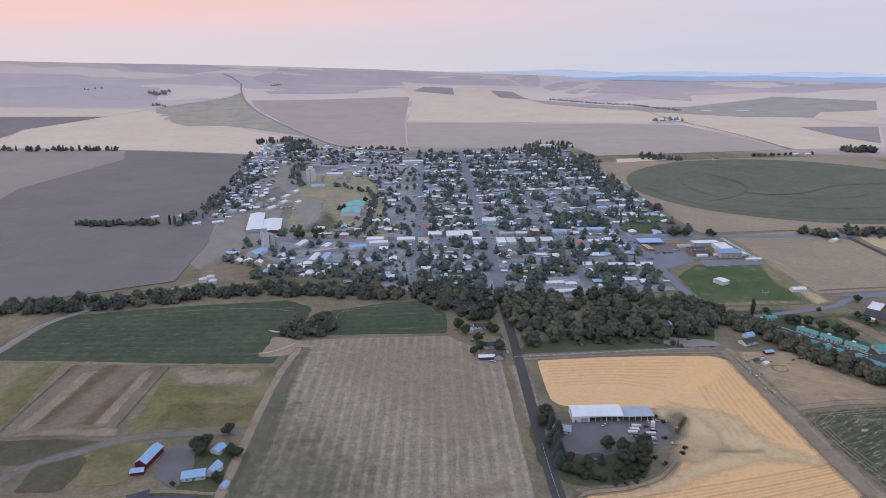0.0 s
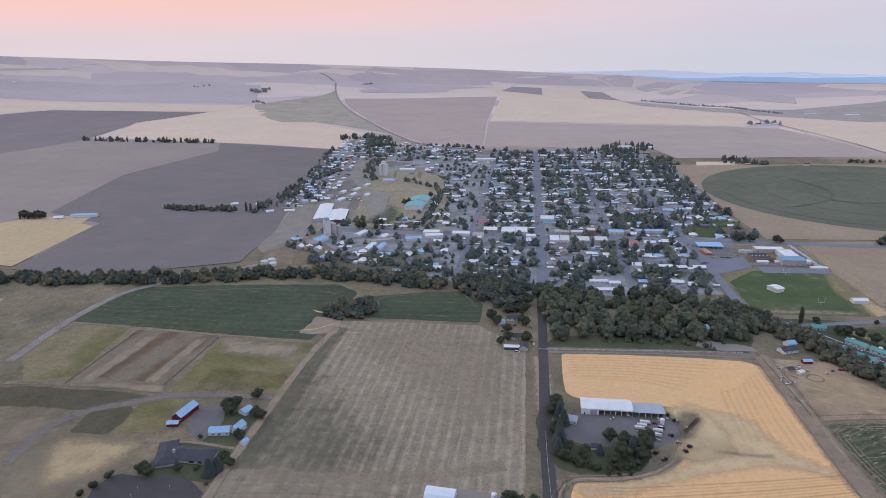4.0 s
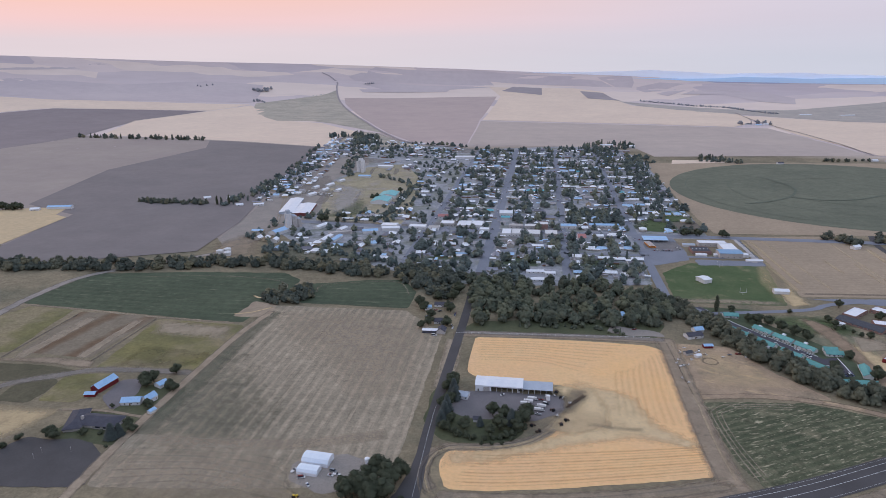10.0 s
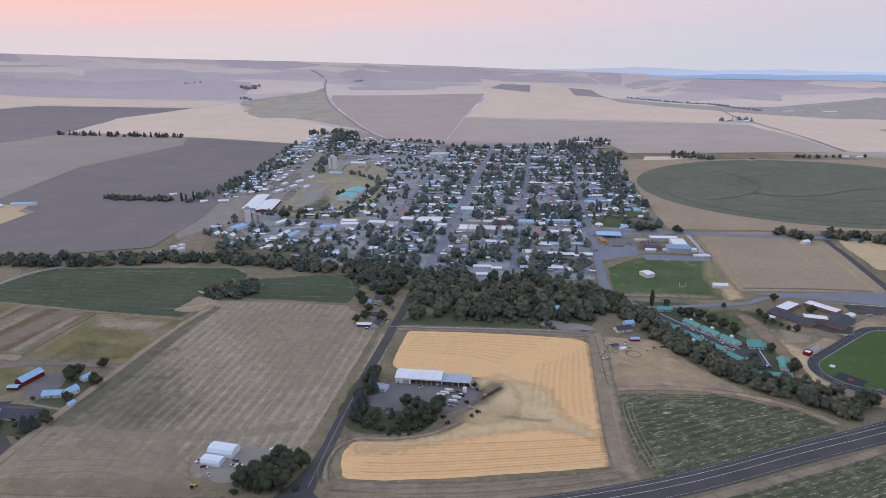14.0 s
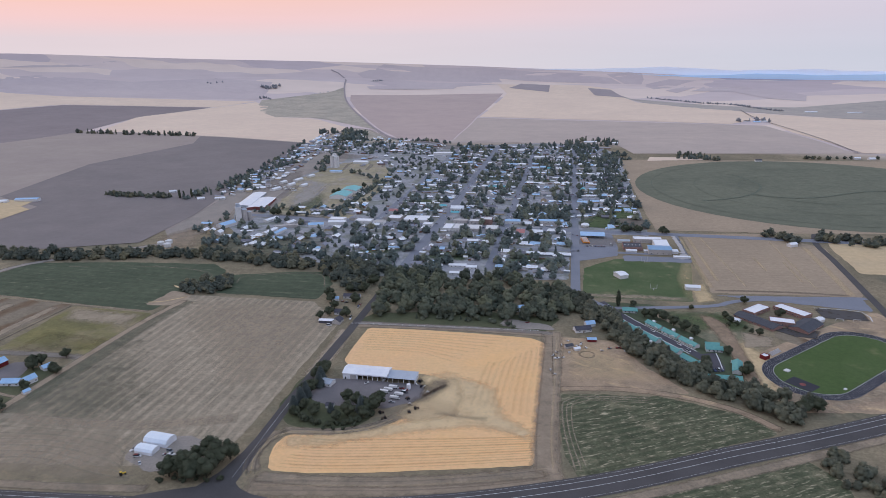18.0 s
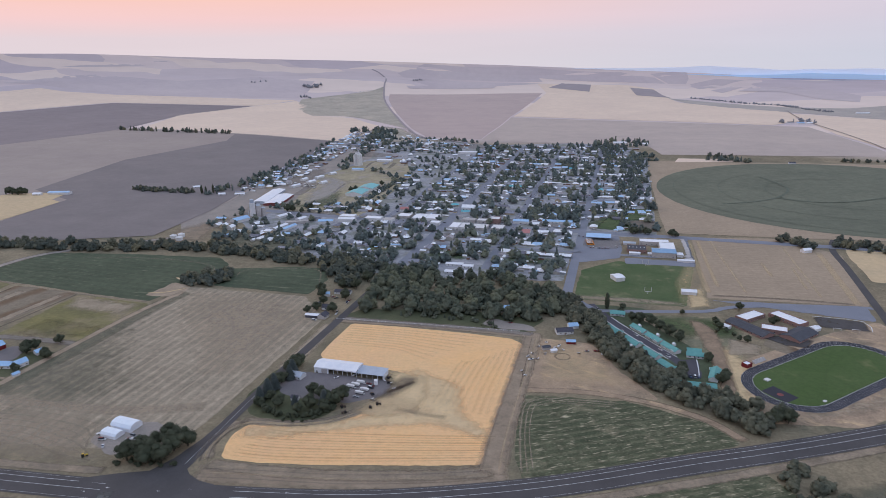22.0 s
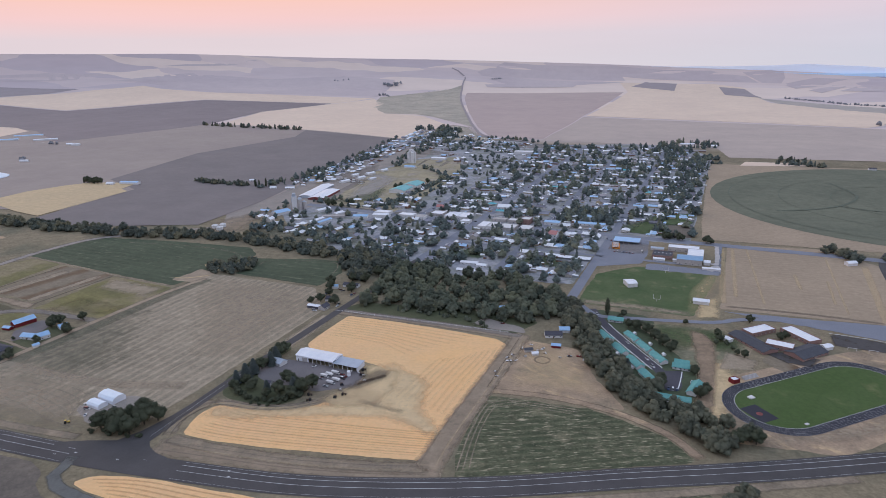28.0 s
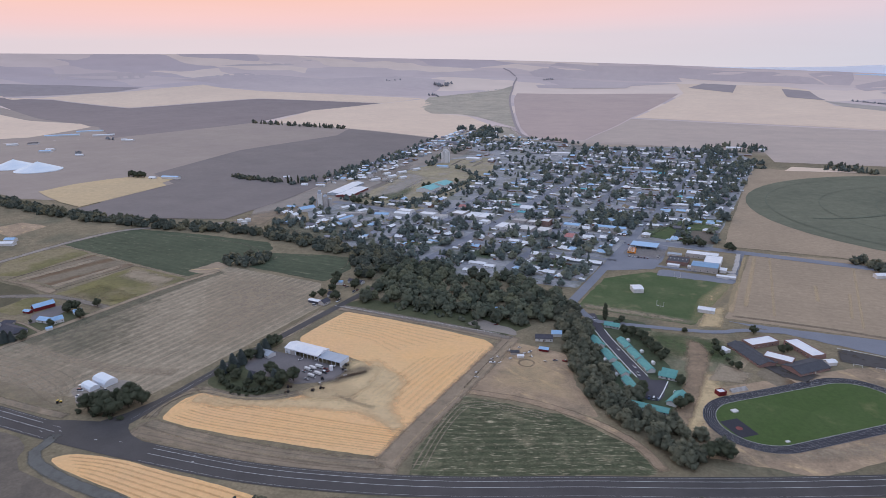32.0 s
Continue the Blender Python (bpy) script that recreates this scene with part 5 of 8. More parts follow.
def tree_parts(seed, kind, fine=1.0):
    """Trunk and crown of a tree 10 m high."""
    rng = random.Random(seed)
    t = Build()
    core = 3 if fine >= 1 else 2
    if kind == "broadleaf":
        t.tube(0, 0, -0.2, 4.4, 0.34, 0.2, 7)
        lobes = [(0, 0, 5.0, 3.0, 3.7)]
        sides = 7 if fine > 0.3 else 4
        for i in range(sides):
            a, q = i * 6.28 / sides + rng.uniform(-0.35, 0.35), rng.uniform(1.7, 2.9)
            z = rng.uniform(2.4, 7.0)
            r = rng.uniform(1.5, 2.2)
            lobes.append((math.cos(a) * q, math.sin(a) * q, z, r, r * rng.uniform(0.85, 1.15)))
            t.solid([(0.16, 0, 3.0), (-0.08, 0.14, 3.0), (-0.08, -0.14, 3.0)], [(math.cos(a) * q + 0.06, math.sin(a) * q, z), (math.cos(a) * q - 0.03, math.sin(a) * q + 0.05, z), (math.cos(a) * q - 0.03, math.sin(a) * q - 0.05, z)])
        lobes.append((rng.uniform(-0.8, 0.8), rng.uniform(-0.8, 0.8), 8.4, 1.5, 1.4))
        vs, fs, ns = leaf_cloud(rng, lobes, int(1000 * fine), 0.36 / fine ** 0.35, core=core)
    elif kind == "spruce":
        t.tube(0, 0, -0.2, 9.4, 0.26, 0.04, 6)
        vs, fs, ns = [], [], []
        rows = ((0.5, 1.75), (3.4, 1.3), (6.4, 0.75), (9.8, 0.03))
        for (z0, r0), (z1, r1) in zip(rows, rows[1:]):
            for i in range(8):
                a, b = i * math.pi / 4, (i + 1) * math.pi / 4
                o = len(vs)
                vs += [(math.cos(a) * r0, math.sin(a) * r0, z0), (math.cos(b) * r0, math.sin(b) * r0, z0), (math.cos(b) * r1, math.sin(b) * r1, z1), (math.cos(a) * r1, math.sin(a) * r1, z1)]
                ns += [(math.cos(q) * 0.88, math.sin(q) * 0.88, 0.47) for q in (a, b, b, a)]
                fs.append((o, o + 1, o + 2, o + 3))
        for i in range(int(300 * fine)):
            z = 0.6 + 9.3 * (i / (300 * fine))
            r = (2.1 * (1 - z / 10) + 0.15) * rng.uniform(0.75, 1.05)
            a = i * 2.4
            c, d, s = Vector((math.cos(a) * r, math.sin(a) * r, z)), Vector((math.cos(a), math.sin(a), 0)), 0.5 * rng.uniform(0.6, 1.2) / fine ** 0.4
            w = Vector((-d.y, d.x, 0))
            o = len(vs)
            vs += [tuple(c + d * s - Vector((0, 0, s * 0.5))), tuple(c + w * s * 0.7), tuple(c - d * s * 0.7 + Vector((0, 0, s * 0.5))), tuple(c - w * s * 0.7)]
            ns += [tuple((d + Vector((0, 0, 0.7))).normalized())] * 4
            fs.append((o, o + 1, o + 2, o + 3))
    elif kind == "poplar":
        t.tube(0, 0, -0.2, 5, 0.2, 0.1, 6)
        lobes = [(rng.uniform(-0.2, 0.2), rng.uniform(-0.2, 0.2), z, 1.35 - abs(z - 4.2) * 0.14, 1.5) for z in (1.8, 3.2, 4.6, 6.0, 7.3, 8.5)]
        vs, fs, ns = leaf_cloud(rng, lobes, int(500 * fine), 0.3 / fine ** 0.4, 0.6, core)
    else:
        t.tube(0, 0, -0.2, 3, 0.2, 0.1, 6)
        lobes = [(rng.uniform(-2.6, 2.6), rng.uniform(-2.6, 2.6), rng.uniform(1.8, 5.0), rng.uniform(1.8, 2.8), rng.uniform(1.6, 2.6)) for _ in range(6 if fine > 0.3 else 4)]
        vs, fs, ns = leaf_cloud(rng, lobes, int(700 * fine), 0.42 / fine ** 0.35, core=core)
    c = Build()
    c.v, c.f, c.n = vs, fs, ns
    return t, c


TREES = {}
for i, kind in enumerate(("broadleaf", "broadleaf", "broadleaf", "broadleaf", "spruce", "spruce", "poplar", "shrub", "shrub")):
    t, c = tree_parts(i + 3, kind)
    TREES.setdefault(kind, []).append((t.mesh("trunk", BARK), c.mesh("crown", SPRUCE if kind == "spruce" else LEAF)))

RNG = random.Random(11)
TREE_LABEL = {"broadleaf": "dark green leafy tree with a round uneven crown", "spruce": "narrow blue-green spruce", "poplar": "tall slim dark poplar", "shrub": "wide low bushy tree"}


def tree(x, y, height, kind="broadleaf", label="", group="", dz=0.0):
    trunk, crown = RNG.choice(TREES[kind])
    ob = thing("tree", label or TREE_LABEL[kind], "tree", at(x, y, RNG.uniform(0, 360), dz), group)
    k = height / 10
    w = k * (1.8 if kind == "spruce" else 1.12)
    ob.scale = (w * RNG.uniform(0.9, 1.15), w * RNG.uniform(0.9, 1.15), k)
    part("trunk", trunk, None, ob)
    part("crown", crown, None, ob)
    return ob


CROWNS = {}
for level, fine in (("near", 0.5), ("far", 0.14)):
    for k in ("broadleaf", "shrub", "spruce", "poplar"):
        made = [tree_parts(i + 40, k, fine)[1] for i in range(5)]
        CROWNS[level, k] = [(np.array(c.v, dtype=np.float32), np.array(c.f, dtype=np.int32), np.array(c.n, dtype=np.float32)) for c in made]


def woods(name, label, spots, mat=None, category="trees", level="far"):
    """Many trees that cannot be counted, in one mesh. spots: (x, y, height, kind)."""
    V, F, M, H, n = [], [], [], [], 0
    for x, y, h, kind in spots:
        v, f, nn = RNG.choice(CROWNS[level, kind])
        a, k = RNG.uniform(0, 6.28), h / 10
        w = k * RNG.uniform(0.95, 1.35)
        c, s = math.cos(a) * w, math.sin(a) * w
        V.append(np.stack([v[:, 0] * c - v[:, 1] * s + x, v[:, 0] * s + v[:, 1] * c + y, v[:, 2] * k + ground_z(x, y) - 0.08 * h], 1))
        M.append(np.stack([nn[:, 0] * math.cos(a) - nn[:, 1] * math.sin(a), nn[:, 0] * math.sin(a) + nn[:, 1] * math.cos(a), nn[:, 2]], 1))
        F.append(f + n)
        H.append(np.full(len(v), (x * 0.137 + y * 0.291 + x * y * 0.0131) % 1.0, dtype=np.float32))
        n += len(v)
    V, F = np.concatenate(V), np.concatenate(F)
    me = bpy.data.meshes.new(name)
    me.vertices.add(len(V))
    me.vertices.foreach_set("co", V.ravel())
    me.loops.add(F.size)
    me.loops.foreach_set("vertex_index", F.ravel())
    me.polygons.add(len(F))
    me.polygons.foreach_set("loop_start", np.arange(0, F.size, 4, dtype=np.int32))
    me.update(calc_edges=True)
    me.normals_split_custom_set_from_vertices(np.concatenate(M).tolist())
    me.attributes.new("tint", "FLOAT", "POINT").data.foreach_set("value", np.concatenate(H))
    me.materials.append(mat or LEAF_FAR)
    return tagged(new(name, me), label, category, "", "stuff")


def scatter(rng, poly, spacing):
    """Random spots inside a polygon, about one for each square of the spacing."""
    xs, ys = [p[0] for p in poly], [p[1] for p in poly]
    out = []
    for _ in range(int((max(xs) - min(xs)) * (max(ys) - min(ys)) / spacing ** 2)):
        x, y, inside = rng.uniform(min(xs), max(xs)), rng.uniform(min(ys), max(ys)), False
        for (ax, ay), (bx, by) in zip(poly, poly[1:] + poly[:1]):
            if (ay > y) != (by > y) and x < (bx - ax) * (y - ay) / (by - ay) + ax:
                inside = not inside
        if inside:
            out.append((x, y))
    return out


def belt(rng, points, width, spacing):
    """Random spots along a line."""
    out = []
    for p, q in zip(points, points[1:]):
        p, q = Vector(p), Vector(q)
        n = max(1, int((q - p).length * width / spacing ** 2))
        for _ in range(n):
            k, off = rng.random(), rng.uniform(-0.5, 0.5) * width
            t = (q - p).normalized()
            s = p + (q - p) * k + Vector((-t.y, t.x)) * off
            out.append((s.x, s.y))
    return out


# ---- houses ----
@lru_cache(None)
def house_meshes(w, d, h, rise, hip, eave=0.5):
    """Wall and roof of a simple house centred on the origin, its ridge along x."""
    x, y = w / 2, d / 2
    wall = Build()
    wall.solid([(-x, -y, -0.3), (x, -y, -0.3), (x, y, -0.3), (-x, y, -0.3)], [(-x, -y, h), (x, -y, h), (x, y, h), (-x, y, h)])
    if not hip:
        for s in (-1, 1):
            wall.solid([(s * x, -y, h), (s * (x - 0.2), -y, h), (s * (x - 0.2), y, h), (s * x, y, h)], [(s * x, 0, h + rise - 0.05), (s * (x - 0.2), 0, h + rise - 0.05), (s * (x - 0.2), 0.01, h + rise - 0.05), (s * x, 0.01, h + rise - 0.05)])
    roof = Build()
    X, Y, drop, th = x + eave, y + eave, rise * eave / y, 0.22
    rx = X - Y * 0.9 if hip else X
    rx = max(rx, 0.3)
    for s in (-1, 1):
        low = [(-X, s * Y, h - drop), (X, s * Y, h - drop), (rx, 0, h + rise), (-rx, 0, h + rise)]
        roof.solid(low, [(a, b, c + th) for a, b, c in low])
    if hip:
        for s in (-1, 1):
            low = [(s * X, -Y, h - drop), (s * X, Y, h - drop), (s * rx, 0, h + rise)]
            roof.solid(low, [(a, b, c + th) for a, b, c in low])
    return wall.mesh("wall", HOUSE_WALL), roof.mesh("roof", HOUSE_ROOF)


@lru_cache(None)
def plain_mesh(name, w, h, t, mat_name):
    b = Build().box(-w / 2, w / 2, -t / 2, t / 2, 0, h)
    return b.mesh(name, bpy.data.materials[mat_name])


@lru_cache(None)
def frame_mesh(w, h):
    b = Build()
    for x0, x1, z0, z1 in ((-w / 2, w / 2, 0, 0.08), (-w / 2, w / 2, h - 0.08, h), (-w / 2, -w / 2 + 0.08, 0.08, h - 0.08), (w / 2 - 0.08, w / 2, 0.08, h - 0.08)):
        b.box(x0, x1, -0.07, 0.07, z0, z1)
    return b.mesh("window", SIDING)


def openings(ob, w, d, sill, n_win, door=True, win=(1.3, 1.3), both=True):
    for s in (-1, 1) if both else (-1,):
        for i in range(n_win):
            o = part("window", frame_mesh(win[0], win[1]), None, ob)
            part("pane", plain_mesh("pane", win[0] - 0.16, win[1] - 0.16, 0.05, GLASS.name), None, o).matrix_local = pose(0, 0, 0.08)
            o.matrix_local = pose(-w / 2 + w * (i + 0.5) / n_win + (0.9 if door and s < 0 else 0), s * (d / 2 + 0.02), sill)
    if door:
        o = part("door", plain_mesh("door", 1.0, 2.05, 0.12, DOOR.name), None, ob)
        o.matrix_local = pose(-0.3, -d / 2 - 0.03, 0)


HOUSE_LABELS = ("single-storey house with a low gable roof", "small town house with a shallow pitched roof", "modest painted house among yard trees", "hip-roofed house on a town lot")


def house(x, y, turn, seed):
    r = random.Random(seed)
    hip = r.random() < 0.3
    w, d, h, rise = r.choice(((15, 10, 3.0, 2.2), (17, 10.5, 3.0, 2.3), (13, 9.5, 3.1, 2.7), (19, 9.5, 2.9, 1.8), (12, 10.5, 4.8, 2.9), (20, 7.0, 2.7, 0.9)))
    wall, roof = house_meshes(w, d, h, rise, hip)
    ob = thing("house", HOUSE_LABELS[3] if hip else r.choice(HOUSE_LABELS[:3]), "house", at(x, y, turn), "town houses")
    part("wall", wall, None, ob)
    part("roof", roof, None, ob)
    part("ridge_cap", plain_mesh("ridge_cap", max(0.6, 2 * (w / 2 + 0.5 - (d / 2 + 0.5) * 0.9)) if hip else w + 1.0, 0.1, 0.3, GREY_ROOF.name), None, ob).matrix_local = pose(0, 0, h + rise + 0.2)
    if r.random() < 0.4:
        part("chimney", plain_mesh("chimney", 0.8, rise * 0.6 + 1.6, 0.8, BRICK.name), None, ob, "short brick chimney").matrix_local = pose(r.uniform(-0.25, 0.25) * w, d * 0.16, h + rise * 0.4)
    if r.random() < 0.45:
        part("porch", plain_mesh("porch", w * 0.4, 0.15, 2.4, SIDING.name), None, ob, "pale porch roof").matrix_local = pose(-w * 0.1, -d / 2 - 1.2, 2.3)
    openings(ob, w, d, 1.0, 2, both=False)
    return ob


def house_row(name, label, lots):
    """Far houses, too many to tell apart, in one mesh."""
    v, f, mi = [], [], []
    for x, y, turn, k in lots:
        r = random.Random(k)
        w, d, h, rise = r.choice(((16, 11, 3.1, 2.3), (18, 11, 3.1, 2.4), (14, 10, 3.2, 2.8), (20, 10, 3.0, 1.9), (13, 11, 5.0, 3.0)))
        m = at(x, y, turn)
        slots = (r.randrange(len(FAR_WALLS)), len(FAR_WALLS) + r.randrange(len(FAR_ROOFS)))
        for me, slot in zip(house_meshes(w, d, h, rise, r.random() < 0.3), slots):
            o = len(v)
            v += [tuple(m @ q.co) for q in me.vertices]
            for p in me.polygons:
                f.append(tuple(o + i for i in p.vertices))
                mi.append(slot)
    me = bpy.data.meshes.new(name)
    me.from_pydata(v, [], f)
    for m in FAR_WALLS + FAR_ROOFS:
        me.materials.append(m)
    me.polygons.foreach_set("material_index", mi)
    return tagged(new(name, me), label, "houses", "", "stuff")


def outbuildings(name, label, spots):
    """Sheds, carports and trailers behind the houses, too many to count, in one mesh."""
    v, f, mi = [], [], []
    for x, y, turn, k in spots:
        r = random.Random(k)
        w, d, h, rise = r.choice(((6, 4.5, 2.4, 0.9), (8, 3, 2.6, 0.4), (9, 6, 2.6, 1.2), (5, 4, 2.2, 0.8), (11, 4, 2.7, 0.6)))
        m = at(x, y, turn)
        slots = (r.randrange(len(FAR_WALLS)), len(FAR_WALLS) + r.choice((0, 1, 1, 2, 3, 3, 4, 5, 5)))
        for me, slot in zip(house_meshes(w, d, h, rise, False, 0.3), slots):
            o = len(v)
            v += [tuple(m @ q.co) for q in me.vertices]
            for p in me.polygons:
                f.append(tuple(o + i for i in p.vertices))
                mi.append(slot)
    me = bpy.data.meshes.new(name)
    me.from_pydata(v, [], f)
    for m in FAR_WALLS + FAR_ROOFS:
        me.materials.append(m)
    me.polygons.foreach_set("material_index", mi)
    return tagged(new(name, me), label, "sheds", "", "stuff")


def building(name, label, category, x, y, w, d, h, turn, rise, wall_mat, roof_mat, n_win=0, door=False, hip=False, eave=0.4, group=""):
    """A single building with its ridge along its width w; rise 0 gives a flat roof with a parapet."""
    ob = thing(name, label, category, at(x, y, turn), group)
    if rise:
        wall, roof = (m.copy() for m in house_meshes(w, d, h, rise, hip, eave))
        wall.materials[0], roof.materials[0] = wall_mat, roof_mat
        part("wall", wall, None, ob)
        part("roof", roof, None, ob)
        part("ridge_cap", Build().box(-max(0.3, w / 2 - (d / 2 * 0.9 if hip else 0)), max(0.3, w / 2 - (d / 2 * 0.9 if hip else 0)), -0.2, 0.2, h + rise + 0.2, h + rise + 0.3), roof_mat, ob)
    else:
        part("wall", Build().box(-w / 2, w / 2, -d / 2, d / 2, -0.3, h), wall_mat, ob)
        part("roof", Build().box(-w / 2 + 0.3, w / 2 - 0.3, -d / 2 + 0.3, d / 2 - 0.3, h - 0.4, h + 0.05), roof_mat, ob)
        for a, b, c, e in ((-w / 2, w / 2, -d / 2, -d / 2 + 0.3), (-w / 2, w / 2, d / 2 - 0.3, d / 2), (-w / 2, -w / 2 + 0.3, -d / 2 + 0.3, d / 2 - 0.3), (w / 2 - 0.3, w / 2, -d / 2 + 0.3, d / 2 - 0.3)):
            part("parapet", Build().box(a, b, c, e, h + 0.002, h + 0.6), wall_mat, ob)
    if n_win:
        openings(ob, w, d, 1.1, n_win, door)
    return ob


# ---- landmarks ----
TAKEN = []


def put(name, label, category, x, y, w, d, h, turn, rise, wall_mat, roof_mat, **more):
    TAKEN.append((x, y, max(w, d) * 0.5 + 4))
    return building(name, label, category, x, y, w, d, h, turn, rise, wall_mat, roof_mat, **more)


@lru_cache(None)
def car_mesh(kind):
    L, W, H = {"car": (4.5, 1.8, 0.75), "pickup": (5.6, 1.95, 0.95), "van": (5.6, 2.0, 1.0)}[kind]
    b = Build()
    x, y = L / 2, W / 2
    b.solid([(-x, -y * 0.92, 0.35), (x, -y * 0.92, 0.35), (x, y * 0.92, 0.35), (-x, y * 0.92, 0.35)], [(-x * 0.97, -y, 0.35 + H * 0.75), (x * 0.97, -y, 0.35 + H * 0.6), (x * 0.97, y, 0.35 + H * 0.6), (-x * 0.97, y, 0.35 + H * 0.75)])
    z = 0.35 + H * 0.66
    a0, a1, top = {"car": (-0.62, 0.3, 1.45), "pickup": (-0.1, 0.45, 1.8), "van": (-0.95, 0.6, 2.2)}[kind]
    c = Build().solid([(x * a0, -y * 0.9, z), (x * a1, -y * 0.9, z), (x * a1, y * 0.9, z), (x * a0, y * 0.9, z)], [(x * a0 + 0.45, -y * 0.72, top), (x * a1 - 0.65, -y * 0.72, top), (x * a1 - 0.65, y * 0.72, top), (x * a0 + 0.45, y * 0.72, top)])
    r = Build().solid([(x * a0 + 0.42, -y * 0.74, top), (x * a1 - 0.62, -y * 0.74, top), (x * a1 - 0.62, y * 0.74, top), (x * a0 + 0.42, y * 0.74, top)], [(x * a0 + 0.55, -y * 0.66, top + 0.07), (x * a1 - 0.75, -y * 0.66, top + 0.07), (x * a1 - 0.75, y * 0.66, top + 0.07), (x * a0 + 0.55, y * 0.66, top + 0.07)])
    w = Build()
    ring = [(0.34 * math.cos(k * math.pi / 5), 0.34 * math.sin(k * math.pi / 5)) for k in range(10)]
    w.solid([(p, -0.11, q) for p, q in ring], [(p, 0.11, q) for p, q in ring])
    return b.mesh("body", CAR_PAINT), c.mesh("cabin", GLASS), r.mesh("roof", CAR_PAINT), w.mesh("wheel", RUBBER), L, W


def truck(x, y, turn, where="in the farm yard", dz=0.25):
    ob = thing("truck", "white service truck with a long bed " + where, "truck", at(x, y, turn, dz), "parked trucks")
    part("bed", Build().solid([(-4.4, -1.25, 0.8), (1.6, -1.25, 0.8), (1.6, 1.25, 0.8), (-4.4, 1.25, 0.8)], [(-4.4, -1.2, 2.4), (1.5, -1.2, 2.6), (1.5, 1.2, 2.6), (-4.4, 1.2, 2.4)]), SIDING, ob)
    part("cab", Build().solid([(1.7, -1.15, 0.5), (4.2, -1.15, 0.5), (4.2, 1.15, 0.5), (1.7, 1.15, 0.5)], [(1.8, -1.0, 2.5), (3.1, -1.0, 2.5), (3.1, 1.0, 2.5), (1.8, 1.0, 2.5)]), SIDING, ob)
    part("windscreen", Build().solid([(3.95, -0.95, 1.35), (4.05, -0.95, 1.3), (4.05, 0.95, 1.3), (3.95, 0.95, 1.35)], [(3.3, -0.85, 2.3), (3.4, -0.85, 2.25), (3.4, 0.85, 2.25), (3.3, 0.85, 2.3)]), GLASS, ob)
    part("chassis", Build().box(-4.4, 4.0, -0.9, 0.9, 0.45, 0.8), RUBBER, ob)
    for px in (-3.0, 2.9):
        for s in (-1, 1):
            ring = [(px + 0.48 * math.cos(k * math.pi / 5), 0.48 + 0.48 * math.sin(k * math.pi / 5)) for k in range(10)]
            part("wheel", Build().solid([(p, s * 1.05 - 0.15, q) for p, q in ring], [(p, s * 1.05 + 0.15, q) for p, q in ring]), RUBBER, ob)


CAR_LABEL = {"car": "parked passenger car", "pickup": "parked pickup truck", "van": "parked white van"}


def car(x, y, turn=0.0, kind="car", where="on the street", dz=0.3):
    body, cabin, roof, wheel, L, W = car_mesh(kind)
    ob = thing("car" if kind == "car" else kind, CAR_LABEL[kind] + " " + where, "car", at(x, y, turn, dz), "parked vehicles")
    part("body", body, None, ob)
    part("cabin", cabin, None, ob)
    part("roof", roof, None, ob)
    for sx in (-1, 1):
        for sy in (-1, 1):
            part("wheel", wheel, None, ob).matrix_local = pose(sx * L * 0.31, sy * (W / 2 - 0.1), 0.34)
    return ob


def fence(label, a, b, step, height, mat, width=0.28):
    """Posts in a row with two rails."""
    a, b = Vector(a), Vector(b)
    n = int((b - a).length / step)
    turn = math.degrees(math.atan2(b.y - a.y, b.x - a.x))
    ob = thing("fence", label, "fence", at(a.x, a.y, turn))
    post = Build().box(-width / 2, width / 2, -width / 2, width / 2, -0.3, height).mesh("post", mat)
    for k in range(n + 1):
        part("post", post, None, ob).matrix_local = pose(k * step, 0, 0)
    for z in (0.45, 0.85):
        part("rail", Build().box(0, n * step, -0.04, 0.04, height * z - 0.06, height * z + 0.06), mat, ob)
    return ob


def local(ox, oy, turn, x, y):
    c, s = math.cos(radians(turn)), math.sin(radians(turn))
    return ox + x * c - y * s, oy + x * s + y * c


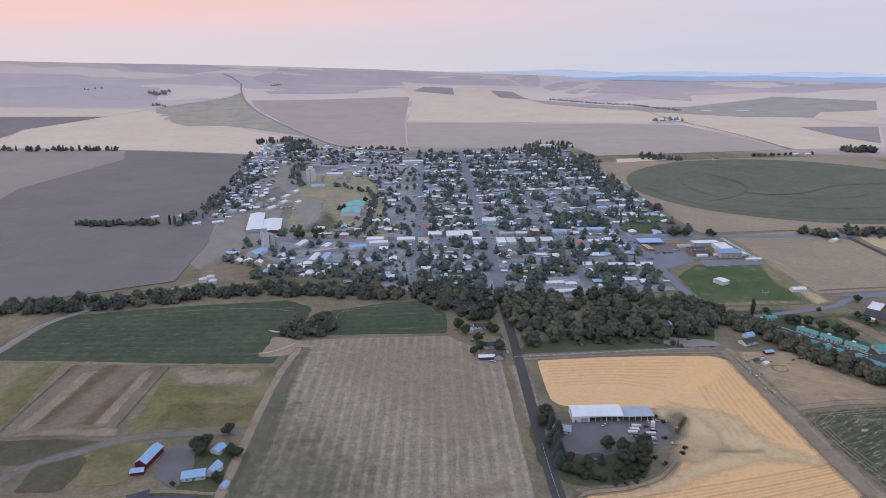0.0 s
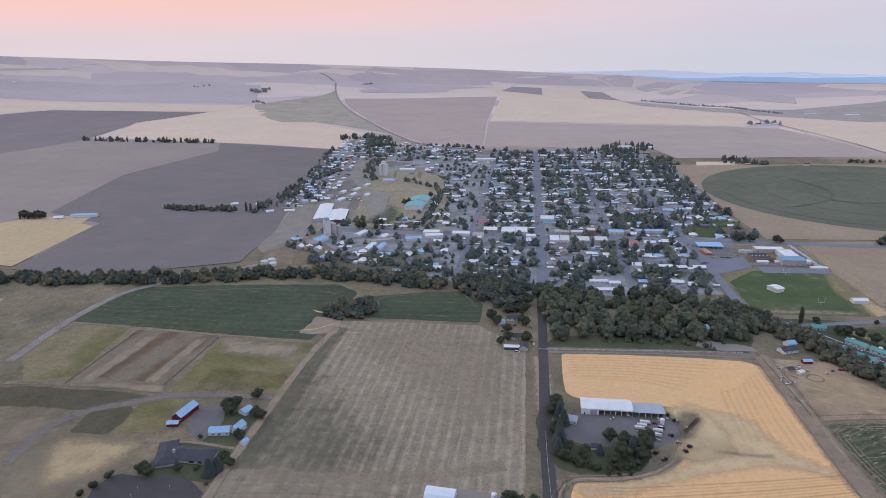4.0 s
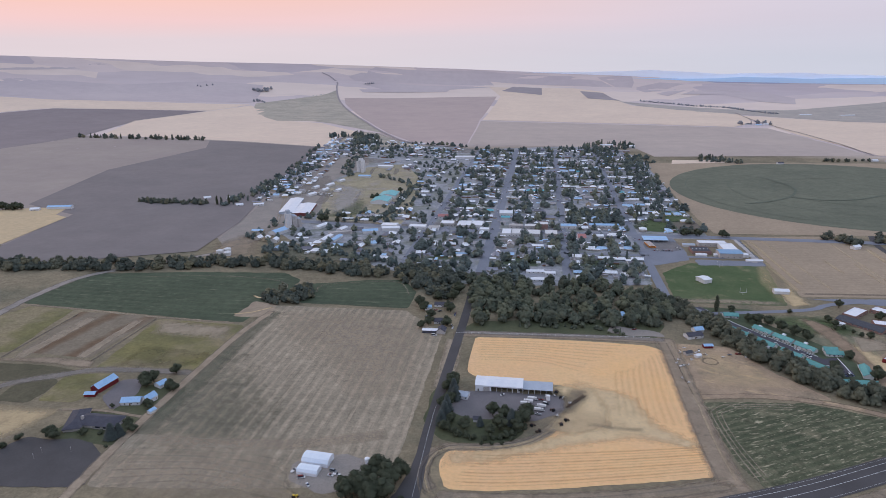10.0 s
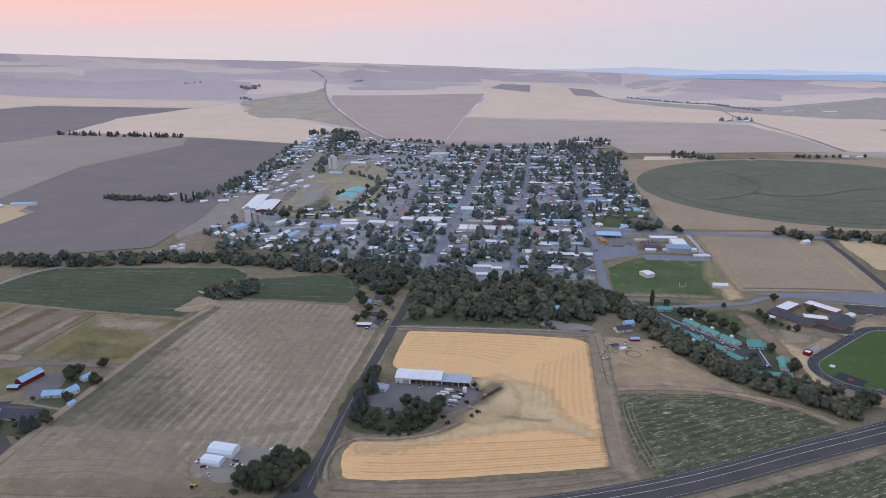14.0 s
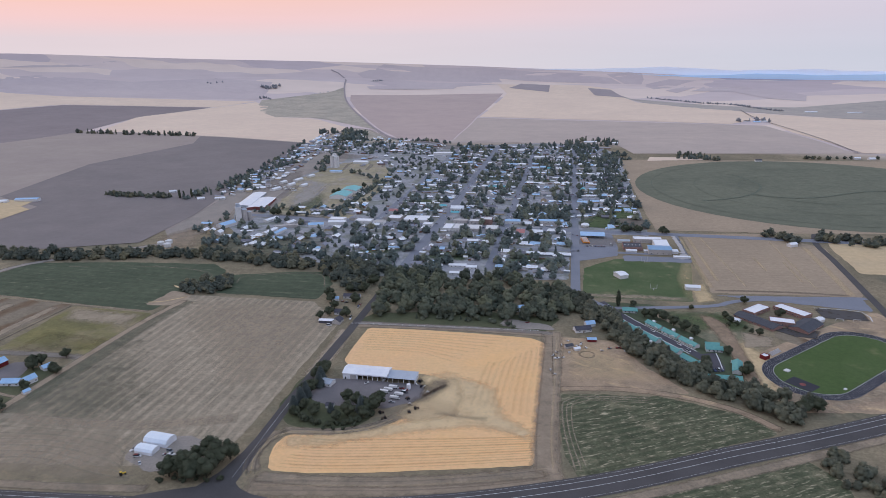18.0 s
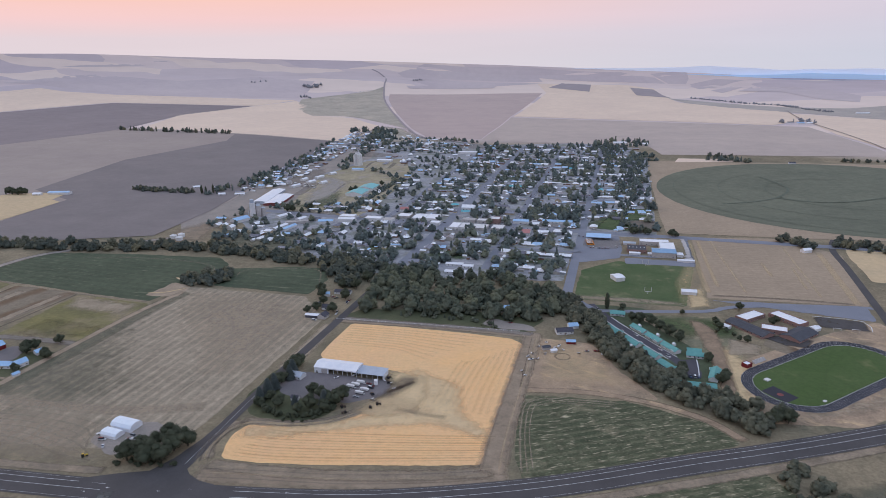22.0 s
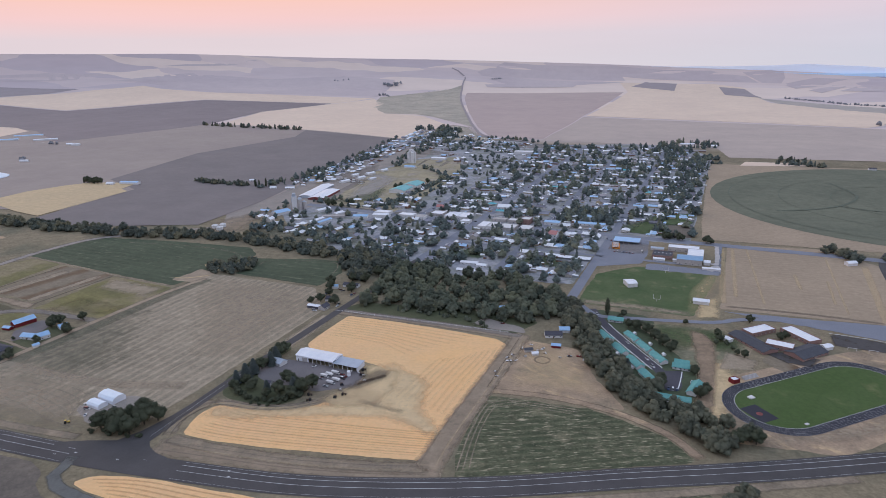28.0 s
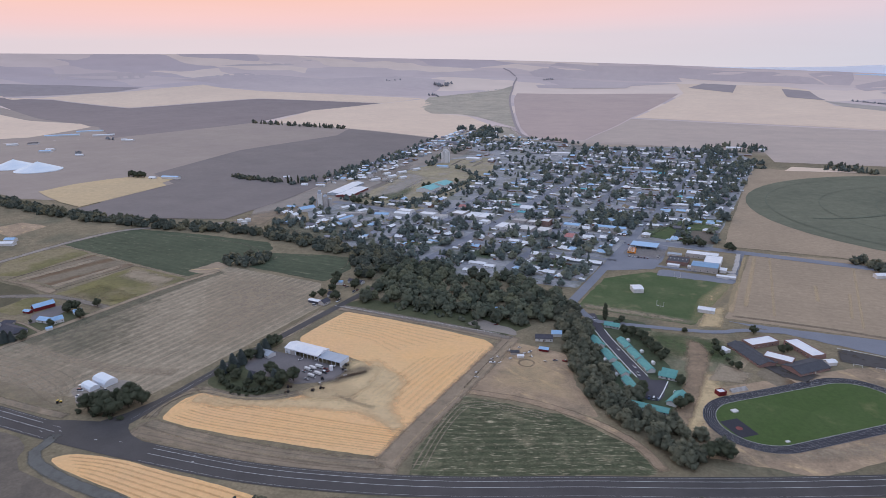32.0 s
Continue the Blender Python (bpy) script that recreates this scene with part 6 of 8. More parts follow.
def machine_shed():
    """A closed white gabled half and a lower, open-fronted half beside it."""
    ob = thing("machine_shed", "long white sheet-metal machine shed, half of it open-fronted", "shed", at(-28, 502, -9))
    TAKEN.append((0, 505, 40))
    L, D, H, R = 41, 17, 5.6, 2.4
    b = Build()
    b.box(0, 14, 0, 0.25, -0.3, H).box(0, 0.25, 0.25, D, -0.3, H).box(0.25, L, D - 0.25, D, -0.3, H).box(L - 0.25, L, 5, D - 0.25, -0.3, H)
    b.box(14, L, 0, 0.25, H - 1.2, H)
    part("wall", b, WHITE, ob)
    for s in (0, 1):
        y0, y1 = (-0.5, D / 2) if s == 0 else (D / 2, D + 0.5)
        za, zb = (H - 0.1, H + R) if s == 0 else (H + R, H - 0.1)
        low = [(-0.5, y0, za), (L + 0.4, y0, za), (L + 0.4, y1, zb), (-0.5, y1, zb)]
        slope = part("roof_slope", Build().solid(low, [(p, q, z + 0.15) for p, q, z in low]), WHITE, ob)
        for k in range(1, 14):
            x = k * 3
            ya, yb = (y0, y1)
            low = [(x, ya, za + 0.155), (x + 0.12, ya, za + 0.155), (x + 0.12, yb, zb + 0.155), (x, yb, zb + 0.155)]
            part("seam", Build().solid(low, [(p, q, z + 0.08) for p, q, z in low]), WHITE, slope)
    for s in (0, L - 0.25):
        part("gable", Build().solid([(s, 0, H), (s, D, H), (s, D / 2, H + R)], [(s + 0.25, 0, H), (s + 0.25, D, H), (s + 0.25, D / 2, H + R)]), WHITE, ob)
    for x in (18.5, 23, 27.5, 32, 36.5):
        part("post", Build().box(x, x + 0.35, 0.02, 0.37, -0.3, H - 1.2), WHITE, ob)
    part("sliding_door", Build().box(7, 12.5, -0.1, -0.02, 0, 4.2), CONCRETE, ob, "grey sliding door")
    part("door", Build().box(2, 3, -0.08, -0.02, 0, 2.1), GLASS, ob)
    b = Build().box(L, L + 25.5, 13.5, 13.75, -0.3, 4.6).box(L + 25.25, L + 25.5, 0, 13.5, -0.3, 4.4)
    part("back_wall", b, WHITE, ob)
    low = [(L, -0.4, 4.4), (L + 26, -0.4, 4.4), (L + 26, 14.2, 5.1), (L, 14.2, 5.1)]
    part("lean_roof", Build().solid(low, [(p, q, z + 0.18) for p, q, z in low]), GALVANISED, ob, "lower single-slope galvanised roof")
    for k in range(6):
        part("post", Build().box(L + 0.2 + k * 5, L + 0.5 + k * 5, 0, 0.3, -0.3, 4.38), WHITE, ob)


machine_shed()
for x, y, a in ((20, 485, -14), (13, 477, -18), (25, 473, 166), (23, 467, -14), (15, 481, 164)):
    truck(x, y, a)
for x, y, a, k in ((21, 461, 166, "pickup"), (31, 479, 75, "pickup"), (-5, 493, 40, "car"), (27, 484, -10, "car"), (30, 477, -20, "van"), (11, 473, 160, "car"), (10, 499, 80, "pickup"), (32, 490, 80, "car")):
    car(x, y, a, k, "in the farm yard", 0.25)


def tank(x, y, r, h, mat, label, lying=False):
    ob = thing("tank", label, "tank", at(x, y))
    TAKEN.append((x, y, r + 2))
    part("shell", Build().tube(0, 0, -0.2, h, r, r, 20), mat, ob)
    part("lid", Build().tube(0, 0, h, h + r * 0.3, r, r * 0.15, 20), mat, ob)
    part("hatch", Build().tube(r * 0.4, 0, h + r * 0.1, h + r * 0.35, r * 0.12, r * 0.12, 8), mat, ob)


tank(33, 484, 1.7, 4.6, WHITE, "upright white plastic water tank")


def harrow(x, y, turn):
    ob = thing("harrow", "long rusty steel harrow lying in the grass", "farm implement", at(x, y, turn))
    for s in (-1, 0, 1):
        part("beam", Build().box(-8, 8, s * 1.5 - 0.12, s * 1.5 + 0.12, 0.7, 0.95), RUST, ob)
    for k in range(9):
        part("crossbar", Build().box(-8 + k * 2 - 0.1, -8 + k * 2 + 0.1, -1.6, 1.6, 0.5, 0.7), RUST, ob)
    for k in range(8):
        part("tine", Build().box(-7.4 + k * 2, -7.2 + k * 2, -1.5, 1.5, -0.1, 0.5), RUST, ob)


harrow(52, 477, 50)
harrow(60, 485, 48)


def tractor(x, y, turn, mat=RUST, label="old tractor parked beside the yard"):
    ob = thing("tractor", label, "tractor", at(x, y, turn, 0.1))
    part("hood", Build().box(0.3, 2.6, -0.45, 0.45, 0.8, 1.6), mat, ob)
    part("cab", Build().solid([(-1.2, -0.8, 0.9), (0.3, -0.8, 0.9), (0.3, 0.8, 0.9), (-1.2, 0.8, 0.9)], [(-1.0, -0.7, 2.6), (0.2, -0.7, 2.6), (0.2, 0.7, 2.6), (-1.0, 0.7, 2.6)]), GLASS, ob)
    part("cab_roof", Build().box(-1.15, 0.35, -0.85, 0.85, 2.6, 2.75), mat, ob)
    for px, r, w in ((-0.7, 0.95, 0.5), (2.0, 0.6, 0.35)):
        ring = [(px + r * math.cos(k * math.pi / 6), r + r * math.sin(k * math.pi / 6)) for k in range(12)]
        for s in (-1, 1):
            part("wheel", Build().solid([(p, s * 0.95 - w / 2, q) for p, q in ring], [(p, s * 0.95 + w / 2, q) for p, q in ring]), RUBBER, ob)


for x, y, a in ((14, 444, 30), (18, 436, 200), (37, 445, 100), (42, 451, 20), (34, 466, 130), (42, 496, 60), (44, 487, 80)):
    tractor(x, y, a)
put("farmhouse", "low farmhouse with a pale green roof among trees", "house", -41, 492, 14, 9, 3, -20, 2.0, SIDING, GALVANISED, n_win=3, door=True)
for x, y, h, kind in ((-47, 516, 11, "broadleaf"), (-48, 507, 13, "broadleaf"), (-47, 498, 13, "spruce"), (-53, 503, 10, "broadleaf"), (-46, 487, 13, "spruce"), (-51, 479, 11, "broadleaf"), (-53, 469, 14, "spruce"), (-57, 474, 10, "broadleaf"), (-55, 459, 14, "spruce"), (-58, 449, 12, "spruce"), (-50, 451, 9, "broadleaf"), (-56, 440, 9, "broadleaf")):
    tree(x, y, h * 1.1, kind, "tall dark blue-grey tree beside the road", "roadside farm trees")
for x, y, h, kind in ((-39, 443, 10, "broadleaf"), (-27, 446, 8, "spruce"), (-16, 461, 12, "broadleaf"), (-12, 440, 13, "broadleaf"), (-2, 447, 13, "spruce"), (1, 437, 11, "broadleaf"), (11, 456, 13, "broadleaf"), (7, 447, 13, "broadleaf"), (-20, 433, 9, "broadleaf"), (-47, 433, 7, "broadleaf"), (-6, 455, 12, "broadleaf"), (-36, 426, 4, "shrub"), (-28, 421, 4, "shrub"), (-20, 420, 4, "shrub"), (-12, 421, 4, "shrub"), (-4, 425, 4, "shrub")):
    tree(x, y, h * 1.1, kind, "dense dark tree in the farm garden", "farm trees")
put("cottage", "tiny white-fronted cabin among the farm trees", "cabin", -29, 453, 6, 5, 2.8, -10, 1.4, SIDING, GREY_ROOF)
for p in bend([(-57, 446), (-50, 437), (-39, 430), (-26, 426), (-12, 428), (-3, 433), (5, 441), (10, 448)], 5)[:-1]:
    tree(p.x, p.y, RNG.uniform(6, 8.5), "shrub", "dense dark hedge bush ringing the farm garden", "hedge")
fence("white post fence along the park edge", (-42, 625), (165, 606), 8, 1.3, SIDING, 0.5)
fence("weathered wooden paddock fence", (170, 592), (158, 490), 6, 1.3, BARK)


# junction barns
def arched_barn(x, y, L, W, H, turn, label):
    """A fabric barn with a rounded roof over low walls."""
    ob = thing("barn", label, "barn", at(x, y, turn))
    TAKEN.append((x, y, L * 0.6))
    arc = [(W / 2 * math.cos(math.pi * k / 4), H * 0.5 + H * 0.5 * math.sin(math.pi * k / 4)) for k in range(5)]
    part("end_wall", Build().solid([(-L / 2, p, q) for p, q in [(W / 2, -0.2)] + arc + [(-W / 2, -0.2)]], [(-L / 2 + 0.2, p, q) for p, q in [(W / 2, -0.2)] + arc + [(-W / 2, -0.2)]]), WHITE, ob)
    part("end_wall", Build().solid([(L / 2 - 0.2, p, q) for p, q in [(W / 2, -0.2)] + arc + [(-W / 2, -0.2)]], [(L / 2, p, q) for p, q in [(W / 2, -0.2)] + arc + [(-W / 2, -0.2)]]), WHITE, ob)
    for s in (-1, 1):
        part("wall", Build().box(-L / 2 + 0.21, L / 2 - 0.21, s * W / 2 - 0.1, s * W / 2 + 0.1, -0.2, H * 0.5), WHITE, ob)
    for i in range(4):
        (p, q), (r, t) = arc[i], arc[i + 1]
        part("roof_panel", Build().solid([(-L / 2 - 0.3, p, q), (L / 2 + 0.3, p, q), (L / 2 + 0.3, r, t), (-L / 2 - 0.3, r, t)], [(-L / 2 - 0.3, p * 1.02, q + 0.16), (L / 2 + 0.3, p * 1.02, q + 0.16), (L / 2 + 0.3, r * 1.02, t + 0.16), (-L / 2 - 0.3, r * 1.02, t + 0.16)]), TARP, ob)
    part("door", Build().box(-L / 2 - 0.12, -L / 2 - 0.02, -2, 2, 0, 3.4), GLASS, ob, "dark doorway")


arched_barn(-147, 401, 20, 12, 6.2, -14, "large white fabric barn with a rounded roof")
arched_barn(-151, 389, 15, 9, 4.6, -14, "smaller white fabric barn with a rounded roof")
tank(-111, 399, 1.9, 3.8, WHITE, "white upright propane tank on legs")
for x, y, a, k in ((-162, 390, 60, "pickup"), (-155, 382, 10, "van"), (-134, 389, -20, "van"), (-131, 385, -15, "pickup"), (-135, 384, -20, "car"), (-149, 374, 120, "car")):
    car(x, y, a, k, "beside the white barns", 0.22)
tractor(-155, 361, 40, YELLOW, "small yellow loader in the grass")
for x, y, h in ((-121, 360, 11), (-116, 371, 10), (-103, 360, 12), (-101, 386, 11), (-93, 374, 12), (-86, 381, 11), (-95, 360, 11), (-111, 362, 12), (-108, 378, 9), (-124, 368, 8)):
    tree(x, y, h * 1.5, "broadleaf", "spreading dark tree at the junction", "junction trees")
for k in range(6):
    tree(-125 + k * 8, 355 + (k % 2) * 3, 5, "shrub", "low dusty bushes at the junction")

# western farmstead
put("red_barn", "red board barn with a pale blue metal roof", "barn", -357, 510, 22, 9, 4.2, 72, 3.2, RED, BLUE_ROOF)
put("shed", "small red shed with a pale roof", "shed", -361, 494, 9, 5.5, 2.6, 2, 1.2, RED, BLUE_ROOF)
put("house", "white house with a bright metal roof", "house", -320, 483, 16, 9, 3.2, 3, 2.4, SIDING, BLUE_ROOF, n_win=3, door=True)
put("house", "narrow white house with a steep metal roof", "house", -306.5, 486, 11, 7, 4.2, 68, 3.0, SIDING, BLUE_ROOF, n_win=2, door=True)
put("shed", "small white wooden garden shed", "shed", -297, 468, 6, 4, 2.6, 66, 1.2, SIDING, BLUE_ROOF)
put("garage", "white garage under yard trees", "garage", -308, 513, 9, 8, 3, 60, 2, SIDING, BLUE_ROOF, n_win=1, door=True)
for x, y, h in ((-324, 516, 9), (-318, 520, 9), (-304, 536, 8), (-298, 506, 8), (-293, 503, 7), (-303, 475, 7), (-320, 510, 8), (-333, 475, 3)):
    tree(x, y, h * 1.4, "broadleaf", "leafy yard tree at the red barn farm", "western farm trees")


def dark_house():
    ob = thing("house", "wide ranch house with a dark grey hip roof and two wings", "house", at(-331, 451, -9))
    TAKEN.append((-327, 449, 26))
    wall, roof = (m.copy() for m in house_meshes(35, 16, 3.2, 3.4, True, 0.8))
    wall.materials[0], roof.materials[0] = CONCRETE, GREY_ROOF
    part("wall", wall, None, ob)
    part("roof", roof, None, ob)
    wall, roof = (m.copy() for m in house_meshes(30, 13, 3.2, 3.0, True, 0.8))
    wall.materials[0], roof.materials[0] = CONCRETE, GREY_ROOF
    for o in (part("wing_wall", wall, None, ob), part("wing_roof", roof, None, ob)):
        o.matrix_local = pose(-19, -1, 0.01, 0, 0, -67)
    part("chimney", Build().box(-12.5, -10.8, -4.2, -2.4, 3, 7.8), CONCRETE, ob, "pale stone chimney")
    part("window", Build().box(2, 6, -8.12, -8.0, 0.9, 2.3), GLASS, ob)
    part("window", Build().box(9, 12, -8.12, -8.0, 0.9, 2.3), GLASS, ob)
    part("door", Build().box(-2, -0.8, -8.12, -8.0, 0, 2.1), DOOR, ob)
    part("path", Build().box(-9, -6.5, -20, -8.2, -0.1, 0.3), CONCRETE, ob)


dark_house()
for x, y, h, k in ((-358, 431, 9, "broadleaf"), (-354, 428, 8, "broadleaf"), (-311, 430, 12, "spruce"), (-307, 434, 10, "spruce"), (-305, 446, 8, "broadleaf"), (-300, 440, 7, "broadleaf"), (-310, 418, 3, "shrub"), (-385, 416, 7, "shrub"), (-380, 426, 6, "shrub"), (-390, 408, 6, "shrub"), (-335, 434, 6, "broadleaf"), (-322, 436, 4, "shrub")):
    tree(x, y, h * 1.15, k, "garden tree beside the ranch house drive", "ranch house garden")


def lamp_post(x, y, h=4.0):
    ob = thing("lamp_post", "slim post lamp with white globes", "lamp", at(x, y))
    part("pole", Build().tube(0, 0, -0.2, h, 0.08, 0.06, 6), CONCRETE, ob)
    part("globe", Build().tube(0, 0, h, h + 0.25, 0.12, 0.3, 8).tube(0, 0, h + 0.25, h + 0.5, 0.3, 0.12, 8), SIDING, ob)


for x, y in ((-353, 411), (-332, 412), (-354, 403)):
    lamp_post(x, y)

# roadside houses below town
put("shed", "dark shed with a white metal roof", "shed", -70, 628, 16, 6, 3.2, -7, 0.9, GREY_ROOF, WHITE)
put("house", "grey gabled house beside the county road", "house", -58, 628, 11, 9, 3.2, 80, 2.8, CONCRETE, GREY_ROOF, n_win=2, door=True)
put("house", "small house with a shingle roof", "house", -60, 654, 13, 9, 3, 0, 2.4, SIDING, GREY_ROOF, n_win=2, door=True)
put("house", "long pale house with a white porch roof", "house", -56, 704, 20, 9, 3, -5, 1.8, SIDING, GREY_ROOF, n_win=4, door=True)
put("shed", "small blue-grey garden shed", "shed", -74, 694, 8, 6, 3.4, 10, 1.6, SIDING, BLUE_ROOF)
for x, y, h in ((-78, 690, 9), (-72, 648, 8), (-52, 645, 9), (-48, 684, 9), (-50, 694, 8), (-44, 722, 11), (-36, 748, 11), (-80, 640, 7), (-70, 668, 8), (-84, 705, 10), (-62, 722, 9)):
    tree(x, y, h * 1.4, "broadleaf", "yard tree at the roadside houses", "roadside trees")
for x, y, a, k in ((-43, 673, 82, "van"), (-46, 638, 82, "pickup"), (-47, 645, 82, "car"), (-65, 690, 20, "car"), (-60, 686, 40, "pickup"), (-75, 672, 60, "car"), (-66, 619, -5, "van"), (-42, 680, 82, "car")):
    car(x, y, a, k, "by the roadside houses", 0.12)


# cottages with green roofs
def cottage(x, y, L, turn, porch=1, D=7.6):
    ob = thing("cottage", "white cottage with a teal shingle roof and arched entrance", "cottage", at(x, y, turn), "green-roofed cottages")
    TAKEN.append((x, y, L * 0.55))
    wall, roof = (m.copy() for m in house_meshes(L, D, 3.0, 2.2, False, 0.7))
    wall.materials[0], roof.materials[0] = SIDING, TEAL_DARK
    part("wall", wall, None, ob)
    part("roof", roof, None, ob)
    openings(ob, L, D, 1.0, 4, True)
    if porch:
        arc = [(2.6 * math.cos(math.pi * k / 8), 2.4 + 2.0 * math.sin(math.pi * k / 8)) for k in range(9)]
        for y0, y1 in ((D / 2 * porch, D / 2 * porch + 0.3 * porch),):
            inner = [(p * 0.72, 2.4 + (q - 2.4) * 0.72) for p, q in arc]
            outline = arc + inner[::-1]
            b = Build().solid([(L * 0.36 + p, y0 + 1.4 * porch, q) for p, q in outline], [(L * 0.36 + p, y1 + 1.4 * porch, q) for p, q in outline])
            part("arch", b, SIDING, ob, "white rounded porch arch")
        part("porch_roof", Build().box(L * 0.36 - 2.6, L * 0.36 + 2.6, min(0, porch) * (D / 2 + 1.4) + max(0, porch) * D / 2, max(0, porch) * (D / 2 + 1.4) - max(0, -porch) * D / 2, 2.9, 3.1), TEAL_DARK, ob)
    return ob


for x, y in ((280, 618), (291, 597), (302, 576)):
    cottage(x, y, 20, -62, -1)
for x, y in ((254, 614), (268, 587), (281, 562), (291, 537)):
    cottage(x, y, 20, -63, 1)
cottage(264, 660, 15, -8, 0, 8)
cottage(321, 562, 15, -10, 0, 7)
cottage(322, 570, 12, -10, 0, 6)
cottage(328, 524, 22, 68, 1)
cottage(308, 503, 29, -8, 0)
drive = strip("cottage_drive", [(238, 690), (248, 662), (260, 632), (281, 592), (301, 555), (309, 536)], 9.5, DRIVE, "dark drive between the cottages with white kerbs", lift=0.24)
for s in (-5.1, 5.1):
    strip("kerb", [(252, 650), (260, 632), (281, 592), (300, 557)], 0.9, PAINT, "white painted kerb", lift=0.34, side=s, parent=drive)
strip("kerb", [(321, 556), (318, 538), (314, 519)], 0.9, PAINT, "white painted kerb", lift=0.36, parent=drive)
drape("cottage_court", [(303, 554), (322, 557), (316, 518), (304, 518)], DRIVE, "dark parking court between cottages", "parking", lift=0.3)
for x, y, a, k in ((296, 560, -62, "van"), (244, 674, -70, "van"), (307, 521, 85, "pickup"), (310.5, 521, 85, "van"), (314, 521, 85, "car"), (275, 606, -62, "car"), (292, 574, -62, "car")):
    car(x, y, a, k, "between the cottages", 0.36)
for x, y, h, k in ((301, 527, 13, "broadleaf"), (274, 551, 11, "spruce"), (331, 553, 10, "broadleaf"), (331, 512, 12, "broadleaf"), (337, 522, 10, "broadleaf"), (277, 645, 11, "broadleaf"), (285, 642, 12, "broadleaf"), (294, 636, 12, "broadleaf"), (301, 622, 12, "broadleaf"), (308, 609, 13, "broadleaf"), (314, 595, 11, "broadleaf"), (318, 606, 9, "broadleaf"), (255, 676, 20, "poplar"), (272, 676, 8, "broadleaf"), (268, 665, 7, "broadleaf"), (334, 668, 6, "broadleaf"), (399, 684, 10, "broadleaf")):
    tree(x, y, h, k, "tall slim dark poplar by the drive" if k == "poplar" else "dark leafy tree beside the cottages", "cottage trees")
for x, y, side in ((274, 631, -62), (288, 609, -62), (299, 588, -62), (308, 567, -62), (260, 602, 118), (274, 576, 118), (286, 550, 118)):
    cx, cy = local(x, y, side, 6, 6.5 if side < 0 else 6)
    put("summer_house", "tiny white garden house behind the cottages", "summer house", cx, cy, 2.6, 2.6, 2.1, side, 0.9, SIDING, WHITE)

# paddock
put("shed", "small pale shed beside the paddock", "shed", 183, 568, 8, 5, 2.6, 20, 1, CONCRETE, BROWN_ROOF)
put("shed", "low white animal field shelter", "shed", 190, 562, 6, 4, 2.4, 20, 0.8, SIDING, WHITE)
put("house", "grey-roofed house under the trees", "house", 203, 608, 17, 10, 3.2, 12, 2.4, SIDING, GREY_ROOF, n_win=3, door=True)
put("shed", "shed with a pale blue roof", "shed", 213, 622, 10, 8, 3.2, 12, 2.2, SIDING, BLUE_ROOF)
put("shed", "red shed with a bright blue roof", "shed", 208, 583, 9, 5, 2.6, 0, 1.2, RED, BLUE_ROOF)
put("house", "house with a bright blue metal roof in the wood", "house", 139, 664, 15, 11, 3.4, 15, 2.4, SIDING, BLUE_ROOF, n_win=2, door=True)
drape("gravel_lot", [(125, 640), (170, 622), (176, 608), (140, 612), (118, 622)], GRAVEL, "grey gravel lot at the wood's edge", "yard", lift=0.3)
for x, y, a, k in ((222, 565, 20, "car"), (231, 566, 0, "pickup"), (148, 628, 20, "car"), (196, 575, 70, "pickup")):
    car(x, y, a, k, "by the paddock", 0.2)
for x, y, a, k in ((168, 543, 20, "pickup"), (262, 558, 30, "car")):
    car(x, y, a, k, "among paddock scrap", 0.3)


def scrap_heap(x, y, seed):
    r = random.Random(seed)
    ob = thing("scrap_heap", "small heap of weathered boards and scrap metal", "scrap heap", at(x, y, r.uniform(0, 180), 0.2), "paddock scrap")
    for k in range(6):
        o = part("board" if k % 2 else "sheet", Build().box(-1.6, 1.6, -0.25, 0.25, 0, 0.2) if k % 2 else Build().box(-0.9, 0.9, -0.7, 0.7, 0, 0.12), (CONCRETE, RUST, SIDING)[k % 3], ob)
        o.matrix_local = pose(r.uniform(-1, 1), r.uniform(-1, 1), 0.2 * k, r.uniform(-8, 8), 0, r.uniform(0, 180))


for k, (x, y) in enumerate(((160, 520), (166, 549), (174, 545), (170, 556), (182, 556), (192, 571), (214, 560), (236, 560), (162, 512), (199, 566), (176, 572), (184, 582), (40, 491), (46, 486), (50, 478), (36, 458), (6, 440))):
    scrap_heap(x, y, k)
for x, y, h in ((379, 597, 9), (363, 630, 8), (367, 622, 6), (371, 612, 5), (358, 622, 5), (374, 603, 6)):
    tree(x, y, h, "broadleaf", "small tree in the school meadow", "meadow trees")


# running track
def stadium(r, half, n=20):
    out = [(half + r * math.cos(a), r * math.sin(a)) for a in (math.pi * (k / n - 0.5) for k in range(n + 1))]
    return out + [(-half + r * math.cos(a), r * math.sin(a)) for a in (math.pi * (k / n + 0.5) for k in range(n + 1))]


def ring_band(r0, r1, half, z):
    b = Build()
    A, B = stadium(r0, half), stadium(r1, half)
    for i in range(len(A)):
        j = (i + 1) % len(A)
        b.face((*A[i], z), (*A[j], z), (*B[j], z), (*B[i], z))
    return b


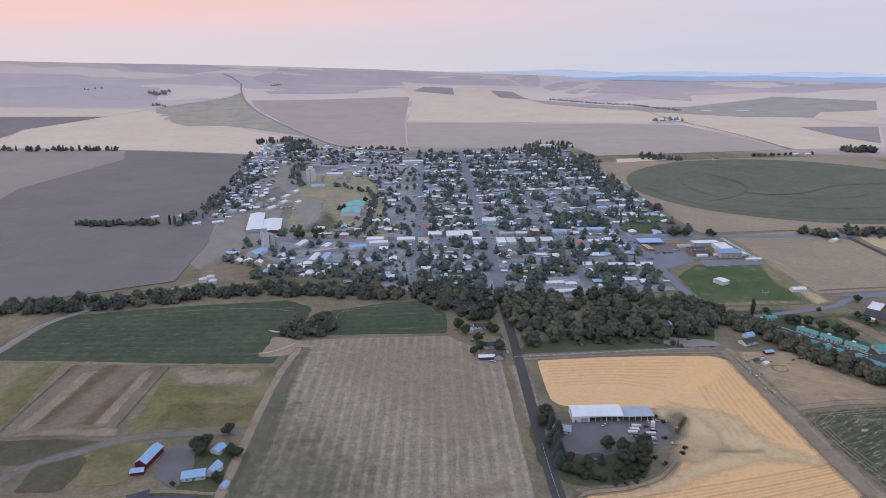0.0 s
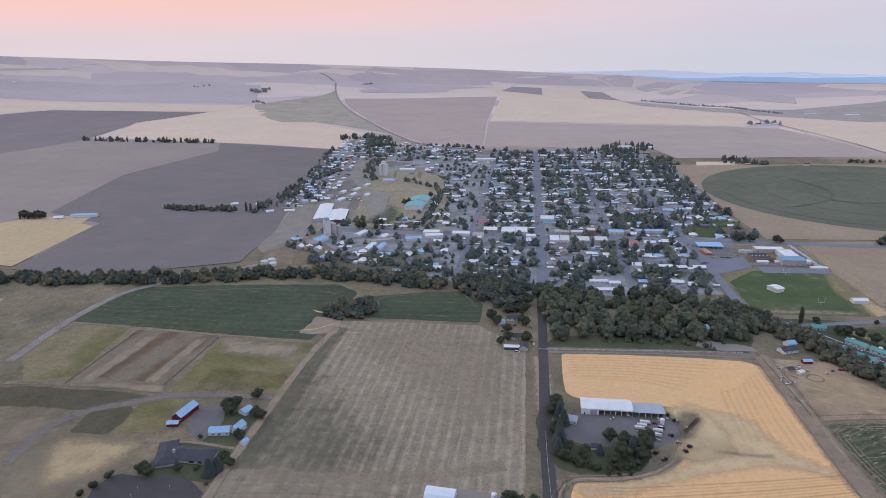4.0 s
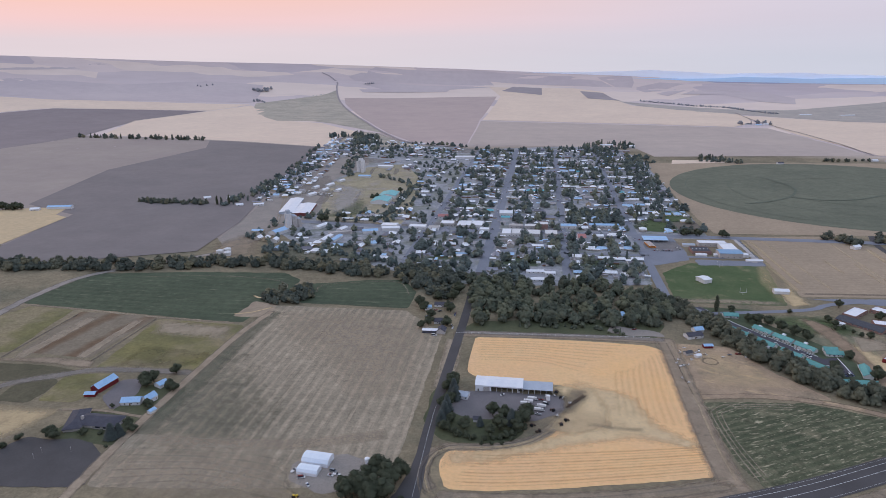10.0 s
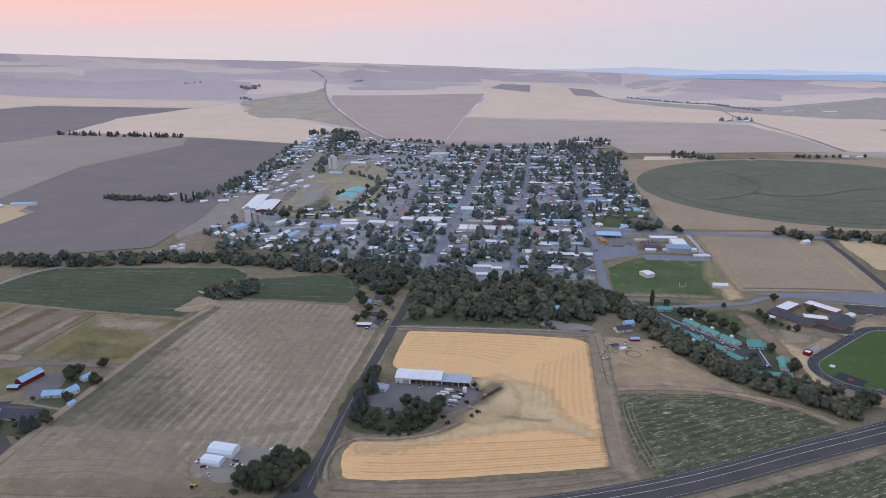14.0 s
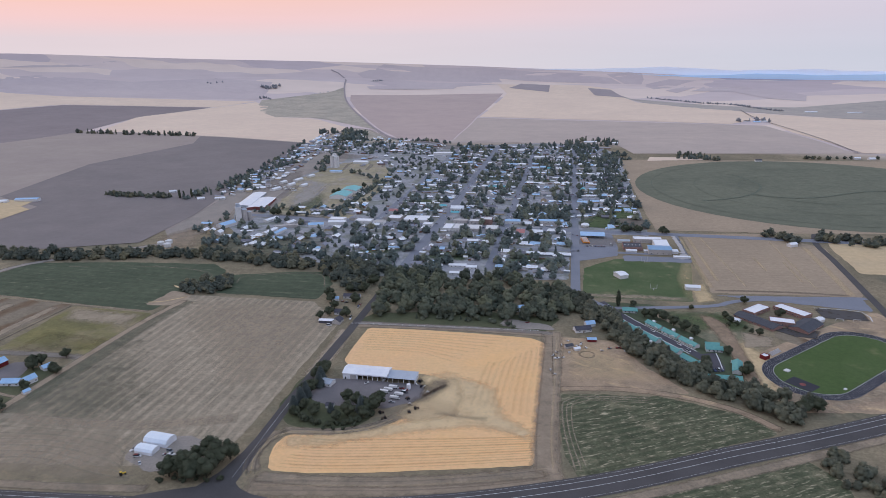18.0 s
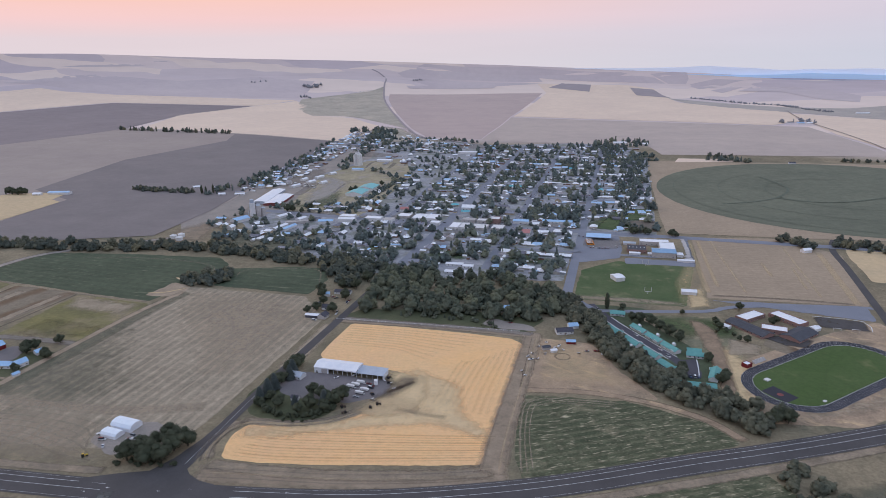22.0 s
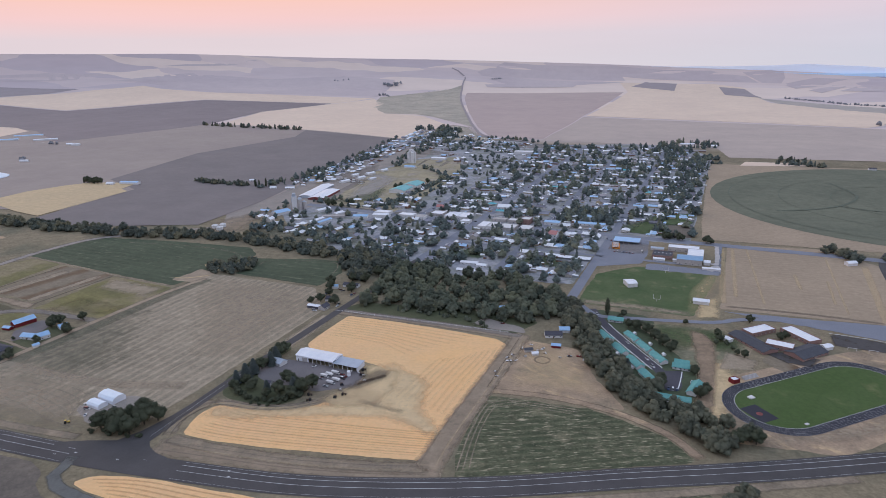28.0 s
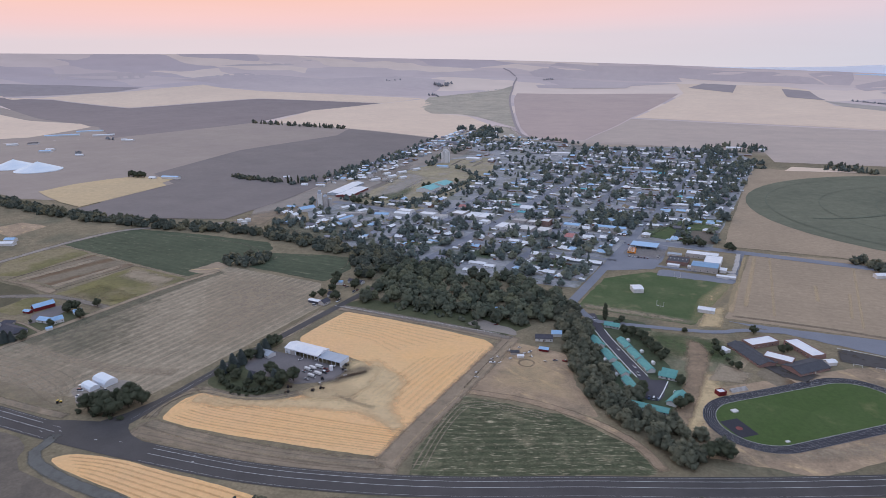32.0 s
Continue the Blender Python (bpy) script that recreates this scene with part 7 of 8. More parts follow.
def running_track():
    ob = thing("running_track", "dark running track with white lanes round a green field", "running track", at(427, 538.5, 36.2))
    part("surface", ring_band(40.5, 31, 48.5, 0.3), TRACK, ob)
    infield = Build().face(*[(x, y, 0.26) for x, y in stadium(31, 48.5)])
    part("infield", infield, TURF, ob, "mown green infield")
    for k in range(7):
        part("lane_line", ring_band(40.2 - k * 1.45, 40.13 - k * 1.45, 48.5, 0.32), PAINT, ob)
    part("kerb", ring_band(31.1, 30.85, 48.5, 0.36), SIDING, ob, "pale kerb")
    part("jump_area", Build().solid([(-77, -13, 0.1), (-61, -13, 0.1), (-61, 10, 0.1), (-77, 10, 0.1)], [(-77, -13, 0.31), (-61, -13, 0.31), (-61, 10, 0.31), (-77, 10, 0.31)]), TRACK, ob, "dark jumping area")
    part("emblem", Build().tube(-69, -2, 0.311, 0.33, 2.6, 2.6, 14), FADED_RED, ob, "plain faded red emblem patch")
    part("landing_mat", Build().box(-58, -53, 17, 21, 0.2, 1.1), SIDING, ob, "white high-jump mat")
    part("landing_mat", Build().box(-50, -47, -28, -26, 0.2, 0.9), SIDING, ob, "white mat")


running_track()
put("ticket_hut", "small red hut with a white roof by the track", "hut", 362, 546, 7, 6, 3.4, 36, 0, RED, WHITE)


def bleachers(x, y, turn, L, rows=5):
    ob = thing("bleachers", "low pale metal bleachers beside the track", "bleachers", at(x, y, turn))
    for k in range(rows):
        part("tier", Build().box(-L / 2, L / 2, k * 0.8, k * 0.8 + 0.75, -0.2, 0.45 + k * 0.4), CONCRETE, ob)


bleachers(378, 556, 36, 16)


def goal(x, y, turn, w, h, up=0.0):
    ob = thing("goal", "white metal goal frame on the grass", "goal", at(x, y, turn))
    for s in (-1, 1):
        part("upright", Build().tube(s * w / 2, 0, -0.2 if not up else up, h, 0.16, 0.16, 6), SIDING, ob)
    part("crossbar", Build().box(-w / 2, w / 2, -0.15, 0.15, (up or h) - 0.3, up or h), SIDING, ob)
    if up:
        part("post", Build().tube(0, 0.4, -0.2, up, 0.2, 0.2, 6), SIDING, ob)


goal(309, 728, -8, 7.5, 9, 3.2)
goal(326, 836, -8, 7.5, 9, 3.2)
goal(479, 635, -12, 7, 2.6)
goal(496, 633, -12, 7, 2.6)

# low brown school with courtyards
put("school_wing", "long low school wing with a dark brown hip roof", "school", 392, 631, 46, 17, 2.6, -58, 2.4, BRICK, BROWN_ROOF, n_win=9)
put("school_wing", "front school wing with a dark brown hip roof", "school", 435.5, 618, 35, 20, 2.6, 40, 2.6, BRICK, BROWN_ROOF, n_win=7, door=True)
put("school_wing", "school block with a white flat roof", "school", 403, 661, 31, 14, 3.8, 36, 0, BRICK, WHITE, n_win=6)
put("school_wing", "brick school block with a long white flat roof", "school", 440, 657, 36, 15, 3.8, -57, 0, BRICK, WHITE, n_win=7)
put("school_wing", "central school hall with a white flat roof", "school", 415, 627, 24, 13, 4.2, -20, 0, BRICK, WHITE, n_win=3)
put("shelter", "small white rounded shelter by the court", "shelter", 457, 634, 9, 7, 3.2, 30, 1.2, SIDING, WHITE)
put("shed", "small white portable classroom", "shed", 370, 633, 8, 6, 3, -50, 0.8, SIDING, WHITE)
for x, y in ((420, 646), (425, 650), (362, 642)):
    tree(x, y, 9, "broadleaf", "young tree beside the low school")

# high school with gym and bus lot
put("school_gym", "tall school gymnasium with a blue metal roof", "school", 360, 885, 32, 22, 7.5, -8, 1.2, CONCRETE, STEEL_ROOF, n_win=4)
put("school_hall", "long school hall with a bright white flat roof", "school", 358, 943, 42, 17, 5.5, -8, 0, CONCRETE, WHITE, n_win=6)
put("school_hall", "school block with a white roof beside the gymnasium", "school", 371, 916, 21, 34, 6, -8, 0, SIDING, WHITE, n_win=3)
old_wing = put("school_wing", "old school wing with a brown flat roof", "school", 327, 909, 27, 26, 4.4, -8, 0, BRICK, BROWN_ROOF, n_win=5)
put("shed", "low white school annex block", "school", 321, 889, 15, 7, 3, -8, 0.8, SIDING, WHITE)
put("shed", "low grey-roofed annex behind the old wing", "school", 322, 941, 18, 9, 3, -8, 0.8, SIDING, GALVANISED)
put("shed", "small white lean-to beside the gymnasium", "school", 382, 884, 8, 12, 3.6, -8, 0.5, SIDING, WHITE)
put("shed", "small white entrance porch of the school", "school", 342, 888, 6, 6, 2.8, -8, 0.4, SIDING, WHITE)
for k in range(5):
    part("roof_vent", Build().box(-11 + k * 5.2, -9.7 + k * 5.2, 0, 1.3, 4.45, 5.2), WHITE, old_wing)
drape("school_walk", [(379, 884), (397, 879), (410, 975), (404, 976), (393, 887), (380, 890)], CONCRETE, "pale concrete walk round the school", "pavement", lift=0.3)
drape("school_walk", [(381, 850), (394, 857), (398, 876), (388, 879), (384, 866), (376, 862)], CONCRETE, "pale concrete pad beside the gymnasium", "pavement", lift=0.32)
for x, y, h in ((336, 1001, 13), (341, 1003, 12), (357, 1000, 13), (361, 997, 11), (395, 990, 13), (400, 987, 10)):
    tree(x, y, h, "broadleaf", "leafy tree beside the school", "school trees")
put("shed", "low pale equipment shed", "shed", 384, 858, 22, 6, 2.6, -8, 0.6, SIDING, WHITE)
put("grandstand", "small covered white grandstand", "grandstand", 281, 778, 12, 16, 5, 20, 1.2, SIDING, WHITE)
put("shed", "white field house beside the playing field", "shed", 357, 732, 17, 9, 4, -8, 1.8, SIDING, WHITE)


def canopy(x, y, w, d, turn):
    ob = thing("bus_canopy", "open bus canopy with a blue metal roof", "canopy", at(x, y, turn))
    TAKEN.append((x, y, w * 0.6))
    low = [(-w / 2, -d / 2, 4.2), (w / 2, -d / 2, 4.2), (w / 2, d / 2, 5), (-w / 2, d / 2, 5)]
    part("roof", Build().solid(low, [(p, q, z + 0.3) for p, q, z in low]), BLUE_ROOF, ob)
    for i in range(6):
        for s in (-1, 1):
            part("post", Build().box(-w / 2 + 0.5 + i * (w - 1) / 5 - 0.15, -w / 2 + 0.5 + i * (w - 1) / 5 + 0.15, s * (d / 2 - 0.5) - 0.15, s * (d / 2 - 0.5) + 0.15, -0.2, 4.3), SIDING, ob)


canopy(280, 972, 38, 22, -8)


def bus(x, y, turn):
    ob = thing("school_bus", "orange school bus parked in the lot", "bus", at(x, y, turn, 0.28), "school buses")
    part("body", Build().solid([(-5.5, -1.25, 0.5), (4, -1.25, 0.5), (4, 1.25, 0.5), (-5.5, 1.25, 0.5)], [(-5.4, -1.1, 3.1), (3.9, -1.1, 3.1), (3.9, 1.1, 3.1), (-5.4, 1.1, 3.1)]), BUS_ORANGE, ob)
    part("hood", Build().box(4, 5.6, -1.1, 1.1, 0.5, 1.6), BUS_ORANGE, ob)
    part("roof", Build().box(-5.4, 3.9, -1.05, 1.05, 3.1, 3.2), SIDING, ob, "white roof")
    for s in (-1, 1):
        part("window_band", Build().box(-5, 3.6, s * 1.22 - 0.04, s * 1.22 + 0.04, 1.9, 2.6), GLASS, ob)
        for px in (-3.2, 3.6):
            ring = [(px + 0.48 * math.cos(k * math.pi / 5), 0.48 + 0.48 * math.sin(k * math.pi / 5)) for k in range(10)]
            part("wheel", Build().solid([(p, s * 1.15 - 0.15, q) for p, q in ring], [(p, s * 1.15 + 0.15, q) for p, q in ring]), RUBBER, ob)


for k in range(5):
    bus(264, 956 - k * 5.5, -8)
for k in range(7):
    car(262 + k * 4.2, 918 - k * 0.6, 82, "van" if k % 2 else "car", "in the school lot", 0.28)
car(301, 920, 80, "van", "in the school lot", 0.28)
car(300, 930, 80, "pickup", "in the school lot", 0.28)


# grain elevators and rail-side works
def elevator(x, y, turn, tubes, r, h, house_h, mat, label):
    ob = thing("grain_elevator", label, "grain elevator", at(x, y, turn))
    TAKEN.append((x, y, 22))
    for i in range(tubes):
        for s in (-1, 1):
            part("silo", Build().tube((i - (tubes - 1) / 2) * r * 2.02, s * r * 1.01, -0.3, h, r, r, 18), mat, ob)
    part("gallery", Build().box(-tubes * r, tubes * r, -r * 0.8, r * 0.8, h, h + 3), mat, ob)
    part("headhouse", Build().box(-r * 0.9, r * 0.9, -r * 0.9, r * 0.9, h, house_h), mat, ob)
    part("spout", Build().tube(r * 1.4, -r * 0.4, h + 1, house_h + 2, 0.4, 0.4, 6), RUST, ob)


def old_elevator(x, y, turn):
    """A white slab tower with a bin house beside it and a loading leg."""
    ob = thing("grain_elevator", "white concrete grain tower with grey steel bins beside it", "grain elevator", at(x, y, turn))
    TAKEN.append((x, y, 20))
    part("tower", Build().box(-4.5, 4.5, -5.5, 5.5, -0.3, 26), SIDING, ob)
    part("headhouse", Build().box(-3, 3, -3.5, 4, 26.002, 32), GALVANISED, ob)
    for dx, dy, h in ((10, -4, 21), (10, 5, 21), (18.5, 0, 15)):
        bin_wall = part("bin", Build().tube(dx, dy, -0.3, h, 4.3, 4.3, 18), CONCRETE, ob, "grey steel grain bin")
        part("cone", Build().tube(dx, dy, h, h + 2, 4.4, 0.6, 18), GALVANISED, bin_wall)
    part("catwalk", Build().box(3, 14, -0.6, 0.6, 24, 25), RUST, ob)
    part("leg", Build().solid([(-9, -1, 0), (-8, -1, 0), (-8, 0, 0), (-9, 0, 0)], [(-3.6, -1, 30), (-3, -1, 30), (-3, 0, 30), (-3.6, 0, 30)]), GALVANISED, ob)


old_elevator(-325, 1073, 30)
elevator(-268, 1632, 74, 2, 4.8, 29, 36, SIDING, "tall white concrete grain elevator")
put("shed", "long shed with a bright blue metal roof", "shed", -334, 1037, 30, 17, 5, 62, 3.4, SIDING, BLUE_ROOF)
put("warehouse", "wide warehouse with a low white roof and red walls", "warehouse", -326, 1206, 90, 33, 4.6, 92, 2.0, FADED_RED, WHITE, n_win=5)
put("warehouse", "long lower warehouse with a pale grey roof", "warehouse", -357, 1236, 128, 27, 4.2, 93, 1.8, GALVANISED, WHITE)
put("shed", "large shed with a teal metal roof", "shed", -183, 1284, 46, 36, 6, 83, 4, SIDING, TEAL_ROOF)
put("shed", "another large shed with a teal metal roof", "shed", -172, 1338, 46, 36, 6, 83, 4, SIDING, TEAL_ROOF)
put("shed", "long storage shed with a white roof", "shed", -247, 1000, 36, 9, 4, 75, 1.6, SIDING, WHITE)
put("shed", "long storage shed with a pale blue roof", "shed", -231, 998, 36, 9, 4, 75, 1.6, SIDING, BLUE_ROOF)
put("shed", "low blue-grey metal workshop", "shed", -250, 1560, 30, 14, 4, -8, 2, SIDING, BLUE_ROOF)
put("warehouse", "white flat-roofed depot at the north edge", "warehouse", 8, 1840, 58, 22, 6, -4, 0, SIDING, WHITE)
put("warehouse", "white depot with a low roof", "warehouse", -210, 1700, 40, 20, 5, -8, 2, SIDING, WHITE)
for x, y in ((-392, 916), (-378, 908), (-384, 926)):
    tank(x, y, 5.5, 5, SIDING, "squat round white storage tank")
for x, y, w in ((-340, 1345, 26), (-320, 1395, 22), (-318, 1450, 26), (-345, 1420, 18), (-290, 1390, 18), (-270, 1080, 30), (-230, 1060, 20), (-300, 1500, 20)):
    put("shed", "pale metal-roofed rail-side shed", "shed", x, y, w, 11, 4, 65, 1.8, SIDING, WHITE)

put("shed", "tan flat-roofed storage row", "shed", -230, 1036, 40, 10, 4, 14, 0, CONCRETE, CONCRETE)
put("shed", "long shed with a bright blue roof by the tracks", "shed", -180, 1044, 26, 13, 4.5, 10, 2.2, SIDING, BLUE_ROOF)
put("shed", "long white-roofed feed store", "shed", -146, 1060, 30, 14, 5, 0, 2, SIDING, WHITE)
for k in range(16):
    x, y = -352 + (k % 8) * 8.2, 1380 - (k % 8) * 4 - (k // 8) * 16
    if k % 3:
        car(x, y, 70 + (k % 5) * 6, ("van", "pickup", "van", "car")[k % 4], "in the rail-side lot", 0.3)
    else:
        truck(x, y, 64, "in the rail-side lot", 0.3)

# main street
for label, x, y, w, d, h, wall_m, roof_m in (
        ("white flat-roofed store on the main street", -18, 1086, 24, 34, 4.6, SIDING, WHITE),
        ("wide market hall with white roof", 4, 1082, 20, 34, 5, SIDING, WHITE),
        ("white flat-roofed corner store", 14, 1044, 16, 15, 5, SIDING, WHITE),
        ("store with a pale curved front", 50, 1026, 15, 32, 4.8, SIDING, WHITE),
        ("cream store with a flat roof", 66, 1024, 15, 32, 4.8, SIDING, SIDING),
        ("tan store with a flat roof", 92, 1019, 26, 28, 4.8, CONCRETE, SIDING),
        ("red brick two-storey store", 117, 1060, 15, 20, 9, BRICK, SIDING),
        ("pale store with a flat white roof", 96, 1064, 22, 16, 4.6, CONCRETE, SIDING),
        ("grey stone-fronted flat store", 70, 1068, 24, 14, 4.6, CONCRETE, CONCRETE),
        ("stone store with a pale roof", 122, 1012, 20, 26, 6, CONCRETE, SIDING),
        ("low pale stone store front", -48, 1094, 24, 24, 4.6, CONCRETE, WHITE),
        ("white workshop with a flat roof", -100, 1070, 30, 18, 5, SIDING, WHITE),
        ("white metal-clad workshop building", -150, 1082, 28, 18, 5, SIDING, WHITE),
        ("pale office by the main street", -72, 1060, 18, 18, 5, SIDING, CONCRETE)):
    put("store", label, "store", x, y, w, d, h, TURN, 0, wall_m, roof_m, n_win=3, door=True)
put("filling_station", "filling station with a blue roof", "filling station", 160, 1062, 26, 15, 5, -7, 1.2, SIDING, BLUE_ROOF, n_win=3, door=True)
put("motel", "long motel with a pale blue roof", "motel", 222, 1066, 50, 12, 3.6, -7, 1.8, SIDING, BLUE_ROOF, n_win=8, door=True)
put("store", "shop with a faded red roof", "store", 168, 992, 13, 24, 4.5, -7, 2.4, SIDING, RED_ROOF, n_win=2, door=True)
put("church", "white church hall with a pale roof", "church", 62, 1160, 24, 15, 5.5, -7, 4, SIDING, WHITE, n_win=4, door=True)
put("house", "house with a faded red roof", "house", -55, 1146, 20, 14, 4, -7, 3, SIDING, RED_ROOF, n_win=3, door=True)
put("house", "white mobile home with a bright roof", "house", 69, 822, 24, 9, 3, -5, 1, SIDING, WHITE, n_win=4, door=True)
put("house", "white mobile home among trees", "house", 88, 814, 14, 9, 3, -5, 1, SIDING, WHITE, n_win=3, door=True)
put("house", "long white-roofed mobile home", "house", 73, 789, 28, 9, 3, -5, 1, SIDING, WHITE, n_win=4, door=True)

# western farms and far hamlets
put("shed", "open farm shed with a pale blue roof", "shed", -785, 1182, 44, 13, 5, 5, 1.8, SIDING, BLUE_ROOF)
put("house", "farmhouse with a white roof", "house", -822, 1165, 16, 10, 3.4, 10, 2.4, SIDING, WHITE, n_win=3, door=True)
for k in range(9):
    tree(-888 + k * 4.5, 1160 + (k % 3) * 5, RNG.uniform(11, 17), "broadleaf" if k % 3 else "poplar", "dark shelter tree by the western farm", "western shelter trees")
for x, y, h in ((-507, 1240, 19), (-499, 1243, 16), (-486, 1249, 20)):
    tree(x, y, h, "poplar", "tall dark poplar at the town's edge")


def grain_pile(x, y, r, h):
    ob = thing("grain_pile", "huge white tarpaulin-covered grain pile", "grain pile", at(x, y))
    b = Build().tube(0, 0, -6, 0.8, r, r, 40).tube(0, 0, 0.8, h * 0.8, r, r * 0.2, 40).tube(0, 0, h * 0.8, h, r * 0.2, r * 0.02, 24)
    part("cover", b, TARP, ob)
    part("vent", Build().tube(0, 0, h, h + 3, 0.8, 0.8, 8), CONCRETE, ob)


grain_pile(-1262, 1160, 54, 20)
grain_pile(-1168, 1152, 54, 21)
for label, x, y, w, d, a, wm, rm in (("long low shed with a pale blue roof", -1700, 1665, 110, 14, 38, SIDING, BLUE_ROOF), ("very long pale shed", -1715, 1790, 90, 14, 38, SIDING, BLUE_ROOF), ("long white shed", -1560, 1712, 70, 8, 38, SIDING, WHITE), ("white farm building", -1365, 1636, 24, 12, 20, SIDING, WHITE), ("white farm building", -1392, 1640, 18, 10, 20, SIDING, WHITE), ("low farm building", -1260, 1352, 24, 6, 10, SIDING, WHITE), ("pale farm shed", -1412, 1370, 36, 12, 20, SIDING, BLUE_ROOF), ("pale farm shed", -1430, 1400, 24, 12, 20, SIDING, WHITE), ("grey farm building", -1640, 1440, 30, 12, 30, SIDING, WHITE), ("grey farm building", -1600, 1480, 30, 14, 30, SIDING, GREY_ROOF), ("far white farm shed", 1565, 2866, 60, 14, 0, SIDING, WHITE), ("far white farm shed", 1709, 2797, 70, 14, 0, SIDING, WHITE), ("white farmhouse", 1240, 2570, 22, 14, 0, SIDING, WHITE), ("grey farm shed", 1205, 2560, 30, 14, 10, SIDING, BLUE_ROOF), ("grey farm shed", 1180, 2590, 24, 12, 10, SIDING, GREY_ROOF), ("small white farmhouse", 1100, 1696, 16, 9, 0, SIDING, WHITE), ("small white farmhouse", 1132, 1686, 16, 9, 0, SIDING, WHITE), ("small farmhouse", 838, 1676, 16, 9, 0, SIDING, GREY_ROOF), ("small white farm shed", 563, 915, 13, 8, 20, SIDING, WHITE), ("white farmhouse by the creek", -625, 668, 20, 10, 20, SIDING, WHITE), ("white barn by the creek", -640, 684, 16, 10, 20, SIDING, BLUE_ROOF)):
    x, y = push(x, y)
    put("farm_building", label + " in open fields", "farm building", x, y, w, d, 4, a, 2, wm, rm)
put("house", "low house on the knoll north of town", "house", 470, 2050, 40, 12, 4, 0, 2.4, SIDING, WHITE)
put("house", "white house on the knoll north of town", "house", 540, 2012, 16, 12, 5, 0, 3, SIDING, WHITE)

# ---- the town's houses ----
TAKEN += [(306, 1068, 24), (362, 1050, 28), (300, 1035, 14)]
seed = 0
LOTS = []


def free(x, y, r):
    return all((x - a) ** 2 + (y - b) ** 2 > (r + c) ** 2 for a, b, c in TAKEN)


for bu in (-125, 0, 125, 250):
    for bv in range(-240, 960, 120):
        if bu == 250 and bv < 0:
            continue
        for side in (0, 1):
            for k in range(5):
                u, v = bu + 16 + k * 22.5 + RNG.uniform(-3, 3), bv + (25 if side == 0 else 93) + RNG.uniform(-4, 4)
                x, y = town(u, v)
                if RNG.random() < 0.1 or not free(x, y, 6) or not off_street(x, y, 11):
                    continue
                if v < -180 and u < 0:
                    continue
                LOTS.append((x, y, TURN + (180 if side else 0) + RNG.choice((0, 0, 90)) + RNG.uniform(-2, 2)))
# the old quarter along the railway and the ones beyond the common
for k in range(38):
    v = 130 + k * 29
    for off in (0, 24, 48, 72):
        u = -470 - (v - 100) * 0.135 + off + RNG.uniform(-5, 5)
        x, y = town(u, v)
        if RNG.random() < 0.8 and free(x, y, 6):
            LOTS.append((x, y, TURN + 90 + 8 + RNG.choice((0, 90)) + RNG.uniform(-4, 4)))
for u, v in scatter(RNG, [(-560, 760), (-130, 760), (-135, 960), (-560, 1250)], 38) + scatter(RNG, [(-400, -70), (-330, -150), (-250, -170), (-135, -215), (-135, -15), (-380, 15)], 24) + scatter(RNG, [(-330, 40), (-140, 20), (-140, 100), (-300, 110)], 30) + scatter(RNG, [(-300, 500), (-135, 480), (-135, 760), (-330, 760)], 42) + scatter(RNG, [(-230, 90), (-140, 90), (-140, 420), (-190, 420)], 34):
    x, y = town(u, v)
    if free(x, y, 6):
        LOTS.append((x, y, TURN + RNG.choice((0, 90)) + RNG.uniform(-6, 6)))
FAR_LOTS = []
LOTS.sort(key=lambda l: l[1])
for x, y, a in LOTS:
    if not free(x, y, 4):
        continue
    if seed < 290:
        house(x, y, a, seed)
    else:
        FAR_LOTS.append((x, y, a, seed))
    TAKEN.append((x, y, 4.5))
    seed += 1
    if seed % 4 == 0 and seed < 330:
        gx, gy = local(x, y, a, RNG.choice((-13, 13)), RNG.uniform(4, 9))
        if free(gx, gy, 3.5):
            building("garage", "small detached garage behind a house", "garage", gx, gy, 7, 6, 2.5, a, 1.3, HOUSE_WALL, HOUSE_ROOF, group="town garages")
            TAKEN.append((gx, gy, 3))
BACK = []
for x, y in scatter(RNG, [town(*p) for p in ((-135, -215), (0, -240), (238, -230), (242, 10), (375, 20), (385, 830), (240, 960), (-140, 960))], 21) + scatter(RNG, [town(*p) for p in ((-500, 150), (-425, 150), (-560, 1100), (-300, 960), (-140, 600), (-135, 960), (-600, 1200))], 34):
    if free(x, y, 2.0) and off_street(x, y, 8):
        BACK.append((x, y, TURN + RNG.choice((0, 90)) + RNG.uniform(-8, 8), len(BACK)))
        TAKEN.append((x, y, 2.5))
outbuildings("back_sheds", "small sheds, carports and trailers behind the houses", BACK)
house_row("far_houses", "small houses of the northern streets, too many to count", FAR_LOTS)
for k in range(90):
    u = RNG.choice((-125, 0, 125, 250)) + RNG.choice((-3.6, 3.6))
    v = RNG.uniform(-180, 700)
    car(*town(u, v), TURN + 90, RNG.choice(("car", "car", "pickup", "van")), "along a town street", 0.36)
for k in range(26):
    car(*town(RNG.uniform(-100, 240), RNG.choice((-6, 6.5))), TURN, RNG.choice(("car", "pickup")), "on the main street", 0.4)

# ---- woods ----
KIND3 = ("broadleaf", "broadleaf", "shrub")


def plant(spots, low, high, kinds, clear=True):
    return [(x, y, RNG.uniform(low, high), RNG.choice(kinds)) for x, y in (push(*p) for p in spots) if not clear or free(x, y, 1.0)]


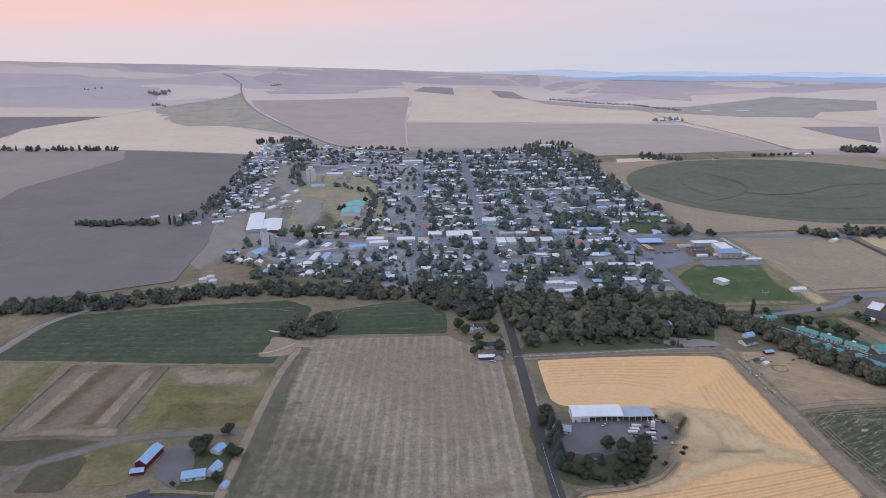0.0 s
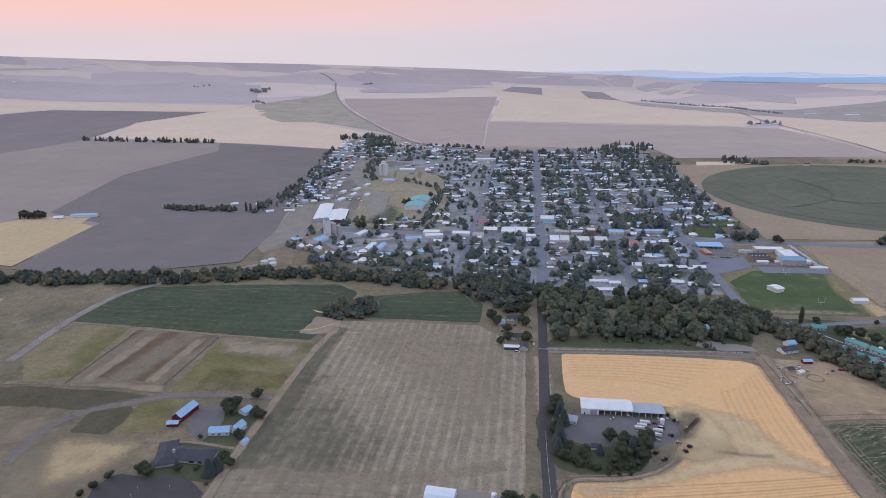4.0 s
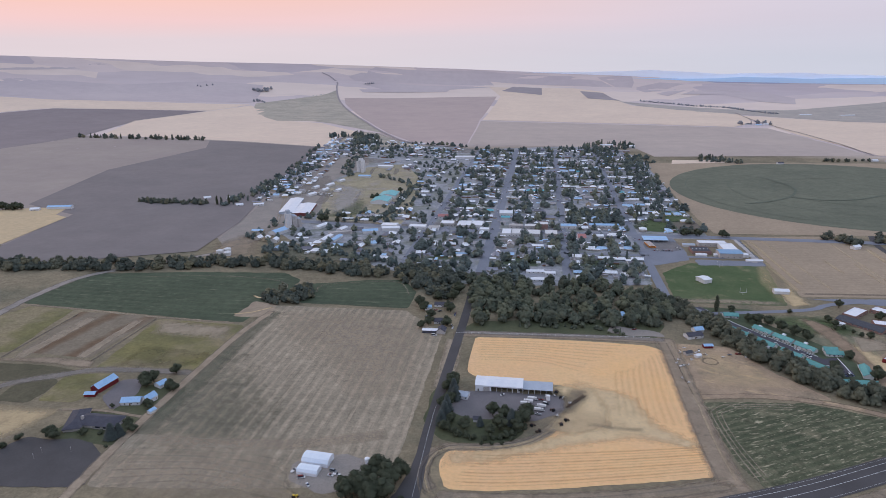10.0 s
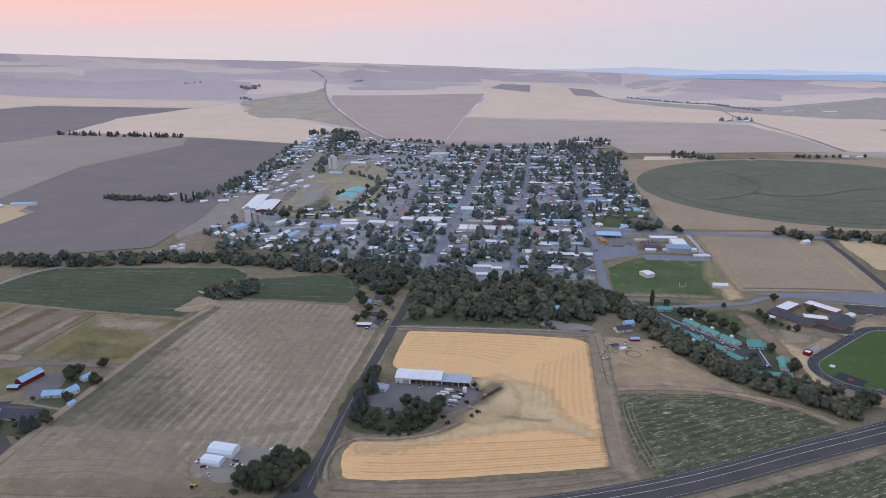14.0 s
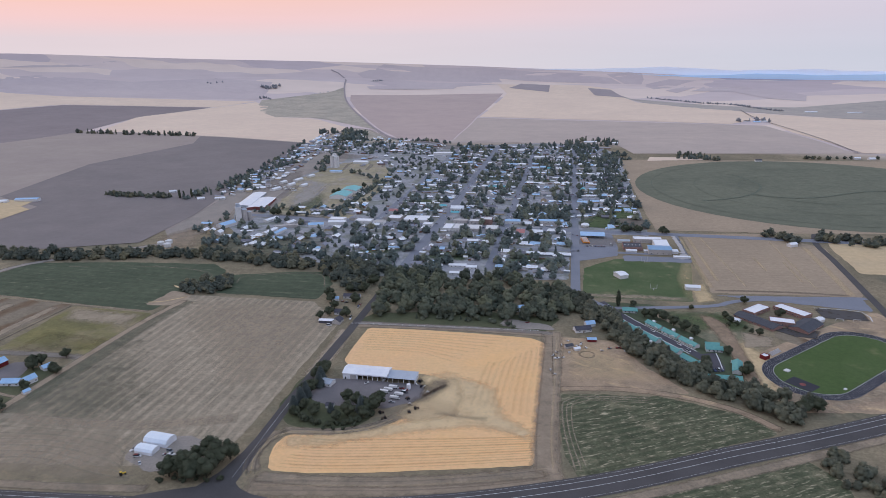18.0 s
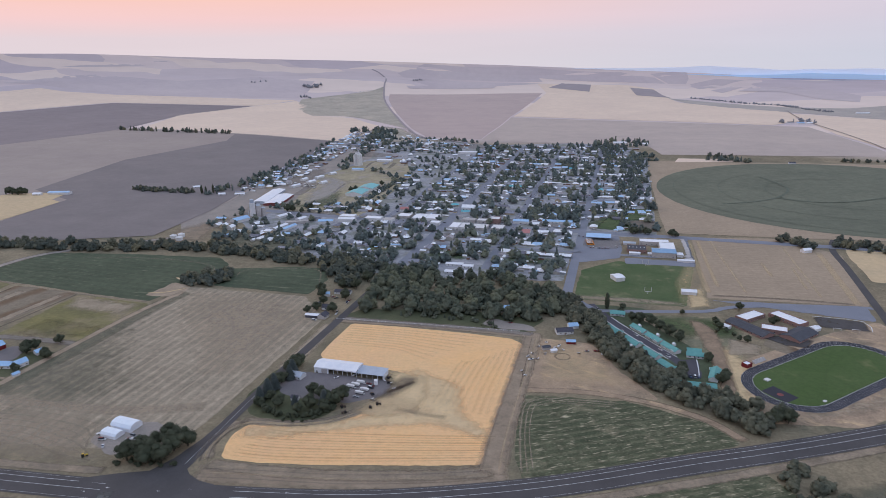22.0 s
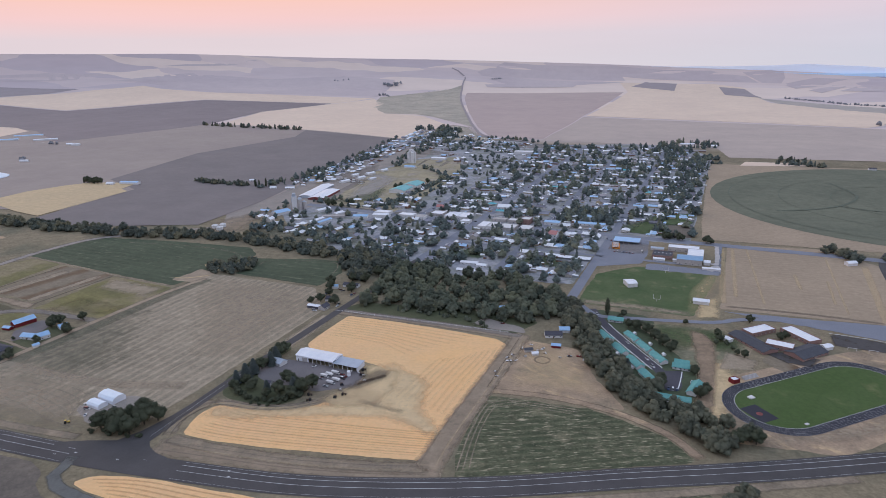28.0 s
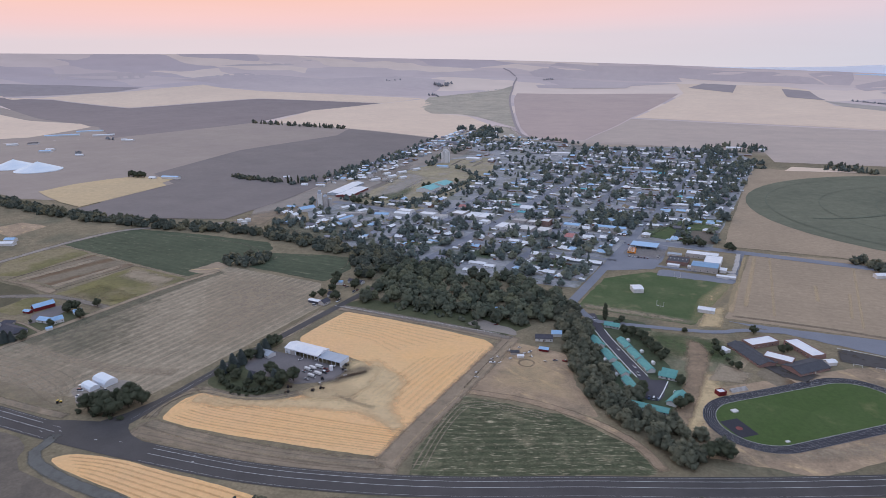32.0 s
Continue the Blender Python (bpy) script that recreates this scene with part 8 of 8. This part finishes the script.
CREEK_FAR = [(1034, 3562), (1143, 3466), (1249, 3341), (1382, 3237), (1422, 3077), (1475, 2938)]
CREEK_W = [(-1000, 880), (-900, 862), (-760, 840), (-613, 834), (-540, 840), (-466, 848), (-392, 862), (-321, 872), (-227, 850), (-143, 826), (-65, 812), (-30, 790)]
woods("creek_wood", "dark belt of trees along the creek", plant(belt(RNG, CREEK_W, 36, 8.2), 6, 17, KIND3), level="near")
CREEK_E = [(175, 720), (198, 696), (220, 668), (237, 612), (251, 566), (277, 514), (303, 486), (328, 464), (350, 447)]
woods("creek_wood", "dark belt of trees beside the cottages", plant(belt(RNG, CREEK_E, 36, 7.4), 9, 16, ("broadleaf", "broadleaf", "broadleaf", "shrub")), LEAF_OLIVE, level="near")
woods("park_wood", "dense dark leafy wood at the edge of town", plant(scatter(RNG, [(-22, 648), (-20, 790), (60, 780), (165, 765), (215, 720), (200, 650), (175, 632), (104, 640)], 11.5), 9, 21, ("broadleaf",)), LEAF_GREEN, level="near")
woods("creek_wood", "leafy trees west of the county road", plant(scatter(RNG, [(-110, 775), (-75, 735), (-78, 715), (-45, 730), (-30, 800), (-55, 845), (-118, 843)], 10), 9, 14, ("broadleaf",)), level="near")
woods("creek_bush", "dusty bushes south of the highway", plant(belt(RNG, [(335, 388), (343, 372), (352, 350), (372, 320)], 26, 7.5), 8, 13, ("shrub", "broadleaf")), LEAF_OLIVE, level="near")
woods("creek_bush", "low scrub beside the highway", plant(belt(RNG, [(55, 306), (100, 312), (140, 322)], 8, 6), 3, 5, ("shrub",)), level="near")
woods("park_bush", "low bushes along the park fence", plant(belt(RNG, [(20, 640), (67, 637), (83, 634), (107, 627), (128, 618), (142, 612)], 9, 7), 4, 9, ("shrub", "broadleaf", "spruce")), LEAF_GREEN, level="near")
woods("grove", "round grove between the green fields", plant(scatter(RNG, [(-280, 725), (-262, 765), (-225, 768), (-212, 742), (-232, 715), (-262, 712)], 8), 9, 14, ("broadleaf",)), level="near")
woods("shelter_belt", "dark shelter trees west of town", plant(belt(RNG, [(-670, 1257), (-615, 1242), (-572, 1247), (-530, 1241)], 20, 6.5), 7, 13, KIND3))
woods("tree_row", "long thin row of trees between fields", plant(belt(RNG, [(-1310, 2205), (-1081, 2168), (-856, 2161)], 16, 11), 10, 21, ("broadleaf", "poplar")))
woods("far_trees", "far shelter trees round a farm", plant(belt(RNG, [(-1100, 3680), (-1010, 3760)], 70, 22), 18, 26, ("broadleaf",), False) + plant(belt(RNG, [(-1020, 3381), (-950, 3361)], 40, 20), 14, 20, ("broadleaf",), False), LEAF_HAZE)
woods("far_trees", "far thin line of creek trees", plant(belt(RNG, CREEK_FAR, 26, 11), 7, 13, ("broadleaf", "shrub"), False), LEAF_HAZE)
woods("far_trees", "shelter trees round the far farm", plant(belt(RNG, [(1150, 2605), (1270, 2585)], 40, 16), 10, 22, ("broadleaf", "poplar")), LEAF_HAZE)
woods("far_trees", "trees at the north-east farms", plant(belt(RNG, [(660, 1785), (690, 1770), (730, 1752)], 14, 10), 10, 18, ("broadleaf", "spruce")) + plant(belt(RNG, [(960, 1708), (1160, 1690)], 12, 11), 8, 13, ("broadleaf",)) + plant(belt(RNG, [(1270, 1725), (1360, 1680)], 40, 13), 14, 22, ("broadleaf",)))
woods("knoll_trees", "tall dark trees at the north end of town", plant(belt(RNG, [(-470, 2300), (-400, 2330), (-350, 2360)], 40, 13), 14, 24, ("broadleaf", "poplar")) + plant(belt(RNG, [(-160, 2160), (-40, 2110), (20, 2060)], 22, 14), 9, 15, ("broadleaf",)), LEAF_TOWN)
woods("knoll_trees", "trees on the knoll north of town", plant(belt(RNG, [(385, 1985), (420, 2045), (470, 2075), (540, 2050), (570, 2005)], 24, 13), 10, 22, ("broadleaf", "spruce")), LEAF_TOWN)
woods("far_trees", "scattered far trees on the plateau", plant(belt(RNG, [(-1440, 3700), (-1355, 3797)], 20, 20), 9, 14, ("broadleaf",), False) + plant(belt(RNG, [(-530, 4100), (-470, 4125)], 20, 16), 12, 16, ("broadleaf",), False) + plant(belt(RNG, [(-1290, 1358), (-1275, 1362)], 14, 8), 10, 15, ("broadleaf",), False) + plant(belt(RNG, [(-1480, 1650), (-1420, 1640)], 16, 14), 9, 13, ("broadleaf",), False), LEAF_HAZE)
woods("east_trees", "dark trees by the east road", plant(belt(RNG, [(550, 972), (572, 955), (578, 925)], 18, 8), 10, 15, ("broadleaf",)) + plant(belt(RNG, [(622, 955), (660, 925), (760, 905)], 34, 10), 10, 15, ("broadleaf",)))
drape("kitchen_garden", [(347, 1089), (389, 1088), (377, 1012), (340, 1012)], SCUFF, "dark dug garden plot at the edge of town", "garden", lift=0.34)
soft_sheet("green_yard", [(283, 1044), (338, 1186), (403, 1176), (390, 1100), (344, 1088), (337, 1012), (277, 1030)], LAWN, "green yards at the edge of town", "lawn", 0.32, 6, 0.9)
TOWN_TREES = scatter(RNG, [town(*p) for p in ((-140, -215), (0, -270), (238, -250), (242, -20), (375, 10), (385, 830), (280, 1000), (-140, 960))], 20.5)
woods("town_trees", "leafy yard trees between the houses", [(x, y, RNG.choice((8, 10, 12, 14, 16, 17)) * RNG.uniform(0.85, 1.1), RNG.choice(("broadleaf", "broadleaf", "broadleaf", "broadleaf", "spruce"))) for x, y in TOWN_TREES if free(x, y, 1.0) and off_street(x, y, 6.5)], LEAF_TOWN)
W_TREES = scatter(RNG, [town(*p) for p in ((-500, 150), (-425, 150), (-560, 1150), (-200, 960), (-140, 760), (-560, 770), (-640, 1150))], 19) + scatter(RNG, [town(*p) for p in ((-400, -80), (-330, -165), (-250, -185), (-140, -220), (-140, -15), (-380, 10))], 18) + scatter(RNG, [town(*p) for p in ((-400, 60), (-300, 40), (-140, 20), (-140, 110), (-300, 120))], 24) + scatter(RNG, [town(*p) for p in ((-235, 70), (-140, 60), (-140, 700), (-250, 760), (-200, 420))], 22)
woods("town_trees", "leafy trees in the old quarter by the railway", [(x, y, RNG.choice((6, 8, 10, 13)) * RNG.uniform(0.85, 1.1), "broadleaf") for x, y in W_TREES if free(x, y, 1.5)], LEAF_TOWN)
woods("town_trees", "dense grove of tall trees inside the town", plant(scatter(RNG, [town(*p) for p in ((135, 60), (240, 60), (245, 150), (135, 160))], 12), 11, 16, ("broadleaf",), False) + plant(belt(RNG, [town(270, 640), town(275, 960)], 40, 15), 9, 15, ("broadleaf", "spruce"), False) + plant(belt(RNG, [town(330, 200), town(345, 800)], 50, 17), 8, 13, ("broadleaf",), True), LEAF_TOWN)

woods("hedge_row", "dark hedge row beside the teal sheds", plant(belt(RNG, [(-211, 1128), (-180, 1136), (-159, 1185), (-148, 1256), (-136, 1335), (-127, 1424)], 13, 6.5), 6, 10, KIND3, False), LEAF_TOWN)
woods("knoll_trees", "tall dark trees at the town's north-west end", plant(belt(RNG, [(-365, 2131), (-323, 2160), (-261, 2150)], 34, 11), 15, 25, ("broadleaf", "broadleaf", "poplar"), False) + plant(belt(RNG, [(-215, 1560), (-150, 1500), (-112, 1400)], 24, 15), 8, 13, ("broadleaf",)), LEAF_TOWN)
for x, y, h in ((-277, 1120, 16), (-270, 1126, 13), (-247, 1113, 12), (-240, 1147, 12), (-196, 1318, 13), (-204, 1312, 12), (-150, 1376, 13)):
    tree(x, y, h, "broadleaf", "leafy tree on the open common", "common trees")
for x, y, h in ((350, 450, 11), (362, 452, 11), (356, 455, 10)):
    tree(x, y, h * 1.2, "broadleaf", "round dark tree beside the highway")

S_TREES = scatter(RNG, [town(*p) for p in ((-135, -215), (0, -262), (238, -248), (242, -25), (-135, -15))], 29)
woods("town_trees", "large leafy trees over the southern streets", [(x, y, RNG.uniform(11, 18), "broadleaf") for x, y in S_TREES if free(x, y, 0.2) and off_street(x, y, 5)], LEAF_TOWN)

woods("town_trees", "large trees at the south-west edge of town", plant(belt(RNG, [(-330, 930), (-274, 940), (-228, 930), (-196, 881), (-145, 886)], 46, 19), 9, 15, ("broadleaf",)), LEAF_TOWN)
woods("town_trees", "trees among the western houses", plant(belt(RNG, [(-500, 1230), (-470, 1300), (-455, 1420), (-430, 1570), (-400, 1700)], 40, 14), 8, 15, ("broadleaf", "broadleaf", "poplar")) + plant(belt(RNG, [(-409, 1363), (-400, 1330)], 24, 11), 9, 14, ("broadleaf",)) + plant(belt(RNG, [(-294, 1567), (-310, 1700), (-305, 1850)], 30, 15), 8, 14, ("broadleaf",)), LEAF_TOWN)
for x, y, w, a in ((-461, 1236, 14, 20), (-425, 1244, 20, 12), (-500, 1296, 12, 60), (-545, 1292, 14, 30), (-440, 1300, 12, 80)):
    put("house", "pale house on the town's western edge", "house", x, y, w, 9, 3, a, 2, SIDING, WHITE, n_win=2, door=True)

woods("knoll_trees", "trees joining the knoll to the town", plant(belt(RNG, [(387, 1919), (420, 1987), (498, 1978), (556, 2023)], 34, 14), 9, 17, ("broadleaf", "broadleaf", "spruce")) + plant(belt(RNG, [(506, 1828), (480, 1740), (420, 1720)], 50, 15), 9, 15, ("broadleaf",)) + plant(belt(RNG, [(480, 1722), (545, 1722)], 14, 10), 7, 10, ("broadleaf",)) + plant(belt(RNG, [(645, 1731), (690, 1726), (745, 1690)], 20, 10), 9, 17, ("broadleaf", "spruce")), LEAF_TOWN)
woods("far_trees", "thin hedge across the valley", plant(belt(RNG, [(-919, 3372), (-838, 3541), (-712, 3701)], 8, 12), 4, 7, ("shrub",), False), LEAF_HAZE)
woods("knoll_trees", "tall trees where the valley road leaves town", plant(belt(RNG, [(-365, 2215), (-330, 2300), (-276, 2279)], 40, 12), 14, 24, ("broadleaf", "poplar"), False), LEAF_TOWN)
